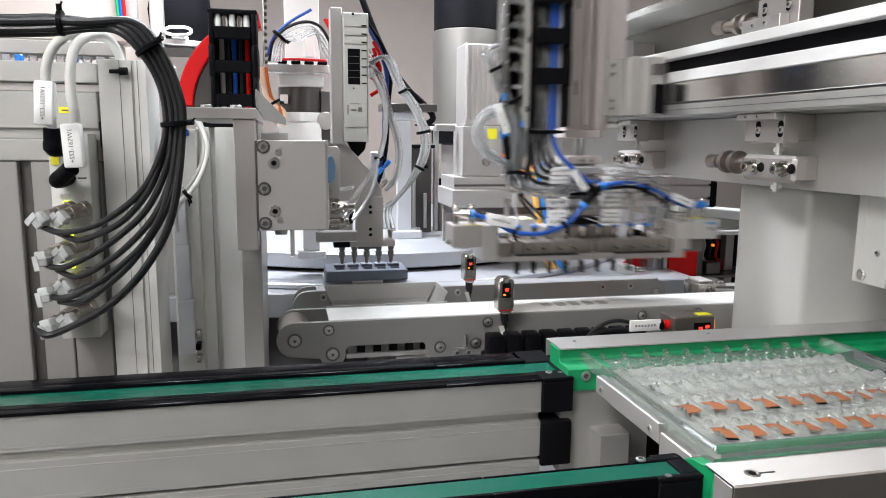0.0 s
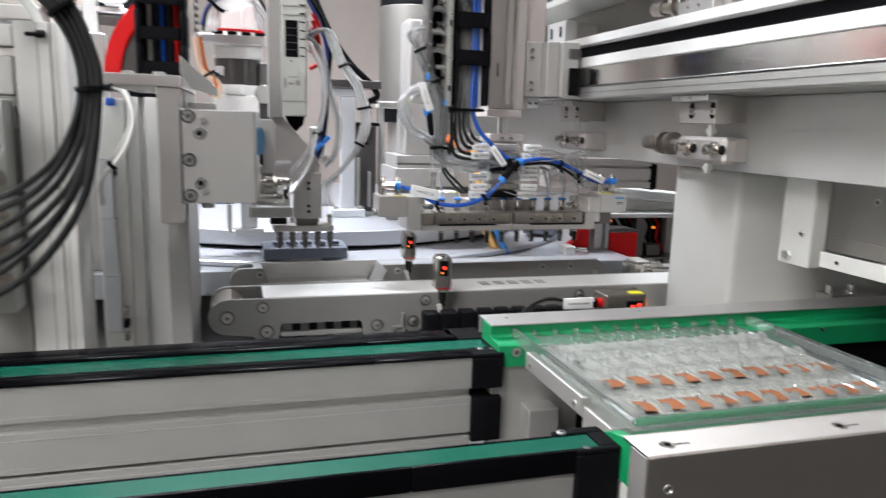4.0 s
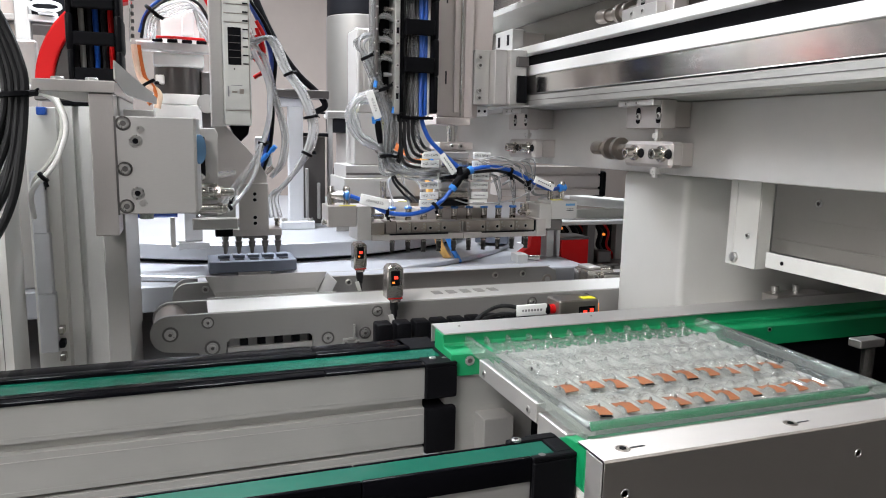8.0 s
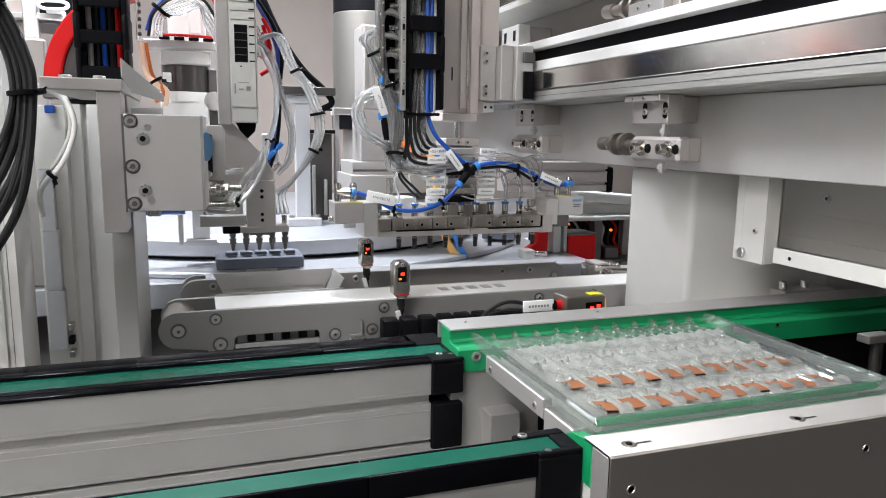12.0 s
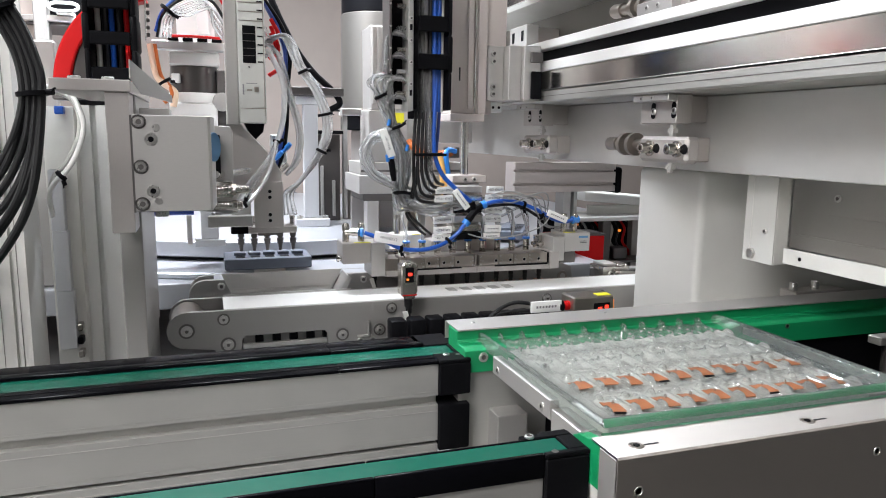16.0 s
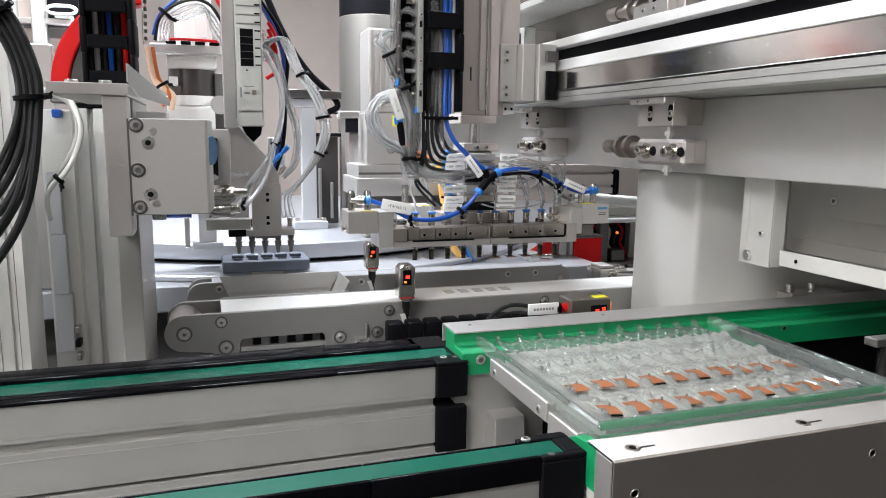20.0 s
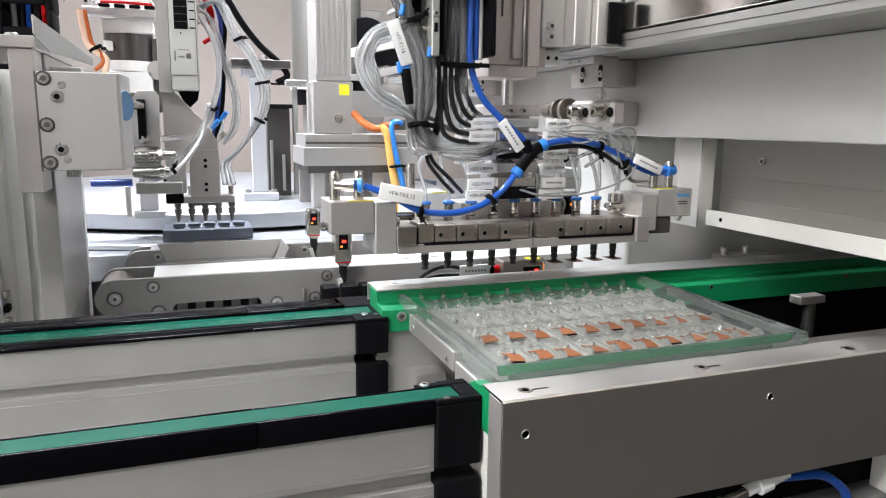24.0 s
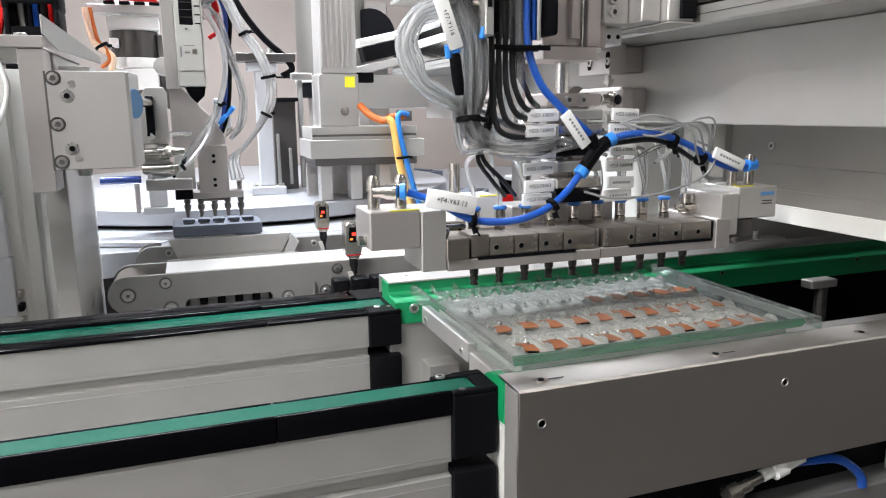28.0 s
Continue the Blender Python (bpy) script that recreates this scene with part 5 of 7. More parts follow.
# ---- the transfer conveyors in the middle ----
def plate_conveyor():
    t = thing("transfer_conveyor", "low transfer conveyor with grey side plates and bright top", "conveyor", (-0.25, 0.287, -0.13), "transfer conveyors")
    out = arc(-0.2355, -0.0281, 0.0235, 250, 90, 10) + [(0.60, -0.0046), (0.60, -0.052), (0.03, -0.052), (0.018, -0.057), (0.018, -0.0625), (-0.060, -0.0625), (-0.0605, -0.044), (-0.0640, -0.0395), (-0.1650, -0.0395), (-0.1690, -0.044)] + arc(-0.1865, -0.0490, 0.0175, 10, -160, 8)
    part("side_plate", prism(out, "y", 0.287, 0.293, 0.0006), GREYP, t, "grey aluminium side plate")
    part("side_plate", prism(out, "y", 0.362, 0.368, 0.0006), GREYP, t, "grey aluminium side plate")
    # white colour stands in for the bright rear table mirrored in the top
    part("top_plate", box(-0.1905, 0.60, 0.2935, 0.3615, -0.0062, -0.0042, 0.0004), WHITE_REFL, t, "belt surface whitened for the reflected table")
    part("drum", cyl((-0.2355, 0.2935, -0.0281), (-0.2355, 0.3615, -0.0281), 0.021, 24), MANI, t)
    part("inner_bar", box(-0.165, 0.55, 0.315, 0.330, -0.060, -0.042, 0.001), GREYP, t)
    for k in range(5):
        part("inner_rib", box(-0.152 + 0.0222 * k, -0.142 + 0.0222 * k, 0.300, 0.3145, -0.056, -0.042, 0.0005), BLACK, t)
    part("inner_strip", box(-0.168, -0.06, 0.2935, 0.2985, -0.0585, -0.0520, 0.0005), MACH, t)
    for x, z, r in ((-0.2355, -0.0281, 0.0062), (-0.1911, -0.0159, 0.0050), (0.0267, -0.0150, 0.0050), (-0.1865, -0.049, 0.0062), (-0.0405, -0.0470, 0.0055), (0.0100, -0.0440, 0.0055), (0.350, -0.016, 0.005), (0.26, -0.016, 0.005)):
        part("washer", cyl((x, 0.2870, z), (x, 0.2858, z), r * 1.55, 18, 0.0003), DARKSTEEL, t, "dark counterbore ring")
        part("washer", cyl((x, 0.2858, z), (x, 0.2852, z), r * 1.15, 18, 0.0002), SCREW, t)
        screw(t, (x, 0.2852, z), "-y", r * 0.7, 0.0022)
    part("clip", box(-0.0205, -0.0010, 0.2838, 0.2868, -0.0520, -0.0490, 0.0005), MACH, t)
    part("clip_pin", cyl((-0.0055, 0.2835, -0.0500), (-0.0055, 0.2835, -0.0300), 0.0022, 8), SCREW, t)
    for x in (-0.0165, 0.0000):
        screw(t, (x, 0.2868, -0.0570), "-y", 0.0045, 0.002)
    for x in (0.12, 0.142, 0.164, 0.186, 0.208):
        part("carrier", box(x, x + 0.013, 0.318, 0.338, -0.0041, -0.0032, 0.0003), MACH, t, "small bright carrier on the belt")
    part("leg", box(-0.10, -0.04, 0.30, 0.355, -0.13, -0.0605, 0.001), MACH_P, t)
    part("leg", box(0.30, 0.36, 0.30, 0.355, -0.13, -0.0525, 0.001), MACH_P, t)
    # feed chute with sloped sheet
    c = thing("feed_chute", "bright sheet chute between the conveyors", "chute", (-0.19, 0.37, -0.02))
    part("front_sheet", prism([(-0.19, -0.003), (-0.012, -0.003), (-0.030, -0.030), (-0.175, -0.030)], "y", 0.3695, 0.3715, 0.0003), MACH, c)
    part("back_sheet", prism([(-0.19, 0.012), (-0.012, 0.012), (-0.030, -0.022), (-0.175, -0.022)], "y", 0.4440, 0.4460, 0.0003), MACH, c)
    part("slope", prism([(0.3715, -0.030), (0.3715, -0.0285), (0.4440, -0.012), (0.4440, -0.0135)], "x", -0.176, -0.030, 0.0003), POLISH, c, "bright sloped sheet")
    part("side", prism([(-0.012, 0.010), (-0.0105, 0.010), (-0.0285, -0.026), (-0.030, -0.026)], "y", 0.3715, 0.4440, 0.0002), GREYP, c)
    r = thing("transfer_conveyor", "rear transfer conveyor with grey side plates", "conveyor", (-0.24, 0.45, -0.13), "transfer conveyors")
    out = arc(-0.213, -0.020, 0.0225, 250, 90, 8) + [(0.372, 0.0030), (0.388, -0.004), (0.391, -0.020), (0.388, -0.036), (0.372, -0.042)]
    part("side_plate", prism(out, "y", 0.4500, 0.4560, 0.0006), GREYP, r, "grey aluminium side plate")
    part("side_plate", prism(out, "y", 0.4850, 0.4910, 0.0006), GREYP, r, "grey aluminium side plate")
    part("top_plate", box(-0.20, 0.380, 0.4565, 0.4845, 0.0010, 0.0028, 0.0004), TABLEM, r, "pale belt surface")
    for x in (0.2734, 0.3243, 0.0229, -0.05, -0.19):
        screw(r, (x, 0.4500, -0.0079), "-y", 0.0055, 0.0022)
    part("end_roller", cyl((0.3720, 0.4490, -0.0200), (0.3720, 0.4560, -0.0200), 0.0095, 18), MANI, r)
    part("end_roller", cyl((0.3720, 0.4485, -0.0200), (0.3720, 0.4490, -0.0200), 0.0050, 14), MACH, r)
    part("leg", box(-0.12, -0.06, 0.458, 0.484, -0.13, -0.043, 0.001), MACH_P, r)
    part("leg", box(0.22, 0.28, 0.458, 0.484, -0.13, -0.043, 0.001), MACH_P, r)
    # black chain of link blocks in front of the transfer conveyor
    for k in range(9):
        ch = solid("chain_block", box(0.0085 + 0.0250 * k, 0.0295 + 0.0250 * k, 0.215, 0.240, -0.062, -0.0150, 0.003, 2), BLACK, "black plastic block of the low chain", "chain block", "low chain blocks")
    solid("chain_bed", box(0.0, 0.36, 0.205, 0.255, -0.13, -0.0625, 0.002), BLACK, "black bed below the chain blocks", "chain bed")


def photo_sensor(x, y, z0, w, h, label):
    t = thing("photo_sensor", label, "sensor", (x, y, z0), "photo sensors")
    d = 0.022
    b = prism([(x - w / 2, z0 + h * 0.12), (x - w / 2, z0 + h * 0.90), (x - w * 0.3, z0 + h), (x + w * 0.3, z0 + h), (x + w / 2, z0 + h * 0.90), (x + w / 2, z0 + h * 0.2), (x + w * 0.30, z0), (x - w * 0.20, z0)], "y", y, y + d, 0.0018)
    body = part("housing", b, NICKEL, t, "grey metal housing")
    win = part("window", box(x - w * 0.26, x + w * 0.26, y - 0.0006, y + 0.001, z0 + h * 0.46, z0 + h * 0.86, 0.0004), BLACK, body)
    part("display", box(x - w * 0.10, x + w * 0.14, y - 0.0010, y - 0.0005, z0 + h * 0.64, z0 + h * 0.72, 0), LED_R, win, "lit red digits")
    part("display", box(x - w * 0.20, x - w * 0.05, y - 0.0010, y - 0.0005, z0 + h * 0.52, z0 + h * 0.57, 0), LED_O, win, "lit orange dot")
    screw(t, (x, y, z0 + h * 0.93), "-y", 0.0024, 0.0012)
    part("band", box(x - w * 0.42, x + w * 0.45, y - 0.0004, y + d * 0.9, z0 + h * 0.10, z0 + h * 0.13, 0), RED, t, "thin red line")
    part("connector", lathe((x + w * 0.05, y + d * 0.5, z0 + 0.001), (x + w * 0.1, y + d * 0.5, z0 - h * 0.45), [(0, 0.0055), (0.004, 0.0058), (0.012, 0.0058), (0.014, 0.0045), (h * 0.45, 0.0040)], 12), CABLE, t, "black plug")
    part("cable", tube([(x + w * 0.1, y + d * 0.5, z0 - h * 0.4), (x + w * 0.2, y + d * 0.5, z0 - h * 0.8), (x + w * 0.5, y + d, z0 - h * 1.3)], 0.0022, 8), CABLE, t)
    part("bracket", prism([(x - w * 0.45, z0 - h * 0.32), (x - w * 0.15, z0 - h * 0.30), (x + w * 0.30, z0 - h * 0.95), (x + w * 0.05, z0 - h * 0.98)], "y", y - 0.002, y, 0.0003), SHEET, t, "bright sheet bracket")
    part("foot", box(x - w * 0.1, x + w * 0.6, y - 0.002, y + 0.02, z0 - h * 1.3, z0 - h * 0.93, 0.0005), SHEET, t)


def sensors():
    photo_sensor(0.0450, 0.262, 0.0010, 0.0225, 0.0500, "small grey photo sensor with lit red display")
    photo_sensor(0.0290, 0.395, 0.0180, 0.0195, 0.0440, "second small grey photo sensor with lit red display")
    t = thing("laser_sensor", "low grey laser sensor with red window and yellow sticker", "sensor", (0.23, 0.12, 0.0))
    b = part("housing", box(0.2070, 0.2620, 0.112, 0.145, 0.0010, 0.0270, 0.0015), MANI, t, "grey metal housing")
    part("window", box(0.2340, 0.2560, 0.1112, 0.1125, 0.0080, 0.0190, 0.0003), BLACK, b)
    for x, z in ((0.240, 0.013), (0.249, 0.015)):
        part("digit", box(x, x + 0.005, 0.1108, 0.1112, z - 0.003, z + 0.001, 0), LED_R, b, "lit red digit")
    part("indicator", box(0.2622, 0.2650, 0.116, 0.128, 0.0080, 0.0210, 0.0006), LED_O, t, "lit orange indicator")
    part("sticker", box(0.2420, 0.2600, 0.116, 0.128, 0.0271, 0.0276, 0), YELLOW, b, "yellow sticker")
    part("plug", lathe((0.2070, 0.126, 0.0150), (0.1930, 0.126, 0.0150), [(0, 0.006), (0.004, 0.006), (0.0042, 0.005), (0.014, 0.0045)], 12), RED, t, "red plug")
    part("collar", lathe((0.1990, 0.126, 0.0150), (0.1930, 0.126, 0.0150), [(0, 0.0068), (0.006, 0.0068)], 12), BLACK, t)
    label_plate(t, "", pose(0.1750, 0.122, 0.0165), 0.040, 0.0135)
    part("cable", tube([(0.193, 0.126, 0.0150), (0.170, 0.126, 0.0170), (0.140, 0.125, 0.0230), (0.118, 0.120, 0.0200), (0.098, 0.110, 0.0110), (0.088, 0.10, -0.004), (0.08, 0.10, -0.06)], 0.0024, 8), CABLE, t, "black cable")
    part("cable", tube([(0.193, 0.128, 0.0120), (0.160, 0.128, 0.0110), (0.126, 0.124, 0.0120), (0.104, 0.114, 0.0030), (0.09, 0.11, -0.06)], 0.0022, 8), CABLE, t, "black cable")
    part("stand", box(0.21, 0.26, 0.115, 0.142, -0.13, 0.0008, 0.001), MACH_P, t)


# ---- the machine's rear ----
def rear_table():
    outline = [(-0.75, 0.5), (0.483, 0.5), (0.483, 0.80), (0.95, 0.80), (0.95, 1.75), (-0.75, 1.75)]
    solid("rear_table", prism(outline, "z", -0.05, -0.010, 0.002), TABLEM, "pale machined table plate behind the conveyors", "table", kind="structure")
    t = thing("rotary_table", "large pale round indexing table", "rotary table", (-0.05, 1.10, 0.0))
    part("disc", lathe((-0.05, 1.10, 0.006), (-0.05, 1.10, 0.034), [(0, 0.496), (0.002, 0.5), (0.026, 0.5), (0.028, 0.498)], 96), TABLEM, t, "pale round plate")
    part("lower_disc", lathe((-0.05, 1.10, -0.0098), (-0.05, 1.10, -0.0004), [(0, 0.602), (0.0015, 0.604), (0.0080, 0.604), (0.0094, 0.602)], 96), TABLEM, t, "pale lower plate of the table")
    # black ring colours in the shade between the two plates
    part("gap_ring", lathe((-0.05, 1.10, -0.0003), (-0.05, 1.10, 0.0058), [(0, 0.485), (0.0061, 0.485)], 96), BLACK, t, "black ring drawing the shaded gap under the disc")
    return t


def post():
    t = thing("rear_post", "white post with dark top plate on the rear table", "post", (-0.006, 0.8, 0.034))
    part("foot", box(-0.040, 0.026, 0.775, 0.83, 0.0345, 0.050, 0.001), POSTM, t)
    part("upright", box(-0.021, 0.007, 0.793, 0.815, 0.0505, 0.272, 0.001), POSTM, t, "white upright")
    part("head", box(-0.035, 0.022, 0.79, 0.82, 0.2725, 0.288, 0.001), POSTM, t)
    part("top_plate", box(-0.055, 0.055, 0.775, 0.835, 0.2885, 0.304, 0.001), MOTOR, t, "dark top plate")
    for x in (-0.032, 0.018):
        screw(t, (x, 0.785, 0.050), "z", 0.006, 0.006)
    part("cap_screw", cyl((0.010, 0.80, 0.304), (0.010, 0.80, 0.314), 0.0065, 14), SCREW, t)
    g = thing("guide_block", "dark blurred column block behind the post", "column", (0.03, 0.9, 0.034))
    part("block", box(0.018, 0.064, 0.87, 0.93, 0.0345, 0.215, 0.001), MOTOR, g)
    for x, z in ((0.022, 0.150), (0.046, 0.120)):
        part("rib", box(x, x + 0.006, 0.860, 0.8695, 0.045, z, 0.0008), GREYP, g)
    part("cap", box(0.012, 0.070, 0.862, 0.935, 0.2155, 0.223, 0.001), BLACK, g, "dark cap plate")
    part("side_post", box(0.074, 0.084, 0.89, 0.905, 0.0345, 0.262, 0.001), GREYP, g)
    part("arm", box(0.030, 0.084, 0.885, 0.8895, 0.2625, 0.2665, 0.0006), BLACK, g)
    part("cylinder", cyl((0.100, 0.90, 0.0345), (0.100, 0.90, 0.13), 0.020, 20), MANI, g)
    part("collar", cyl((0.100, 0.90, 0.1305), (0.100, 0.90, 0.150), 0.013, 20), BLACK, g)


def towers():
    t = thing("feeder_bowl_tower", "silver cylinder tower with a black top", "cylinder", (0.165, 0.98, 0.034))
    part("cylinder", cyl((0.165, 0.98, 0.268), (0.165, 0.98, 0.475), 0.076, 48, 0.002), TOWER, t, "satin grey cylinder")
    part("black_top", cyl((0.165, 0.98, 0.4755), (0.165, 0.98, 0.64), 0.074, 48, 0.002), BLACK, t, "black upper cylinder")
    part("base_ring", cyl((0.165, 0.98, 0.256), (0.165, 0.98, 0.2675), 0.082, 48, 0.002), SHEET, t)
    part("ring", cyl((0.165, 0.98, 0.225), (0.165, 0.98, 0.2555), 0.078, 48, 0.002), BLACK, t)
    part("stem", cyl((0.165, 0.98, 0.0345), (0.165, 0.98, 0.2245), 0.055, 32, 0.002), MACH_P, t)
    m = thing("servo_motor", "ribbed aluminium motor housing with a yellow-green sticker", "motor", (0.11, 0.65, 0.16))
    part("body", box(0.0760, 0.1420, 0.632, 0.70, 0.2600, 0.405, 0.002), MACH, m, "bright ribbed housing")
    for k in range(7):
        part("rib", box(0.0785 + 0.0092 * k, 0.0835 + 0.0092 * k, 0.6285, 0.6317, 0.2700, 0.403, 0.0008), MACH, m)
    part("flange", box(0.0720, 0.1440, 0.6300, 0.702, 0.1680, 0.2595, 0.0015), MACH, m, "pale motor flange")
    part("sticker", box(0.1190, 0.1370, 0.6293, 0.6299, 0.2360, 0.2550, 0), YELLOW, m, "yellow-green sticker")
    part("flange_screw", lathe((0.1170, 0.630, 0.1950), (0.1170, 0.6265, 0.1950), [(0, 0.008), (0.003, 0.008), (0.0035, 0.004)], 14), NICKEL, m)
    part("sensor_strip", box(0.030, 0.066, 0.66, 0.68, 0.250, 0.262, 0.001), GREYP, m)
    part("sensor_strip", box(0.148, 0.18, 0.66, 0.68, 0.246, 0.264, 0.001), BLACK, m)
    s = thing("linear_stage", "stacked pale linear stage under the motor", "linear stage", (0.17, 0.66, 0.034))
    part("slide", box(0.055, 0.25, 0.622, 0.73, 0.145, 0.1675, 0.001), MACH, s)
    part("groove", box(0.056, 0.248, 0.6205, 0.6218, 0.150, 0.154, 0), DARKSTEEL, s)
    part("slide", box(0.050, 0.26, 0.610, 0.74, 0.112, 0.1445, 0.001), MACH, s)
    part("slide", box(0.060, 0.25, 0.625, 0.73, 0.098, 0.1115, 0.001), DARKSTEEL, s)
    for x in (0.070, 0.125, 0.18, 0.225):
        part("leg", box(x, x + 0.022, 0.635, 0.665, 0.0345, 0.0975, 0.001), MACH, s)
    part("back_plate", box(0.06, 0.25, 0.735, 0.74, 0.0345, 0.098, 0.001), MACH_P, s)
    f = thing("flat_feeder", "angled pale feeder rail with black belt behind the hoses", "feeder", (0.25, 0.8, 0.2))
    part("rail", turned(pose(0.24, 0.80, 0.288, 0, -13, 0), box(-0.09, 0.10, -0.02, 0.02, -0.008, 0.008, 0.001)), MACH, f)
    part("rail", turned(pose(0.25, 0.80, 0.318, 0, -13, 0), box(-0.06, 0.10, -0.02, 0.02, -0.014, 0.014, 0.001)), BLACK, f)
    part("rail", turned(pose(0.25, 0.80, 0.342, 0, -13, 0), box(-0.07, 0.10, -0.02, 0.02, -0.008, 0.008, 0.001)), SHEET, f)
    part("support", box(0.17, 0.33, 0.79, 0.83, 0.2, 0.268, 0.002), MACH, f)
    part("support", box(0.18, 0.20, 0.79, 0.83, 0.0345, 0.1995, 0.002), MACH, f)
    k = thing("dark_reel", "black reel housing behind the motor", "reel", (0.23, 1.0, 0.3))
    part("reel", cyl((0.245, 0.93, 0.36), (0.245, 0.99, 0.36), 0.055, 28), BLACK, k)
    part("plate", box(0.19, 0.30, 0.992, 1.0, 0.0345, 0.44, 0.002), MACH_P, k)
    o = thing("motor_cables", "orange and blue motor cables tied together", "cable", (0.2, 0.6, 0.0))
    part("orange_cable", tube([(0.1445, 0.628, 0.205), (0.158, 0.610, 0.188), (0.176, 0.600, 0.178), (0.190, 0.596, 0.180)], 0.0066, 10), ORANGE, o, "thick orange cable")
    part("orange_cable", tube([(0.186, 0.597, 0.182), (0.196, 0.592, 0.168), (0.205, 0.592, 0.110), (0.222, 0.592, 0.030), (0.245, 0.592, -0.009)], 0.0070, 10), PALEORANGE, o, "pale orange cable sleeve")
    part("orange_plug", cyl((0.190, 0.603, 0.182), (0.232, 0.615, 0.184), 0.0075, 14), ORANGE, o)
    part("plug", box(0.212, 0.236, 0.605, 0.63, 0.176, 0.196, 0.002), DARKSTEEL, o)
    part("blue_cable", tube([(0.226, 0.600, 0.188), (0.210, 0.594, 0.190), (0.204, 0.588, 0.176), (0.214, 0.586, 0.120), (0.238, 0.586, 0.034), (0.262, 0.586, -0.009)], 0.0048, 10), SKY, o, "blue cable")
    zip_tie(o, (0.212, 0.590, 0.112), (0.1, 0, -1), 0.012, (1, -0.5, 0))


def rear_right():
    t = thing("cross_profile", "pinkish grooved profile across the machine rear", "profile", (0.47, 0.6, 0.034))
    part("profile", prism(slot_profile(0.60, 0.645, 0.112, 0.168, ((0.1235, 0.1290), (0.1500, 0.1550))), "x", 0.345, 0.562, 0.0006), PINK, t, "pinkish grooved profile")
    part("end_cap", box(0.5625, 0.5760, 0.596, 0.648, 0.108, 0.160, 0.006, 2), BLACK, t, "black end cap")
    part("leg", prism(slot_profile(0.606, 0.640, -0.0095, 0.1115, ()), "x", 0.452, 0.468, 0.0006), ANOD_V, t)
    part("leg", prism(slot_profile(0.606, 0.640, -0.0095, 0.1115, ()), "x", 0.475, 0.482, 0.0006), ANOD_V, t)
    w = thing("white_guard", "white folded guard plates behind the pillar", "guard", (0.64, 0.72, 0.034))
    part("upper_plate", turned(pose(0.655, 0.72, 0.086, 0, 5, 0), box(-0.12, 0.14, -0.05, 0.05, -0.010, 0.010, 0.004, 2)), WHITE, w)
    part("lower_plate", box(0.50, 0.80, 0.66, 0.78, 0.044, 0.054, 0.003, 2), WHITE, w)
    part("web", box(0.56, 0.74, 0.70, 0.705, 0.0545, 0.074, 0.001), SHEET, w)
    part("post", box(0.70, 0.72, 0.74, 0.76, -0.1298, 0.0435, 0.001), MACH_P, w)
    r = thing("red_box", "red box with a dark lid between profiles", "box", (0.515, 0.62, -0.0095))
    part("body", box(0.4860, 0.5480, 0.607, 0.67, -0.0420, 0.0225, 0.001), RED, r, "red body")
    part("stand", box(0.4960, 0.5400, 0.620, 0.66, -0.1298, -0.0422, 0.001), BLACK, r, "black stand")
    part("lid", box(0.4845, 0.5495, 0.606, 0.672, 0.0227, 0.0275, 0.001), DARKSTEEL, r)
    q = thing("red_bracket", "red angled bracket on the rear table", "bracket", (0.43, 0.62, -0.0095))
    part("bracket", prism([(0.392, -0.008), (0.445, -0.008), (0.445, 0.030), (0.425, 0.030), (0.420, 0.010)], "y", 0.615, 0.635, 0.001), RED, q, "red bracket")
    v = thing("small_vice", "small silver clamp fixture at the conveyor end", "clamp", (0.45, 0.40, -0.0046))
    part("body", box(0.418, 0.470, 0.395, 0.44, -0.0300, 0.0030, 0.003, 2), NICKEL, v, "silver clamp body")
    part("cap", box(0.422, 0.446, 0.398, 0.436, 0.0032, 0.0080, 0.002, 2), MACH_P, v)
    for k in range(3):
        part("rib", cyl((0.452 + 0.007 * k, 0.400, 0.0032), (0.452 + 0.007 * k, 0.434, 0.0032), 0.0030, 10), NICKEL, v)
    screw(v, (0.434, 0.395, -0.010), "-y", 0.0060, 0.003)
    part("jaw", cyl((0.440, 0.385, -0.006), (0.500, 0.385, -0.010), 0.008, 14), NICKEL, v)
    part("jaw", box(0.470, 0.51, 0.39, 0.42, -0.020, -0.002, 0.002), MACH, v)
    part("stand", box(0.425, 0.465, 0.40, 0.435, -0.13, -0.0302, 0.001), MACH_P, v)
    v2 = thing("small_vice", "small silver clamp fixture behind the rear conveyor", "clamp", (0.375, 0.56, -0.0095))
    part("body", box(0.362, 0.384, 0.548, 0.580, -0.0095, 0.0080, 0.003, 2), MACH, v2)
    part("jaw", cyl((0.384, 0.556, 0.000), (0.410, 0.556, -0.002), 0.005, 14), NICKEL, v2)
    d = thing("dark_cabinet", "dark equipment with cables and orange lamps in the rear corner", "cabinet", (0.68, 0.78, -0.13))
    part("back", box(0.49, 0.95, 0.785, 0.795, -0.1298, 0.043, 0.001), BLACK, d)
    part("panel", box(0.60, 0.62, 0.70, 0.72, -0.1298, 0.043, 0.001), DARKSTEEL, d)
    part("shelf", box(0.552, 0.80, 0.69, 0.78, -0.052, -0.046, 0.001), DARKSTEEL, d)
    part("connector_block", box(0.574, 0.594, 0.705, 0.73, -0.0455, -0.012, 0.002), GREYP, d, "grey connector block")
    part("connector_block", box(0.630, 0.664, 0.700, 0.73, -0.0455, -0.020, 0.002), DARKSTEEL, d, "dark connector block")
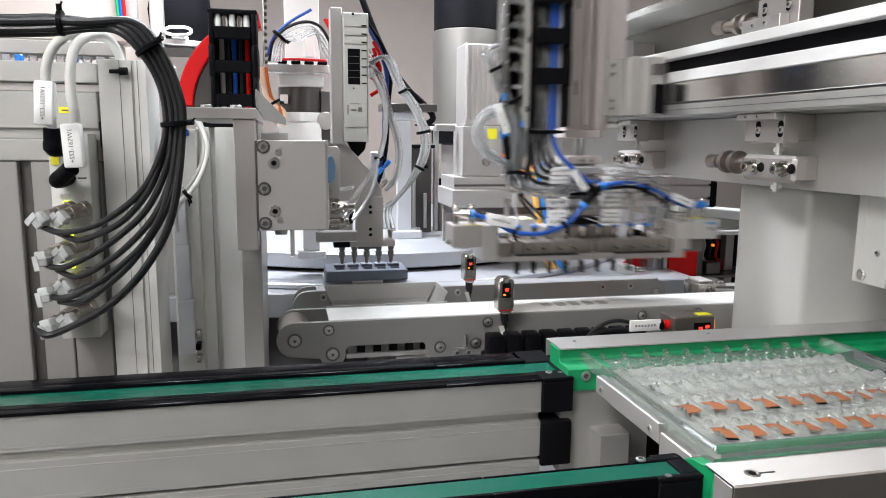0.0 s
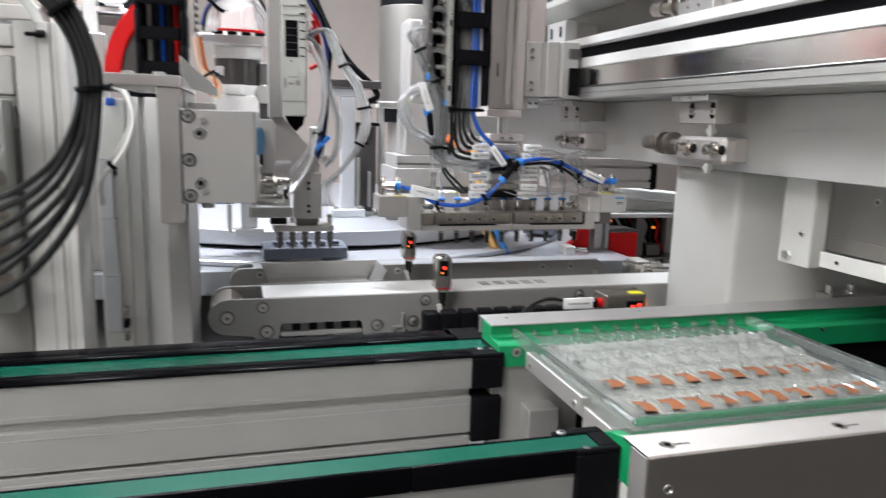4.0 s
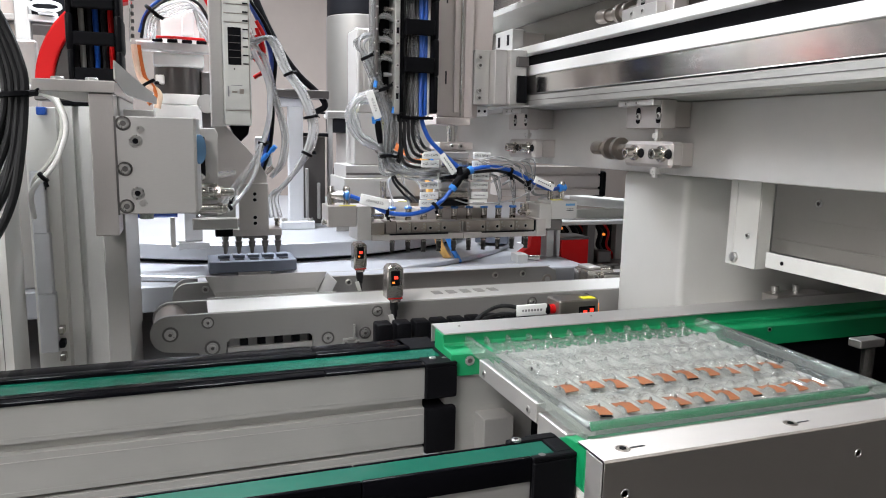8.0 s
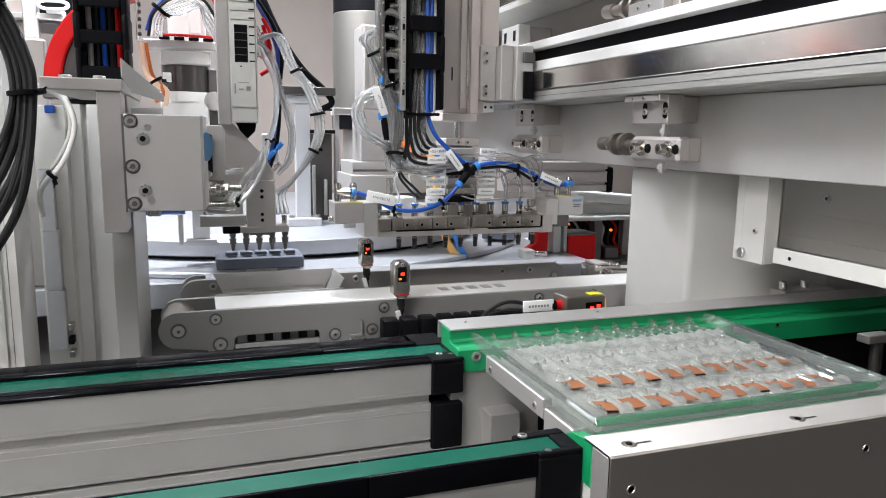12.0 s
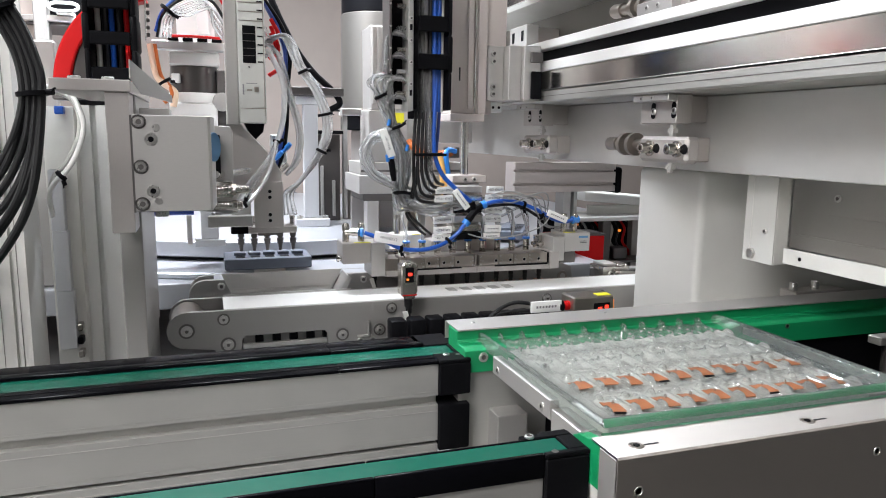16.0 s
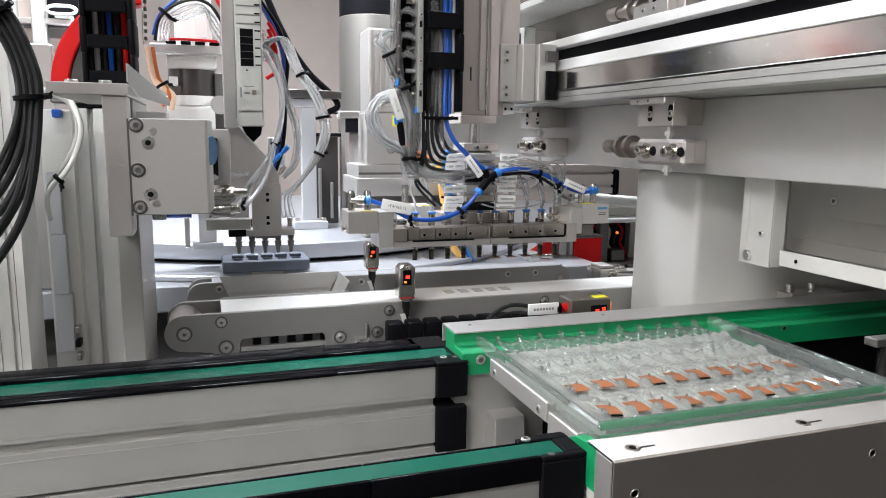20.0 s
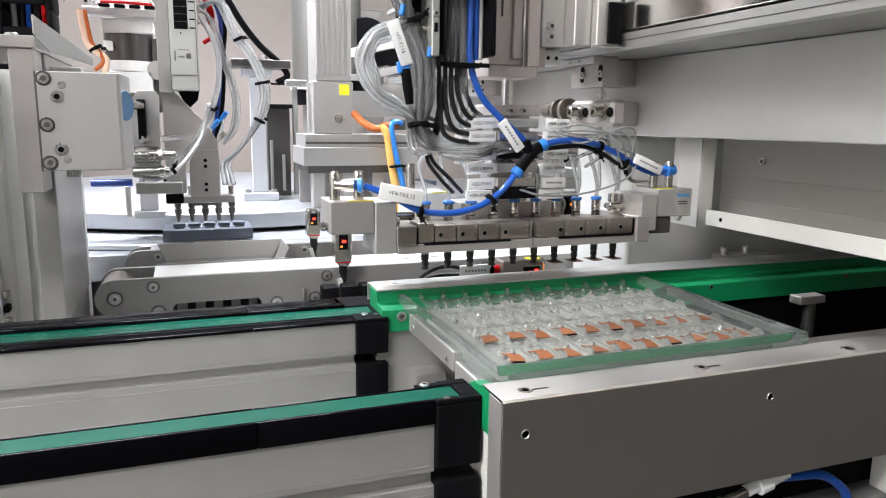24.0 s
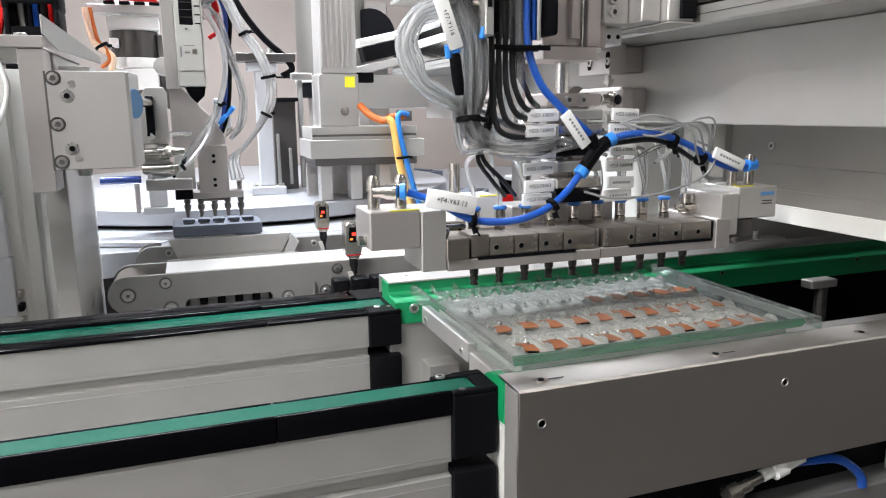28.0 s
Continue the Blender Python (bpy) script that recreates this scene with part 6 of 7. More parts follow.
    for k in range(8):
        o = 0.016 * k
        part("cable", tube([(0.556 + o, 0.755, 0.040), (0.564 + o, 0.735, 0.018), (0.554 + o, 0.725, -0.010), (0.572 + o, 0.730, -0.030), (0.585 + o, 0.745, -0.044)], 0.0022 + 0.0006 * (k % 3), 6), (CABLE, GREYCABLE, CABLE, RED)[k % 4], d)
    part("lamp", cyl((0.510, 0.655, 0.0400), (0.510, 0.650, 0.0400), 0.0025, 10), LED_O, d, "lit orange lamp")
    part("lamp", cyl((0.640, 0.70, 0.018), (0.640, 0.695, 0.018), 0.0030, 10), LED_O, d, "lit orange lamp")


# ---- the machine's left side ----
def upright(x0, x1, y0, y1, z0, z1, slots, depth=0.008):
    """A grooved upright profile with slots (low, high) along x in its front face."""
    pts = [(x0, y0)]
    for a, b in slots:
        pts += [(a, y0), (a + 0.0004, y0 + 0.0012), (a + 0.0004, y0 + depth), (b - 0.0004, y0 + depth), (b - 0.0004, y0 + 0.0012), (b, y0)]
    pts += [(x1, y0), (x1, y1), (x0, y1)]
    return prism(pts, "z", z0, z1, 0.0005)


def control_side():
    t = thing("frame_column", "tall silver grooved frame column with a black bolt", "column", (-0.41, 0.2, -0.13), "frame columns")
    part("profile", upright(-0.4335, -0.3860, 0.2, 0.275, -0.13, 0.3155, ((-0.4010, -0.3975),), 0.004), PAINT, t, "silver grooved profile")
    part("seam", box(-0.4125, -0.4120, 0.1995, 0.2005, -0.13, 0.3150, 0), DARKSTEEL, t)
    part("seam", box(-0.3945, -0.3940, 0.1995, 0.2005, -0.13, 0.3150, 0), DARKSTEEL, t)
    b = part("bolt", lathe((-0.4210, 0.196, 0.3025), (-0.4030, 0.193, 0.3030), [(0, 0.0022), (0.0105, 0.0022), (0.0106, 0.0042), (0.018, 0.0040)], 12), BLACK, t, "black slotted bolt")
    # wall of horizontal plates beside the column
    p = thing("control_panel", "grey stacked panel plates with a yellow sticker", "panel", (-0.6, 0.21, -0.13))
    part("bar", box(-0.80, -0.4365, 0.208, 0.26, 0.2905, 0.3120, 0.0012), ANOD, p, "silver bar")
    part("plate", box(-0.80, -0.4365, 0.214, 0.26, 0.2815, 0.2898, 0.0006), MACH_P, p)
    part("plate", box(-0.80, -0.4375, 0.206, 0.26, 0.2420, 0.2808, 0.0010), ANOD, p, "pale cover plate")
    part("bar", box(-0.80, -0.4375, 0.210, 0.26, 0.2315, 0.2412, 0.0006), ANOD, p)
    part("bar", box(-0.80, -0.4375, 0.206, 0.26, 0.2080, 0.2305, 0.0010), ANOD, p)
    part("sticker", box(-0.4760, -0.4555, 0.2052, 0.2058, 0.2585, 0.2650, 0), YELLOW, p, "yellow sticker")
    part("sticker_print", box(-0.4730, -0.4590, 0.2048, 0.2052, 0.2608, 0.2622, 0), INK, p, "dark illegible print")
    # aluminium uprights in darker grey: shadow from the frame above is coloured in
    for x0, x1 in ((-0.58, -0.5215), (-0.5080, -0.4780), (-0.4760, -0.4380)):
        q = part("upright", box(x0, x1, 0.2075, 0.25, -0.13, 0.2072, 0.0010), GREYP, p, "silver upright profile")
    # dark sheet set back between the uprights as the gaps' shade
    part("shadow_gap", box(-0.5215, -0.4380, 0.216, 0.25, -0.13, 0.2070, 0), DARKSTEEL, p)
    part("corner_joint", box(-0.4372, -0.4345, 0.206, 0.230, 0.224, 0.250, 0.0005), BLACK, p)
    # rail and glass tube things behind the panel top
    r = thing("rear_shelf_rail", "long pale shelf rail with clear tubes behind the panel", "shelf", (-0.7, 0.5, 0.3))
    part("rail", box(-0.95, -0.452, 0.48, 0.53, 0.366, 0.384, 0.002), PINK, r)
    part("rail", box(-0.95, -0.47, 0.47, 0.53, 0.345, 0.3655, 0.002), GREYP, r)
    part("post", box(-0.95, -0.40, 0.52, 0.54, -0.009, 0.340, 0.002), GREYP, r)
    for k in range(12):
        part("clear_tube", cyl((-0.66 + 0.017 * k, 0.46, 0.315), (-0.66 + 0.017 * k, 0.46, 0.343), 0.006, 10), HOSE if k % 4 else SKY, r)
    # the I/O module with its plugs
    m = thing("io_module", "grey input output module full of cable plugs", "module", (-0.46, 0.17, 0.02))
    part("housing", box(-0.4790, -0.4400, 0.170, 0.205, 0.0200, 0.2370, 0.002, 2), IVORY, m, "grey moulded housing")
    part("sticker", box(-0.4765, -0.4690, 0.1690, 0.1698, 0.2050, 0.2150, 0), YELLOW, m, "yellow sticker")
    for x in (-0.470, -0.456):
        part("outline", box(x, x + 0.009, 0.1693, 0.1698, 0.1700, 0.1750, 0), MACH_P, m)
    part("print", box(-0.4520, -0.4440, 0.1693, 0.1698, 0.1905, 0.1920, 0), INK, m)
    for z in (0.1660, 0.1324, 0.0988):
        part("indicator", box(-0.4670, -0.4600, 0.1660, 0.1698, z - 0.0016, z + 0.0020, 0.0005), LED_Y, m, "lit yellow-green indicator")
    rows = ((0.152, 0.153), (0.114, 0.117), (0.077, 0.083), (0.044, 0.048))
    for zl, zr in rows:
        for x0, z, out in ((-0.4660, zl + 0.004, 0.145), (-0.4520, zr + 0.003, 0.150)):
            part("socket", lathe((x0 + 0.006, 0.1705, z + 0.004), (x0 - 0.010, out, z - 0.001), [(0, 0.0085), (0.006, 0.0085), (0.0062, 0.0072), (0.020, 0.0072), (0.0205, 0.0062), (0.030, 0.0062)], 14), MANI, m, "knurled grey plug")
            q = pose(x0 - 0.0140 + 0.003 * (x0 > -0.46), out - 0.008, z - 0.0045, 0, 14 + 40 * math.sin(900 * z), -22)
            c = turned(q, box(-0.0068, 0.0060, -0.0052, 0.0052, -0.0080, 0.0076, 0.0020, 2))
            part("clip", c, CLIP, m, "milky plastic plug clip")
            wg = turned(q, box(-0.0092, -0.0026, -0.0062, -0.0050, -0.0120, 0.0032, 0.0006))
            part("clip_wing", wg, CLIP, m, "milky clip wing")
            part("clip_band", turned(q, box(-0.0070, 0.0072, -0.0057, 0.0057, -0.0010, 0.0012, 0.0005)), CLIP, m)
    # right-angle plugs with the two grey cables
    for q0, q1, q2 in (((-0.467, 0.148, 0.242), (-0.468, 0.150, 0.222), (-0.458, 0.172, 0.222)), ((-0.449, 0.136, 0.203), (-0.466, 0.150, 0.190), (-0.462, 0.172, 0.192))):
        part("angle_plug", tube([q0, Vector(q0).lerp(Vector(q1), 0.6), q1, q2], 0.0082, 12, 4), BLACK, m, "black right-angle plug")
    c = thing("grey_cables", "two thick light grey cables with printed white tags", "cable", (-0.45, 0.15, 0.24))
    part("cable", tube([(-0.467, 0.148, 0.240), (-0.470, 0.150, 0.283), (-0.467, 0.150, 0.308), (-0.458, 0.155, 0.326), (-0.446, 0.170, 0.337), (-0.432, 0.190, 0.341), (-0.423, 0.220, 0.335), (-0.421, 0.250, 0.321), (-0.426, 0.280, 0.301)], 0.0048, 12), GREYCABLE, c, "thick light grey cable")
    part("cable", tube([(-0.449, 0.136, 0.205), (-0.442, 0.135, 0.248), (-0.444, 0.135, 0.275), (-0.444, 0.140, 0.302), (-0.440, 0.150, 0.323), (-0.432, 0.170, 0.335), (-0.425, 0.200, 0.339), (-0.423, 0.240, 0.332), (-0.425, 0.280, 0.314)], 0.0048, 12), GREYCABLE, c, "thick light grey cable")
    for body, m4 in (("+SS3-162W1", pose(-0.4715, 0.1440, 0.266, 0, -86, 0)), ("+SS3-167W1", pose(-0.4445, 0.1285, 0.225, 0, -92, 0))):
        b = turned(m4, box(-0.0215, 0.0215, -0.0030, 0.0110, -0.0090, 0.0090, 0.0025, 2))
        tag = part("cable_tag", b, LABEL, c, "white cable tag with printed number")
        text(tag, body, 0.0062, m4 @ pose(0, -0.0032, 0, 90, 0, 0))
    # black cables that leave the plugs and loop away over the column
    k = thing("black_cables", "bundle of seven black cables looping over the column", "cable bundle", (-0.4, 0.12, 0.2))
    def strand(low, i):
        o, w = i - 3.0, 0.0047 * (i % 2)
        up = [(-0.3244 + 0.0022 * o, 0.0300 + w, 0.244), (-0.3271 + 0.0022 * o, 0.0295 + w, 0.2756), (-0.3393 + 0.0020 * o, 0.0277 + w, 0.3052 + 0.0013 * o), (-0.3591 + 0.0018 * o, 0.0295 + w, 0.3255 + 0.0014 * o),
              (-0.3906, 0.0331 - 0.0018 * o, 0.3269 + 0.0009 * ((i * 3) % 7 - 3)), (-0.4212, 0.0358 - 0.0018 * o, 0.3260 + 0.0020 * ((i * 3) % 7 - 3)),
              (-0.4590, 0.0376 - 0.0018 * o, 0.3242 + 0.0020 * ((i * 3) % 7 - 3)), (-0.5580, 0.0493 - 0.0018 * o, 0.3233 + 0.0027 * ((i * 3) % 7 - 3))]
        part("cable", tube(low + [(x - 0.0105, y, z) for x, y, z in up], 0.0031 if i < 6 else 0.0036, 10), CABLE, k, "black cable")

    strand([(-0.484, 0.142, 0.146), (-0.463, 0.130, 0.140), (-0.436, 0.108, 0.145), (-0.407, 0.083, 0.157), (-0.371, 0.050, 0.183), (-0.351, 0.034, 0.212)], 0)
    strand([(-0.467, 0.142, 0.138), (-0.443, 0.120, 0.133), (-0.420, 0.097, 0.141), (-0.390, 0.071, 0.157), (-0.362, 0.044, 0.186), (-0.347, 0.034, 0.217)], 1)
    strand([(-0.486, 0.142, 0.109), (-0.465, 0.130, 0.104), (-0.440, 0.111, 0.114), (-0.402, 0.079, 0.137), (-0.365, 0.047, 0.169), (-0.344, 0.034, 0.207)], 2)
    strand([(-0.470, 0.142, 0.100), (-0.449, 0.124, 0.096), (-0.424, 0.100, 0.107), (-0.390, 0.071, 0.131), (-0.356, 0.041, 0.166), (-0.339, 0.034, 0.204)], 3)
    strand([(-0.486, 0.142, 0.077), (-0.464, 0.130, 0.073), (-0.440, 0.111, 0.083), (-0.404, 0.081, 0.107), (-0.366, 0.047, 0.142), (-0.343, 0.032, 0.185)], 4)
    strand([(-0.470, 0.142, 0.067), (-0.447, 0.122, 0.070), (-0.420, 0.097, 0.086), (-0.381, 0.062, 0.121), (-0.348, 0.036, 0.167), (-0.332, 0.030, 0.214)], 5)
    strand([(-0.494, 0.142, 0.045), (-0.482, 0.130, 0.036), (-0.462, 0.125, 0.042), (-0.410, 0.084, 0.074), (-0.367, 0.046, 0.118), (-0.340, 0.030, 0.168)], 6)
    zip_tie(k, (-0.3345, 0.0320, 0.2458), (-0.1, 0, 1), 0.0112, (1, -0.4, 0.1))
    zip_tie(k, (-0.3525, 0.0295, 0.3085), (-0.6, 0, 1), 0.0108, (0.8, -0.5, 0.6))
    zip_tie(k, (-0.4209, 0.0345, 0.3273), (1, 0, 0), 0.0095, (0, -0.3, 1))
    # light columns behind
    f = thing("frame_column", "pale grooved frame column with a black top cap", "column", (-0.32, 0.36, -0.13), "frame columns")
    part("profile", upright(-0.3560, -0.2790, 0.365, 0.44, -0.13, 0.2480, ((-0.3400, -0.3325), (-0.2985, -0.2915)), 0.012), WHITE, f, "pale grooved profile")
    part("cap", box(-0.3530, -0.2950, 0.364, 0.442, 0.2485, 0.2540, 0.001), BLACK, f, "black top cap")
    g = thing("terminal_strip", "white terminal strip with pale plugs behind the column", "terminal strip", (-0.38, 0.32, -0.13))
    part("back", upright(-0.3880, -0.3540, 0.338, 0.37, -0.13, 0.2450, ()), SHEET, g)
    for j in range(3):
        part("terminal", box(-0.3830, -0.3640 - 0.002 * j, 0.322, 0.3375, -0.050 + 0.0735 * j, 0.0233 + 0.0735 * j, 0.0008), POSTM, g, "white terminal block")
    for j in range(3):
        part("plug", box(-0.3635, -0.3570, 0.322, 0.3375, -0.062 + 0.017 * j, -0.053 + 0.017 * j, 0.001), BLACK if j % 2 else NICKEL, g)
    part("blue_block", box(-0.372, -0.362, 0.325, 0.3375, 0.2355, 0.2448, 0.001), BLUE, g, "blue terminal")
    w = thing("white_hose", "white hose hanging behind the cable bundle", "hose", (-0.35, 0.24, 0.15))
    part("hose", tube([(-0.375, 0.270, 0.264), (-0.354, 0.252, 0.262), (-0.341, 0.248, 0.255), (-0.331, 0.242, 0.234), (-0.330, 0.240, 0.216), (-0.338, 0.240, 0.192), (-0.349, 0.242, 0.174), (-0.361, 0.245, 0.162), (-0.371, 0.260, 0.146), (-0.374, 0.285, 0.120)], 0.0029, 10), WHITE, w, "white hose")
    part("hose", tube([(-0.375, 0.275, 0.258), (-0.352, 0.257, 0.256), (-0.339, 0.252, 0.246), (-0.334, 0.246, 0.226), (-0.338, 0.244, 0.204), (-0.350, 0.246, 0.182), (-0.364, 0.25, 0.166), (-0.374, 0.27, 0.140)], 0.0022, 8), GREYCABLE, w)
    zip_tie(w, (-0.3550, 0.243, 0.168), (-1, 0, -0.9), 0.0055, (0.4, -0.5, -1))


def tool_arm():
    t = thing("bearing_block", "bright machined bearing block with counterbored screws", "bearing block", (-0.234, 0.088, 0.14))
    out = [(-0.2680, 0.088), (-0.2025, 0.088), (-0.2000, 0.0905), (-0.1955, 0.155), (-0.2680, 0.155)]
    part("block", prism(out, "z", 0.1430, 0.2322, 0.0008), MACH, t, "bright machined block")
    part("edge_shim", box(-0.2700, -0.2682, 0.0895, 0.15, 0.1425, 0.2318, 0), DARKSTEEL, t)
    for z in (0.2257, 0.1847, 0.1504):
        part("counterbore", lathe((-0.2622, 0.0880, z), (-0.2622, 0.0872, z), [(0, 0.0066), (0.0004, 0.0066), (0.0004, 0.0058), (-0.002, 0.0057)], 20), DARKSTEEL, t, "dark counterbore rim")
        screw(t, (-0.2622, 0.0880, z), "-y", 0.0050, 0.0005)
    for z in (0.2100, 0.1625):
        part("bore_ring", lathe((-0.2525, 0.0881, z), (-0.2525, 0.0874, z), [(0, 0.0062), (0.0005, 0.0060), (0.0006, 0.0046), (0.0002, 0.0044), (0.0002, 0.0030)], 18), SCREW, t, "bright bore ring")
        dark_hole(t, (-0.2525, 0.0872, z), "-y", 0.0026)
    for z in (0.2205, 0.1535):
        part("plug_screw", cyl((-0.2480, 0.0881, z), (-0.2480, 0.0876, z), 0.0036, 14, 0.0002), SCREW, t)
    part("blue_cap", lathe((-0.2035, 0.108, 0.2030), (-0.1962, 0.1047, 0.2030), [(0, 0.0140), (0.0074, 0.0140), (0.0080, 0.0134)], 32), DISC, t, "round steel-blue cap")
    for x in (-0.250, -0.245):
        screw(t, (x, 0.12, 0.1430), "-z", 0.004, 0.008)
    a = thing("support_arm", "grey upright arm and shelf that hold the bearing block", "bracket", (-0.28, 0.12, 0.12))
    part("upright", box(-0.2905, -0.2702, 0.098, 0.14, 0.1222, 0.2520, 0.0008), MACH_P, a, "pinkish grey upright")
    part("shelf", box(-0.3350, -0.2680, 0.096, 0.34, 0.2522, 0.2632, 0.0008), MACH_P, a, "grey shelf plate")
    part("side_plate", turned(pose(-0.2675, 0.092, 0, 0, 0, -8.5), prism([(0, 0.2645), (0, 0.2810), (0.185, 0.2580), (0.185, 0.2500), (0.04, 0.2525)], "x", -0.0008, 0.0008, 0.0003)), GREYP, a, "thin bright side sheet")
    part("sill", box(-0.2660, -0.2380, 0.15, 0.20, 0.2324, 0.2400, 0.0006), MACH, a)
    part("back_leg", box(-0.2900, -0.2690, 0.15, 0.34, -0.02, 0.2518, 0.001), GREYP, a)
    part("back_leg", box(-0.2860, -0.2700, 0.20, 0.34, -0.1298, 0.142, 0.005, 2), GREYP, a, "grey rounded leg")
    for k in range(7):
        part("slot", box(-0.2805, -0.2755, 0.1992, 0.1999, 0.010 + 0.013 * k, 0.017 + 0.013 * k, 0), BLACK, a, "small dark slot")
    for x in (-0.316, -0.288):
        screw(a, (x, 0.110, 0.2632), "z", 0.0055, 0.003)
    # energy chain on the shelf, with red hoop behind
    c = thing("energy_chain", "black energy chain with blue, red and grey cables", "energy chain", (-0.29, 0.23, 0.264))
    for x in (-0.3225, -0.2760):
        for k in range(3):
            z = 0.2640 + 0.0370 * k
            part("chain_link", box(x - 0.001 * (k % 2), x + 0.0060 + 0.001 * (k % 2), 0.226, 0.272, z, z + 0.0385, 0.006, 2), BLACK, c, "black chain link")
    for k in range(3):
        part("chain_bar", box(-0.3163, -0.2762, 0.2245, 0.229, 0.2700 + 0.0370 * k, 0.2840 + 0.0370 * k, 0.0015), BLACK, c)
    part("end_bar", box(-0.3230, -0.2690, 0.226, 0.272, 0.3720, 0.3770, 0.001), BLACK, c)
    for k in range(5):
        part("strain_clip", lathe((-0.313 + 0.0080 * k, 0.232 + 0.004 * (k % 2), 0.352), (-0.313 + 0.0080 * k, 0.236, 0.3745), [(0, 0.0032), (0.012, 0.0038), (0.0225, 0.0030)], 10), NICKEL if k % 2 else WHITE, c, "pale strain relief clip")
    part("chain_back", box(-0.3163, -0.2762, 0.266, 0.270, 0.2640, 0.3718, 0), BLACK, c)
    for x, mt in ((-0.311, GREYCABLE), (-0.304, CABLE), (-0.297, BLUE), (-0.289, CABLE), (-0.282, RED)):
        part("cable", tube([(x, 0.257, 0.265), (x, 0.257, 0.32), (x, 0.250, 0.372)], 0.0030, 8, 2), mt, c)
    for k in range(10):
        part("comb_tooth", box(-0.2631, -0.2595, 0.268 + 0.0032 * k, 0.270 + 0.0032 * k, 0.322 + 0.0085 * k, 0.3265 + 0.0085 * k, 0.0006), DARKSTEEL, c, "small comb tooth")
    part("comb", prism([(0.262, 0.318), (0.274, 0.318), (0.308, 0.41), (0.290, 0.41)], "x", -0.2645, -0.2632, 0.0002), MACH_P, c, "grey perforated strip")
    h = thing("red_hoop", "glossy red cable hoop with a dark inner disc", "hoop", (-0.30, 0.40, 0.264))
    o = arc(-0.250, 0.2715, 0.134, 178, 100, 24) + arc(-0.250, 0.2715, 0.113, 100, 178, 24)
    part("hoop", prism(o, "y", 0.40, 0.43, 0.002), RED, h, "glossy red hoop")
    part("inner_disc", prism(arc(-0.250, 0.2715, 0.1125, 178, 128, 18) + [(-0.3180, 0.2755), (-0.3620, 0.2755)], "y", 0.405, 0.428, 0.001), MOTOR, h, "dark inner disc")
    part("foot", box(-0.385, -0.28, 0.395, 0.435, 0.2545, 0.2745, 0.002), DARKSTEEL, h)


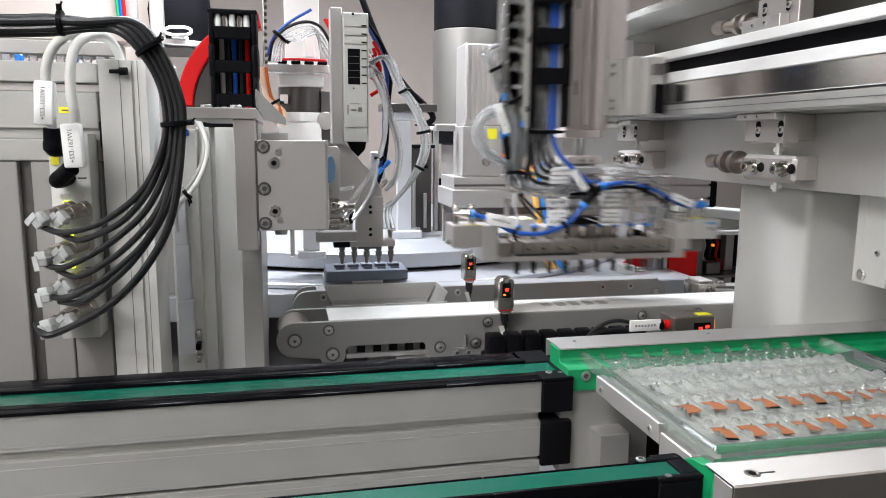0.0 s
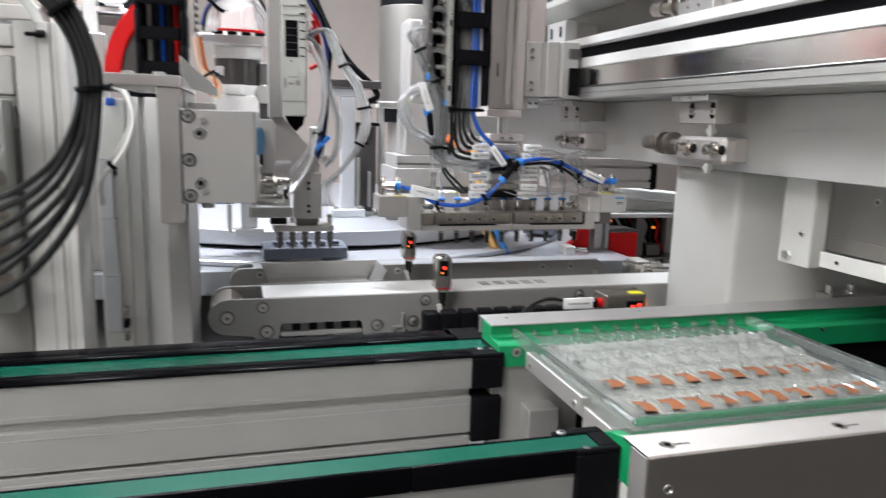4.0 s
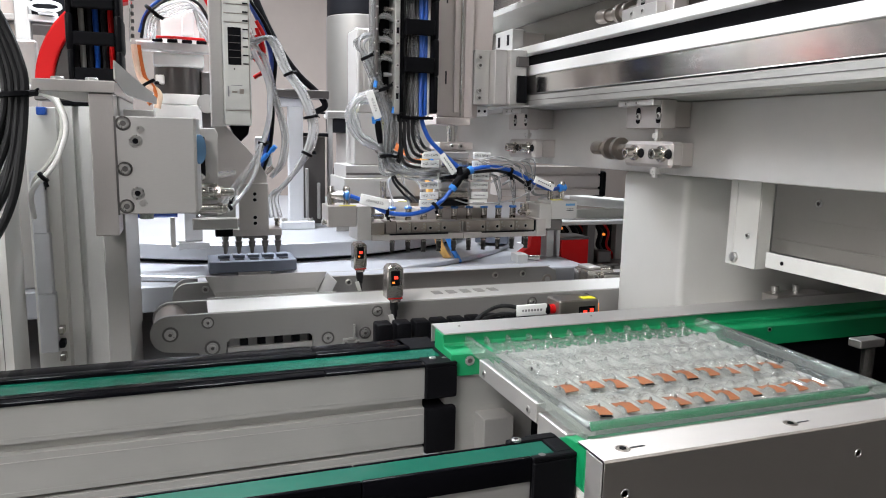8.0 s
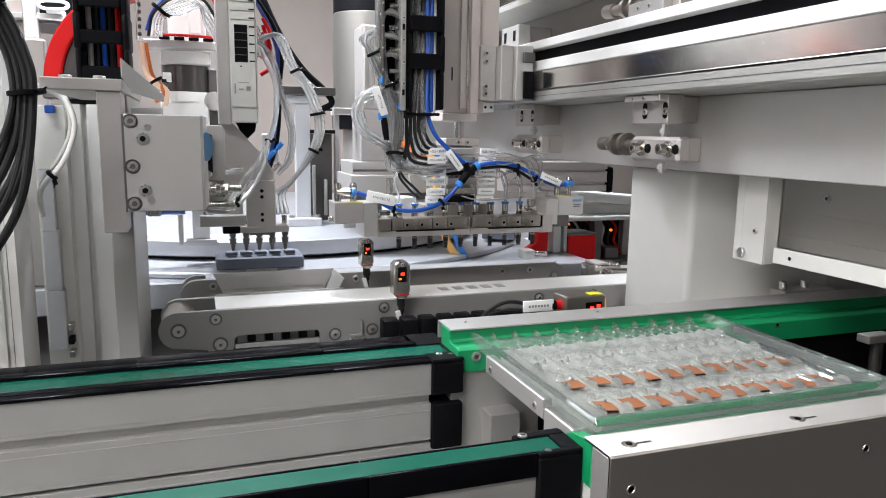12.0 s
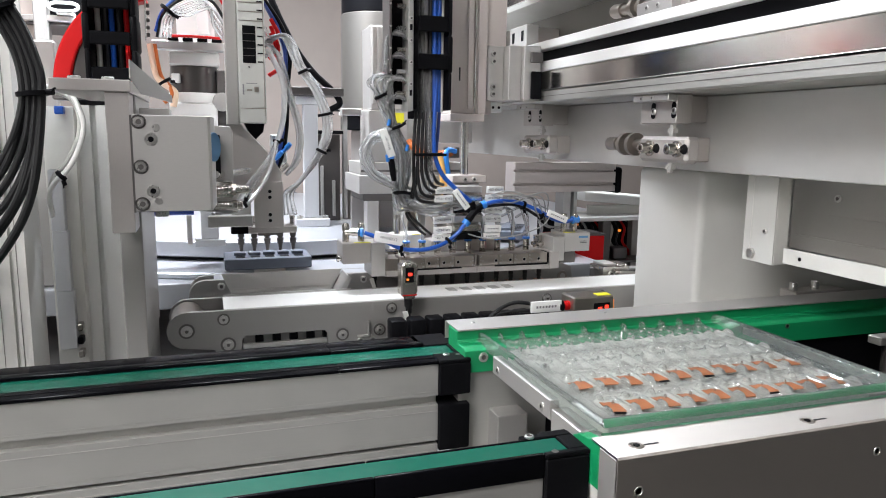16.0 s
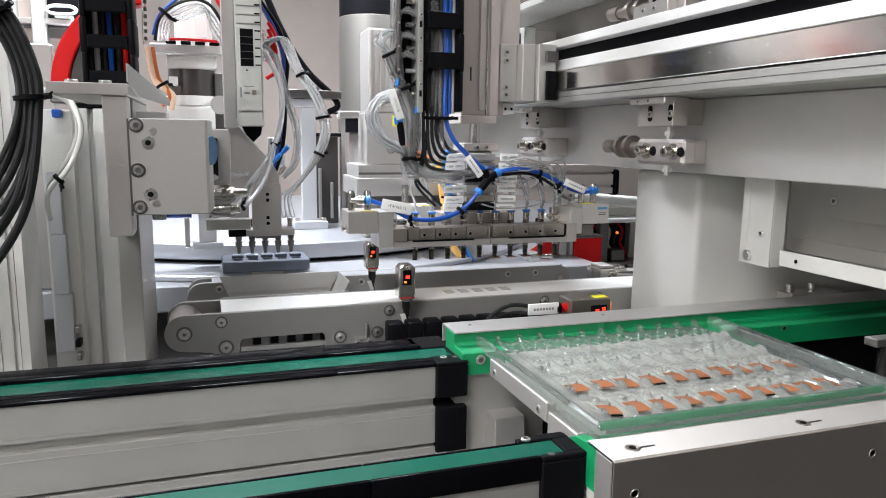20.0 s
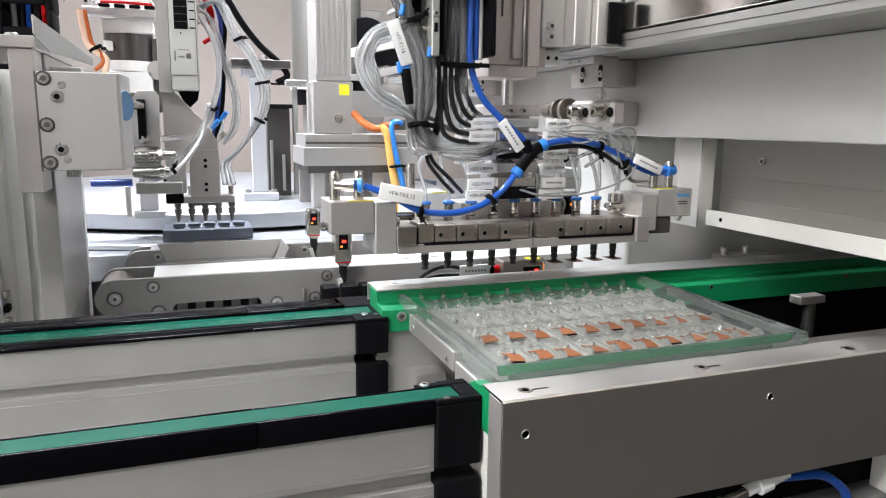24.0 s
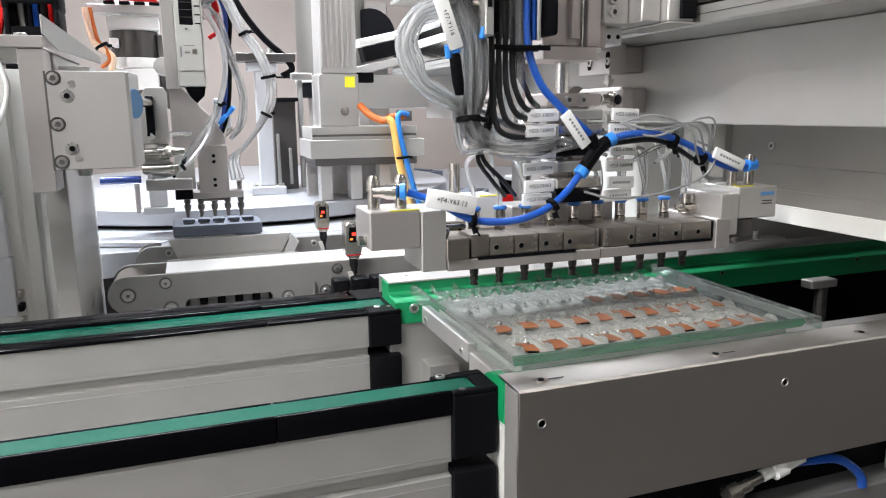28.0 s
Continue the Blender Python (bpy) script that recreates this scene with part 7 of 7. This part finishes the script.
def five_nozzle_tool():
    t = thing("five_nozzle_tool", "five-nozzle vacuum tool with grey angled plate", "vacuum tool", (-0.13, 0.44, 0.03))
    out = [(-0.1715, 0.2270), (-0.1560, 0.2295), (-0.1150, 0.1850), (-0.1000, 0.1600), (-0.0995, 0.0880), (-0.1405, 0.0880), (-0.1400, 0.1411), (-0.1720, 0.1411)]
    part("angled_plate", prism(out, "y", 0.440, 0.448, 0.0006), MACH_P, t, "grey angled plate")
    part("lower_plate", box(-0.1405, -0.0992, 0.432, 0.4395, 0.0800, 0.1480, 0.0006), MACH_P, t)
    for z in (0.1330, 0.1245, 0.0990, 0.0905):
        dark_hole(t, (-0.1185, 0.4318, z), "-y", 0.0026)
    part("left_block", box(-0.1720, -0.1450, 0.436, 0.460, 0.0860, 0.1400, 0.001), MACH, t)
    part("left_valve", box(-0.1740, -0.1500, 0.430, 0.456, 0.0720, 0.0855, 0.001), BLACK, t, "black valve")
    bar = part("nozzle_bar", box(-0.1700, -0.0790, 0.445, 0.490, 0.0700, 0.0795, 0.0008), MACH_P, t, "grey nozzle bar")
    noz = mesh_of(lathe((0, 0, 0.0700), (0, 0, 0.0405), [(0, 0.0048), (0.008, 0.0048), (0.0082, 0.0036), (0.0105, 0.0036), (0.0107, 0.0052), (0.019, 0.0046), (0.0192, 0.0032), (0.0240, 0.0030), (0.0295, 0.0022)], 14), "nozzle", DARKSTEEL)
    fit = mesh_of(lathe((0, 0, 0.0795), (0, 0, 0.0920), [(0, 0.0038), (0.009, 0.0038), (0.0092, 0.0044), (0.0125, 0.0040)], 12), "push_fitting", NICKEL)
    for k in range(5):
        x = -0.1590 + 0.0192 * k
        placed("nozzle", noz, bar, pose(x, 0.470, 0), "slim grey nozzle")
        placed("push_fitting", fit, bar, pose(x, 0.478, 0))
    part("slide_rod", box(-0.136, -0.104, 0.449, 0.468, 0.066, 0.140, 0.001), DARKSTEEL, t, "dark slide behind the plate")
    # slide that carries the tool
    s = thing("tool_slide", "bright slide bracket and cylinder behind the bearing block", "slide", (-0.18, 0.3, 0.1))
    part("plate", prism([(-0.206, 0.120), (-0.174, 0.115), (-0.172, 0.218), (-0.176, 0.2245), (-0.196, 0.2245), (-0.206, 0.210)], "y", 0.300, 0.306, 0.0006), MACH, s, "bright slide plate")
    part("carriage", box(-0.1970, -0.1880, 0.284, 0.2995, 0.1660, 0.2140, 0.001), BLACK, s, "black slide carriage")
    part("carriage_rod", cyl((-0.2020, 0.250, 0.206), (-0.1930, 0.2838, 0.206), 0.005, 14), NICKEL, s, "bright guide rod")
    part("clamp_block", box(-0.203, -0.174, 0.284, 0.2995, 0.1380, 0.1580, 0.002, 2), NICKEL, s, "bright small clamp block")
    part("cylinder", cyl((-0.206, 0.279, 0.1480), (-0.156, 0.279, 0.1480), 0.0046, 16), NICKEL, s, "bright small cylinder")
    part("cylinder", cyl((-0.206, 0.281, 0.1280), (-0.164, 0.281, 0.1280), 0.0056, 16), NICKEL, s, "bright small cylinder")
    part("collar", cyl((-0.186, 0.279, 0.1480), (-0.180, 0.279, 0.1480), 0.0066, 16), CHROME, s)
    part("collar", cyl((-0.176, 0.281, 0.1280), (-0.170, 0.281, 0.1280), 0.0074, 16), CHROME, s)
    part("mount", box(-0.230, -0.196, 0.307, 0.44, 0.150, 0.222, 0.001), DARKSTEEL, s)
    part("guide_rod", cyl((-0.194, 0.284, 0.166), (-0.150, 0.40, 0.166), 0.005, 14), POLISH, s, "bright guide rod")
    part("end_nut", lathe((-0.176, 0.282, 0.148), (-0.166, 0.279, 0.148), [(0, 0.0075), (0.006, 0.0075), (0.0062, 0.004), (0.0104, 0.004)], 6), MANI, s)
    part("hose", tube([(-0.196, 0.300, 0.118), (-0.170, 0.300, 0.120), (-0.146, 0.320, 0.138), (-0.124, 0.350, 0.168), (-0.112, 0.39, 0.205)], 0.0026, 8), HOSE, s, "clear hose")
    zip_tie(s, (-0.160, 0.306, 0.127), (1, 0.2, 0.6), 0.0036, (0.2, -0.3, 1))
    part("cross_plate", box(-0.205, -0.150, 0.31, 0.325, 0.098, 0.112, 0.001), MACH, s)
    # valve terminal over the tool
    v = thing("valve_terminal", "upright ivory valve terminal with black display window", "valve terminal", (-0.14, 0.42, 0.23))
    part("housing", box(-0.1575, -0.1210, 0.420, 0.470, 0.2300, 0.412, 0.0012), IVORY, v, "ivory housing")
    part("side_slab", box(-0.1745, -0.1580, 0.428, 0.470, 0.2270, 0.420, 0.001), MACH, v, "bright back slab")
    part("window", box(-0.1510, -0.1335, 0.4192, 0.4205, 0.3120, 0.3620, 0.0003), BLACK, v, "black window")
    for k in range(8):
        part("terminal_notch", box(-0.1312, -0.1240, 0.4190, 0.4203, 0.3130 + 0.0115 * k, 0.3147 + 0.0115 * k, 0), BLACK, v)
    for z in (0.3680, 0.3800, 0.3920):
        part("joint_line", box(-0.1560, -0.1230, 0.4193, 0.4203, z, z + 0.0010, 0), MANI, v)
    part("print", box(-0.1480, -0.1330, 0.4190, 0.4194, 0.2840, 0.2850, 0), FAINT, v, "row of illegible print")
    part("print_block", box(-0.1370, -0.1310, 0.4190, 0.4194, 0.2730, 0.2800, 0), MANI, v)
    part("print_block", box(-0.1470, -0.1400, 0.4190, 0.4194, 0.2740, 0.2765, 0), MANI, v)
    for k in range(4):
        part("window_rib", box(-0.1512, -0.1333, 0.4189, 0.4193, 0.3215 + 0.0098 * k, 0.3222 + 0.0098 * k, 0), DARKSTEEL, v)
    part("label", box(-0.1535, -0.1255, 0.4194, 0.4203, 0.2520, 0.2900, 0), IVORY, v, "pale rating label")
    part("seam", box(-0.1570, -0.1215, 0.4192, 0.4203, 0.2500, 0.2508, 0), MANI, v)
    part("seam", box(-0.1236, -0.1228, 0.4192, 0.4203, 0.2400, 0.4050, 0), MANI, v)
    part("print", box(-0.1527, -0.1506, 0.4190, 0.4203, 0.2690, 0.2830, 0), FAINT, v)
    dark_hole(v, (-0.1430, 0.4198, 0.3065), "-y", 0.0012)
    dark_hole(v, (-0.1430, 0.4198, 0.4100), "-y", 0.0020)
    part("underside", prism([(-0.150, 0.2298), (-0.122, 0.2298), (-0.124, 0.218), (-0.138, 0.204)], "y", 0.449, 0.468, 0.001), BLACK, v)
    # hoses beside the terminal
    h = thing("tool_hoses", "clear and blue hoses looping beside the vacuum tool", "hose bundle", (-0.09, 0.46, 0.1))
    for k in range(3):
        o = 0.0046 * (k - 1)
        part("clear_hose", tube([(-0.1190, 0.455, 0.345 + o), (-0.088 + o, 0.46, 0.355), (-0.069 + o, 0.46, 0.315), (-0.044 + o, 0.462, 0.280), (-0.029 + o, 0.462, 0.239), (-0.032 + o, 0.462, 0.206), (-0.050 + o, 0.462, 0.172 + o), (-0.071 + o, 0.462, 0.146 + o), (-0.088 + o, 0.468, 0.126), (-0.084 + 1.5 * o, 0.478, 0.094)], 0.0034, 10), HOSE, h, "clear hose")
    for k in range(3):
        o = 0.003 * (k - 1)
        part("clear_hose", tube([(-0.119, 0.45, 0.365 - 0.02 * k), (-0.101 + o, 0.458, 0.330), (-0.084 + o, 0.46, 0.270), (-0.074 + o, 0.46, 0.238), (-0.070 + o, 0.46, 0.209), (-0.076 + o, 0.46, 0.176), (-0.092, 0.46, 0.155)], 0.0027, 8), HOSE, h, "clear hose")
    part("white_hose", tube([(-0.116, 0.442, 0.335), (-0.097, 0.440, 0.295), (-0.094, 0.438, 0.257), (-0.102, 0.430, 0.217), (-0.119, 0.420, 0.181), (-0.144, 0.410, 0.150), (-0.167, 0.400, 0.119), (-0.198, 0.380, 0.106)], 0.0040, 10), HOSE, h, "cloudy clear hose")
    part("clear_hose", tube([(-0.190, 0.370, 0.112), (-0.160, 0.392, 0.124), (-0.138, 0.405, 0.150), (-0.115, 0.42, 0.190)], 0.0022, 8), HOSE, h)
    for k in range(2):
        part("navy_hose", tube([(-0.120, 0.47, 0.41), (-0.099 + 0.006 * k, 0.474, 0.371), (-0.087 + 0.005 * k, 0.474, 0.331), (-0.090 + 0.004 * k, 0.474, 0.283), (-0.092 + 0.004 * k, 0.474, 0.233), (-0.098 + 0.004 * k, 0.474, 0.192), (-0.105, 0.474, 0.160)], 0.0038, 8), NAVY if k == 0 else BLACK, h, "dark hose")
    for p in ((-0.106, 0.466, 0.178), (-0.098, 0.466, 0.160), (-0.094, 0.466, 0.190)):
        part("fitting", lathe(p, (p[0] + 0.010, p[1] - 0.006, p[2] + 0.012), [(0, 0.0026), (0.006, 0.0026), (0.0062, 0.0038), (0.016, 0.0034)], 10), SKY if p[2] > 0.17 else NICKEL, h, "bright hose fitting")
    part("valve_body", box(-0.112, -0.088, 0.476, 0.49, 0.170, 0.215, 0.002), WHITE, h, "white valve body")
    for p, w, r in (((-0.064, 0.46, 0.307), (0.5, 0, -1), 0.007), ((-0.034, 0.462, 0.245), (0.2, 0, -1), 0.008), ((-0.038, 0.462, 0.190), (-0.5, 0, -1), 0.008), ((-0.107, 0.427, 0.205), (-0.3, 0, -1), 0.005), ((-0.175, 0.395, 0.113), (-1, 0, -0.5), 0.006)):
        zip_tie(h, p, w, r, (0.9, -0.5, 0.2))
    for k in range(3):
        part("red_hose", tube([(-0.112, 0.475, 0.30 + 0.025 * k), (-0.098, 0.47, 0.315 + 0.022 * k), (-0.108, 0.47, 0.36 + 0.01 * k)], 0.0030, 8), RED, h, "red hose")
    return bar


def slate_fixture():
    """A fixture of the indexing table, built round the table's axis at its front station."""
    ox, oy = -0.05, 1.10
    d = thing("slate_fixture", "slate-grey block with five recesses on the indexing table", "fixture", (ox, oy, 0.0), "fixtures on the table")
    part("block", box(-0.1830, -0.0500, 0.498, 0.566, 0.0060, 0.0240, 0.0015), SLATE, d, "slate-grey block")
    for k in range(5):
        x = -0.1660 + 0.0225 * k
        part("recess", box(x, x + 0.0140, 0.506, 0.522, 0.0238, 0.0244, 0.0002), BLACK, d, "dark recess")
        part("raised_rib", box(x - 0.002, x + 0.016, 0.5265, 0.546, 0.0241, 0.0290, 0.0006), SLATE, d)
    part("pedestal", box(-0.14, -0.09, 0.506, 0.556, -0.0002, 0.0058, 0.001), MACH_P, d)
    return d


def rear_left():
    t = thing("motor_stand", "white cross bar and motor stack behind the valve terminal", "frame", (-0.21, 0.5, 0.0))
    part("cross_bar", box(-0.2716, -0.1590, 0.500, 0.53, 0.3345, 0.3460, 0.001), MACH, t, "bright cross bar")
    for k in range(4):
        part("bar_block", box(-0.250 + 0.020 * k, -0.236 + 0.020 * k, 0.500, 0.52, 0.3462, 0.3510, 0.0008), BLACK, t)
    part("upper_block", box(-0.2390, -0.1850, 0.54, 0.60, 0.3465, 0.47, 0.003, 2), WHITE, t, "white upper block")
    part("upper_fin", box(-0.2100, -0.1920, 0.535, 0.5395, 0.3600, 0.40, 0.002), WHITE, t)
    part("flange", box(-0.2505, -0.1800, 0.520, 0.58, 0.3140, 0.3330, 0.002), WHITE, t)
    part("motor", cyl((-0.2170, 0.555, 0.2750), (-0.2170, 0.555, 0.3138), 0.034, 28), MOTOR, t, "dark round motor")
    part("connector", box(-0.2480, -0.2360, 0.512, 0.53, 0.2880, 0.3010, 0.001), WHITE, t)
    part("gear_block", cyl((-0.2170, 0.555, 0.2600), (-0.2170, 0.555, 0.2748), 0.038, 28), WHITE, t)
    part("lower_block", box(-0.2530, -0.1850, 0.520, 0.60, 0.150, 0.2598, 0.002), WHITE, t, "white column block")
    part("stand", box(-0.2160, -0.1890, 0.575, 0.600, 0.0455, 0.1498, 0.001), POSTM, t, "slim pale stand")
    part("stand_foot", box(-0.2260, -0.1790, 0.565, 0.610, 0.0342, 0.0453, 0.001), POSTM, t)
    part("dark_gap", box(-0.1845, -0.1600, 0.54, 0.58, 0.20, 0.31, 0.001), DARKSTEEL, t)
    part("round_end", cyl((-0.178, 0.538, 0.262), (-0.178, 0.52, 0.262), 0.014, 18), MACH, t)
    o = thing("orange_cables", "tied orange and cream motor cables", "cable", (-0.26, 0.49, 0.25))
    part("cable", tube([(-0.268, 0.500, 0.340), (-0.265, 0.500, 0.313), (-0.260, 0.490, 0.293), (-0.250, 0.480, 0.281), (-0.247, 0.480, 0.268), (-0.258, 0.480, 0.257)], 0.0030, 10), ORANGE, o, "orange cable")
    part("cable", tube([(-0.274, 0.500, 0.340), (-0.271, 0.500, 0.313), (-0.266, 0.492, 0.293), (-0.256, 0.482, 0.283), (-0.243, 0.482, 0.272), (-0.246, 0.482, 0.252)], 0.0046, 10), CREAM, o, "cream cable")
    zip_tie(o, (-0.256, 0.486, 0.287), (0.6, 0, -1), 0.0085, (1, -0.5, 0))
    a = thing("arched_hoses", "arched clear hoses with a black tie over the cross bar", "hose bundle", (-0.22, 0.45, 0.35))
    for k in range(5):
        q = 0.004 * k
        part("clear_hose", tube([(-0.262 + q, 0.46, 0.345), (-0.255 + q, 0.455, 0.372), (-0.236 + q, 0.455, 0.392 - q), (-0.209 + q, 0.455, 0.402 - q), (-0.187, 0.46, 0.396 - 2 * q), (-0.172, 0.47, 0.375 - 2 * q)], 0.0022, 8), HOSE if k else CABLE, a, "arched clear hose")
    zip_tie(a, (-0.246, 0.455, 0.380), (0.6, 0, 0.7), 0.011, (0.8, -0.4, -0.6))
    part("blue_hose", tube([(-0.264, 0.458, 0.352), (-0.254, 0.455, 0.378), (-0.232, 0.455, 0.400), (-0.20, 0.46, 0.420)], 0.0022, 8), BLUE, a)
    for k in range(3):
        part("red_hose", tube([(-0.180 + 0.004 * k, 0.475, 0.41), (-0.168 + 0.003 * k, 0.472, 0.385), (-0.164 + 0.003 * k, 0.475, 0.352)], 0.0024, 8), RED, a, "thin red hose")
    part("red_hose", tube([(-0.250, 0.498, 0.352), (-0.22, 0.495, 0.3525), (-0.17, 0.498, 0.352)], 0.0020, 8), RED, a, "thin red hose")
    b = thing("thick_black_cable", "thick black cable sagging down to the rear post", "cable", (0.0, 0.77, 0.3))
    part("cable", tube([(-0.110, 0.74, 0.53), (-0.090, 0.74, 0.475), (-0.066, 0.74, 0.418), (-0.035, 0.76, 0.368), (-0.001, 0.78, 0.330), (0.035, 0.79, 0.300), (0.050, 0.79, 0.276), (0.030, 0.79, 0.262)], 0.0062, 12), BLACK, b, "thick black cable")
    d = thing("blue_coupler", "dark blue coupler bar low behind the bearing block", "coupler", (-0.2, 0.62, 0.03))
    part("bar", cyl((-0.286, 0.585, 0.090), (-0.226, 0.585, 0.090), 0.006, 14), NAVY, d)
    part("stand", box(-0.238, -0.230, 0.590, 0.598, 0.0342, 0.0838, 0.001), MACH_P, d)
    # backing cabinet in the far corner
    c = thing("rear_enclosure", "pale machine enclosure behind the columns", "enclosure", (-0.7, 0.9, -0.01))
    part("wall", box(-0.95, -0.50, 0.95, 1.0, -0.0098, 0.62, 0.003), WALLB, c)
    part("post", box(-0.50, -0.475, 0.92, 0.948, -0.0098, 0.62, 0.002), GREYP, c)


def lifting_cup():
    """The rear gripper that rises out of view and comes back. Built at its lower place."""
    t = thing("lifting_cup", "dark round gripper cup over a pale flange", "gripper", (0, 0, 0))
    part("flange", lathe((-0.470, 1.02, 0.418), (-0.470, 1.02, 0.4295), [(0, 0.098), (0.002, 0.100), (0.0095, 0.100), (0.0115, 0.098)], 48), MACH_P, t, "pale round flange")
    part("underside", cyl((-0.470, 1.02, 0.413), (-0.470, 1.02, 0.4178), 0.085, 40), DARKSTEEL, t)
    part("cup", lathe((-0.470, 1.02, 0.430), (-0.470, 1.02, 0.62), [(0, 0.070), (0.02, 0.078), (0.06, 0.080), (0.19, 0.066)], 40), BLACK, t, "glossy black cup")
    oval = []
    for a in range(33):
        th = 2 * math.pi * a / 32
        oval.append((-0.432 + 0.018 * math.cos(th) + (0.008 if math.cos(th) > 0 else -0.008), 0.918, 0.4440 + 0.0075 * math.sin(th)))
    part("oval_frame", tube(oval, 0.0032, 8, 2), WHITE, t, "white oval frame")
    part("lug", box(-0.445, -0.420, 0.918, 0.95, 0.4296, 0.4370, 0.001), WHITE, t)
    part("mast", box(-0.52, -0.49, 1.10, 1.13, 0.43, 0.95, 0.002), MACH, t)
    part("side_plate", box(-0.545, -0.515, 0.94, 1.0, 0.425, 0.80, 0.002), GREYP, t)
    for k, m in enumerate((GREEN, BLUE, RED)):
        part("cable", tube([(-0.56 + 0.008 * k, 0.93, 0.80), (-0.556 + 0.008 * k, 0.93, 0.62), (-0.55 + 0.006 * k, 0.93, 0.47)], 0.0035, 8), m, t)
    return t


# ---- build ----
shell()
machine_base()
# added lamps out of view; the second one brightens the white guard
strip_light(-0.60, 0.10, 0.74, 0.95, 29.0, 0.10, (0.86, 0.91, 1.0))
strip_light(0.48, 1.00, 0.78, 0.95, 8.0, 0.10, (0.86, 0.91, 1.0))
strip_light(-1.4, -0.20, -0.45, 1.45, 9.0, 0.12)
strip_light(-2.0, -0.90, -1.30, 0.75, 6.5, 0.12, (0.97, 0.95, 0.97))
strip_light(-1.6, -0.7, -0.90, 1.15, 21.0, 0.20, (0.97, 0.948, 0.97))
conveyors()
stainless_cover()
guide_rails()
lift_plates()
HELD = tray()
gantry_axis()
CARRIAGE = carriage()
HEAD = pick_head()
plate_conveyor()
sensors()
TABLE = rear_table()
post()
towers()
rear_right()
control_side()
tool_arm()
NOZZLE_BAR = five_nozzle_tool()
FIXTURES = [slate_fixture() for k in range(6)]
rear_left()
LIFT = lifting_cup()


# ---- motion ----
def motions():
    """The carriage runs along the axis (y); the head goes with it and is lowered and raised (z). The table turns one station."""
    rows = [(0.0, 0.275, 0.0880), (0.1, 0.340, 0.0880), (0.2, 0.3535, 0.0880), (0.4, 0.3540, 0.0880), (6.0, 0.3542, 0.0880), (12.5, 0.3542, 0.0880), (12.8, 0.3542, 0.0850), (14.2, 0.3542, 0.0230), (14.5, 0.3542, 0.0192),
            (15.1, 0.3542, 0.0188), (15.5, 0.3544, 0.0227), (16.0, 0.3550, 0.0310), (16.5, 0.3550, 0.0399), (17.0, 0.3550, 0.0490), (17.5, 0.3550, 0.0580), (18.0, 0.3552, 0.0668), (18.5, 0.3552, 0.0756), (19.0, 0.3540, 0.0838), (19.2, 0.3520, 0.0850),
            (19.5, 0.3330, 0.0855), (20.0, 0.2958, 0.0858), (20.5, 0.2570, 0.0862), (21.5, 0.1765, 0.0870), (22.5, 0.0960, 0.0876), (23.0, 0.0577, 0.0873), (23.5, 0.0177, 0.0868), (24.0, -0.0215, 0.0862), (24.5, -0.0605, 0.0858), (25.0, -0.1005, 0.0850),
            (25.3, -0.1235, 0.0850), (25.5, -0.1260, 0.0848), (26.0, -0.1260, 0.0762), (26.5, -0.1258, 0.0676), (26.8, -0.1258, 0.0635), (27.0, -0.1258, 0.0628), (27.5, -0.1260, 0.0630), (27.6, -0.1260, 0.0650), (27.9, -0.1262, 0.0830), (28.0, -0.1262, 0.0847)]
    walk(HEAD, [(t, pose(0, y, z)) for t, y, z in rows])
    walk(CARRIAGE, [(t, pose(0, y, 0)) for t, y, z in rows])
    # the five right-hand nozzles carry parts from the plate conveyor to the tray's middle row
    for i, f in enumerate(HELD):
        x, r = HX[5 + i], 3 * math.sin(5.0 * i)
        way = [(0.0, 0.4122, -0.0270)] + [(t, y + NY, z - 0.0457) for t, y, z in rows if 14.5 <= t <= 27.0]
        walk(f, [(t, pose(x, y, z, 0, 0, r)) for t, y, z in way] + [(27.4, pose(x, -0.0679, 0.0170, 0, 0, r)), (27.5, pose(x, -0.0679, 0.0136, 0, 0, r)), (28.0, pose(x, -0.0679, 0.0134, 0, 0, r))])
    turn = [(0.0, 0), (1.7, 0), (1.8, 1), (1.9, 5), (2.0, 20), (2.1, 40), (2.2, 54), (2.3, 59), (2.4, 60), (28.0, 60)]
    for k, f in enumerate([TABLE] + FIXTURES):
        walk(f, [(t, pose(-0.05, 1.10, 0, 0, 0, a + 60 * (k - 1))) for t, a in turn])
    dip = [(0.0, 0.0), (2.6, 0.0), (2.8, -0.007), (3.0, -0.012), (4.0, -0.012), (4.3, -0.004), (4.6, 0.0), (28.0, 0.0)]
    walk(NOZZLE_BAR, [(t, pose(0, 0, z)) for t, z in dip])
    # the gripper turns about its axis while it swings up and away
    lift = [(0.0, 0, 0.0, -8), (0.4, -0.001, 0.001, -10), (0.6, 0, 0.008, -14), (0.8, 0, 0.027, -24), (1.0, -0.006, 0.045, -30), (1.2, -0.014, 0.060, -37), (1.4, -0.030, 0.074, -43), (1.7, -0.045, 0.100, -50), (2.0, -0.050, 0.130, -52), (2.3, -0.050, 0.130, -52),
            (2.6, -0.045, 0.108, -50), (2.9, -0.030, 0.074, -43), (3.2, -0.014, 0.043, -28), (3.6, -0.002, 0.010, -10), (4.0, 0, 0.0, -8), (28.0, 0, 0.0, -8)]
    walk(LIFT, [(t, pose(-0.470 + x, 1.02, z, 0, 0, r) @ pose(0.470, -1.02, 0)) for t, x, z, r in lift])


motions()
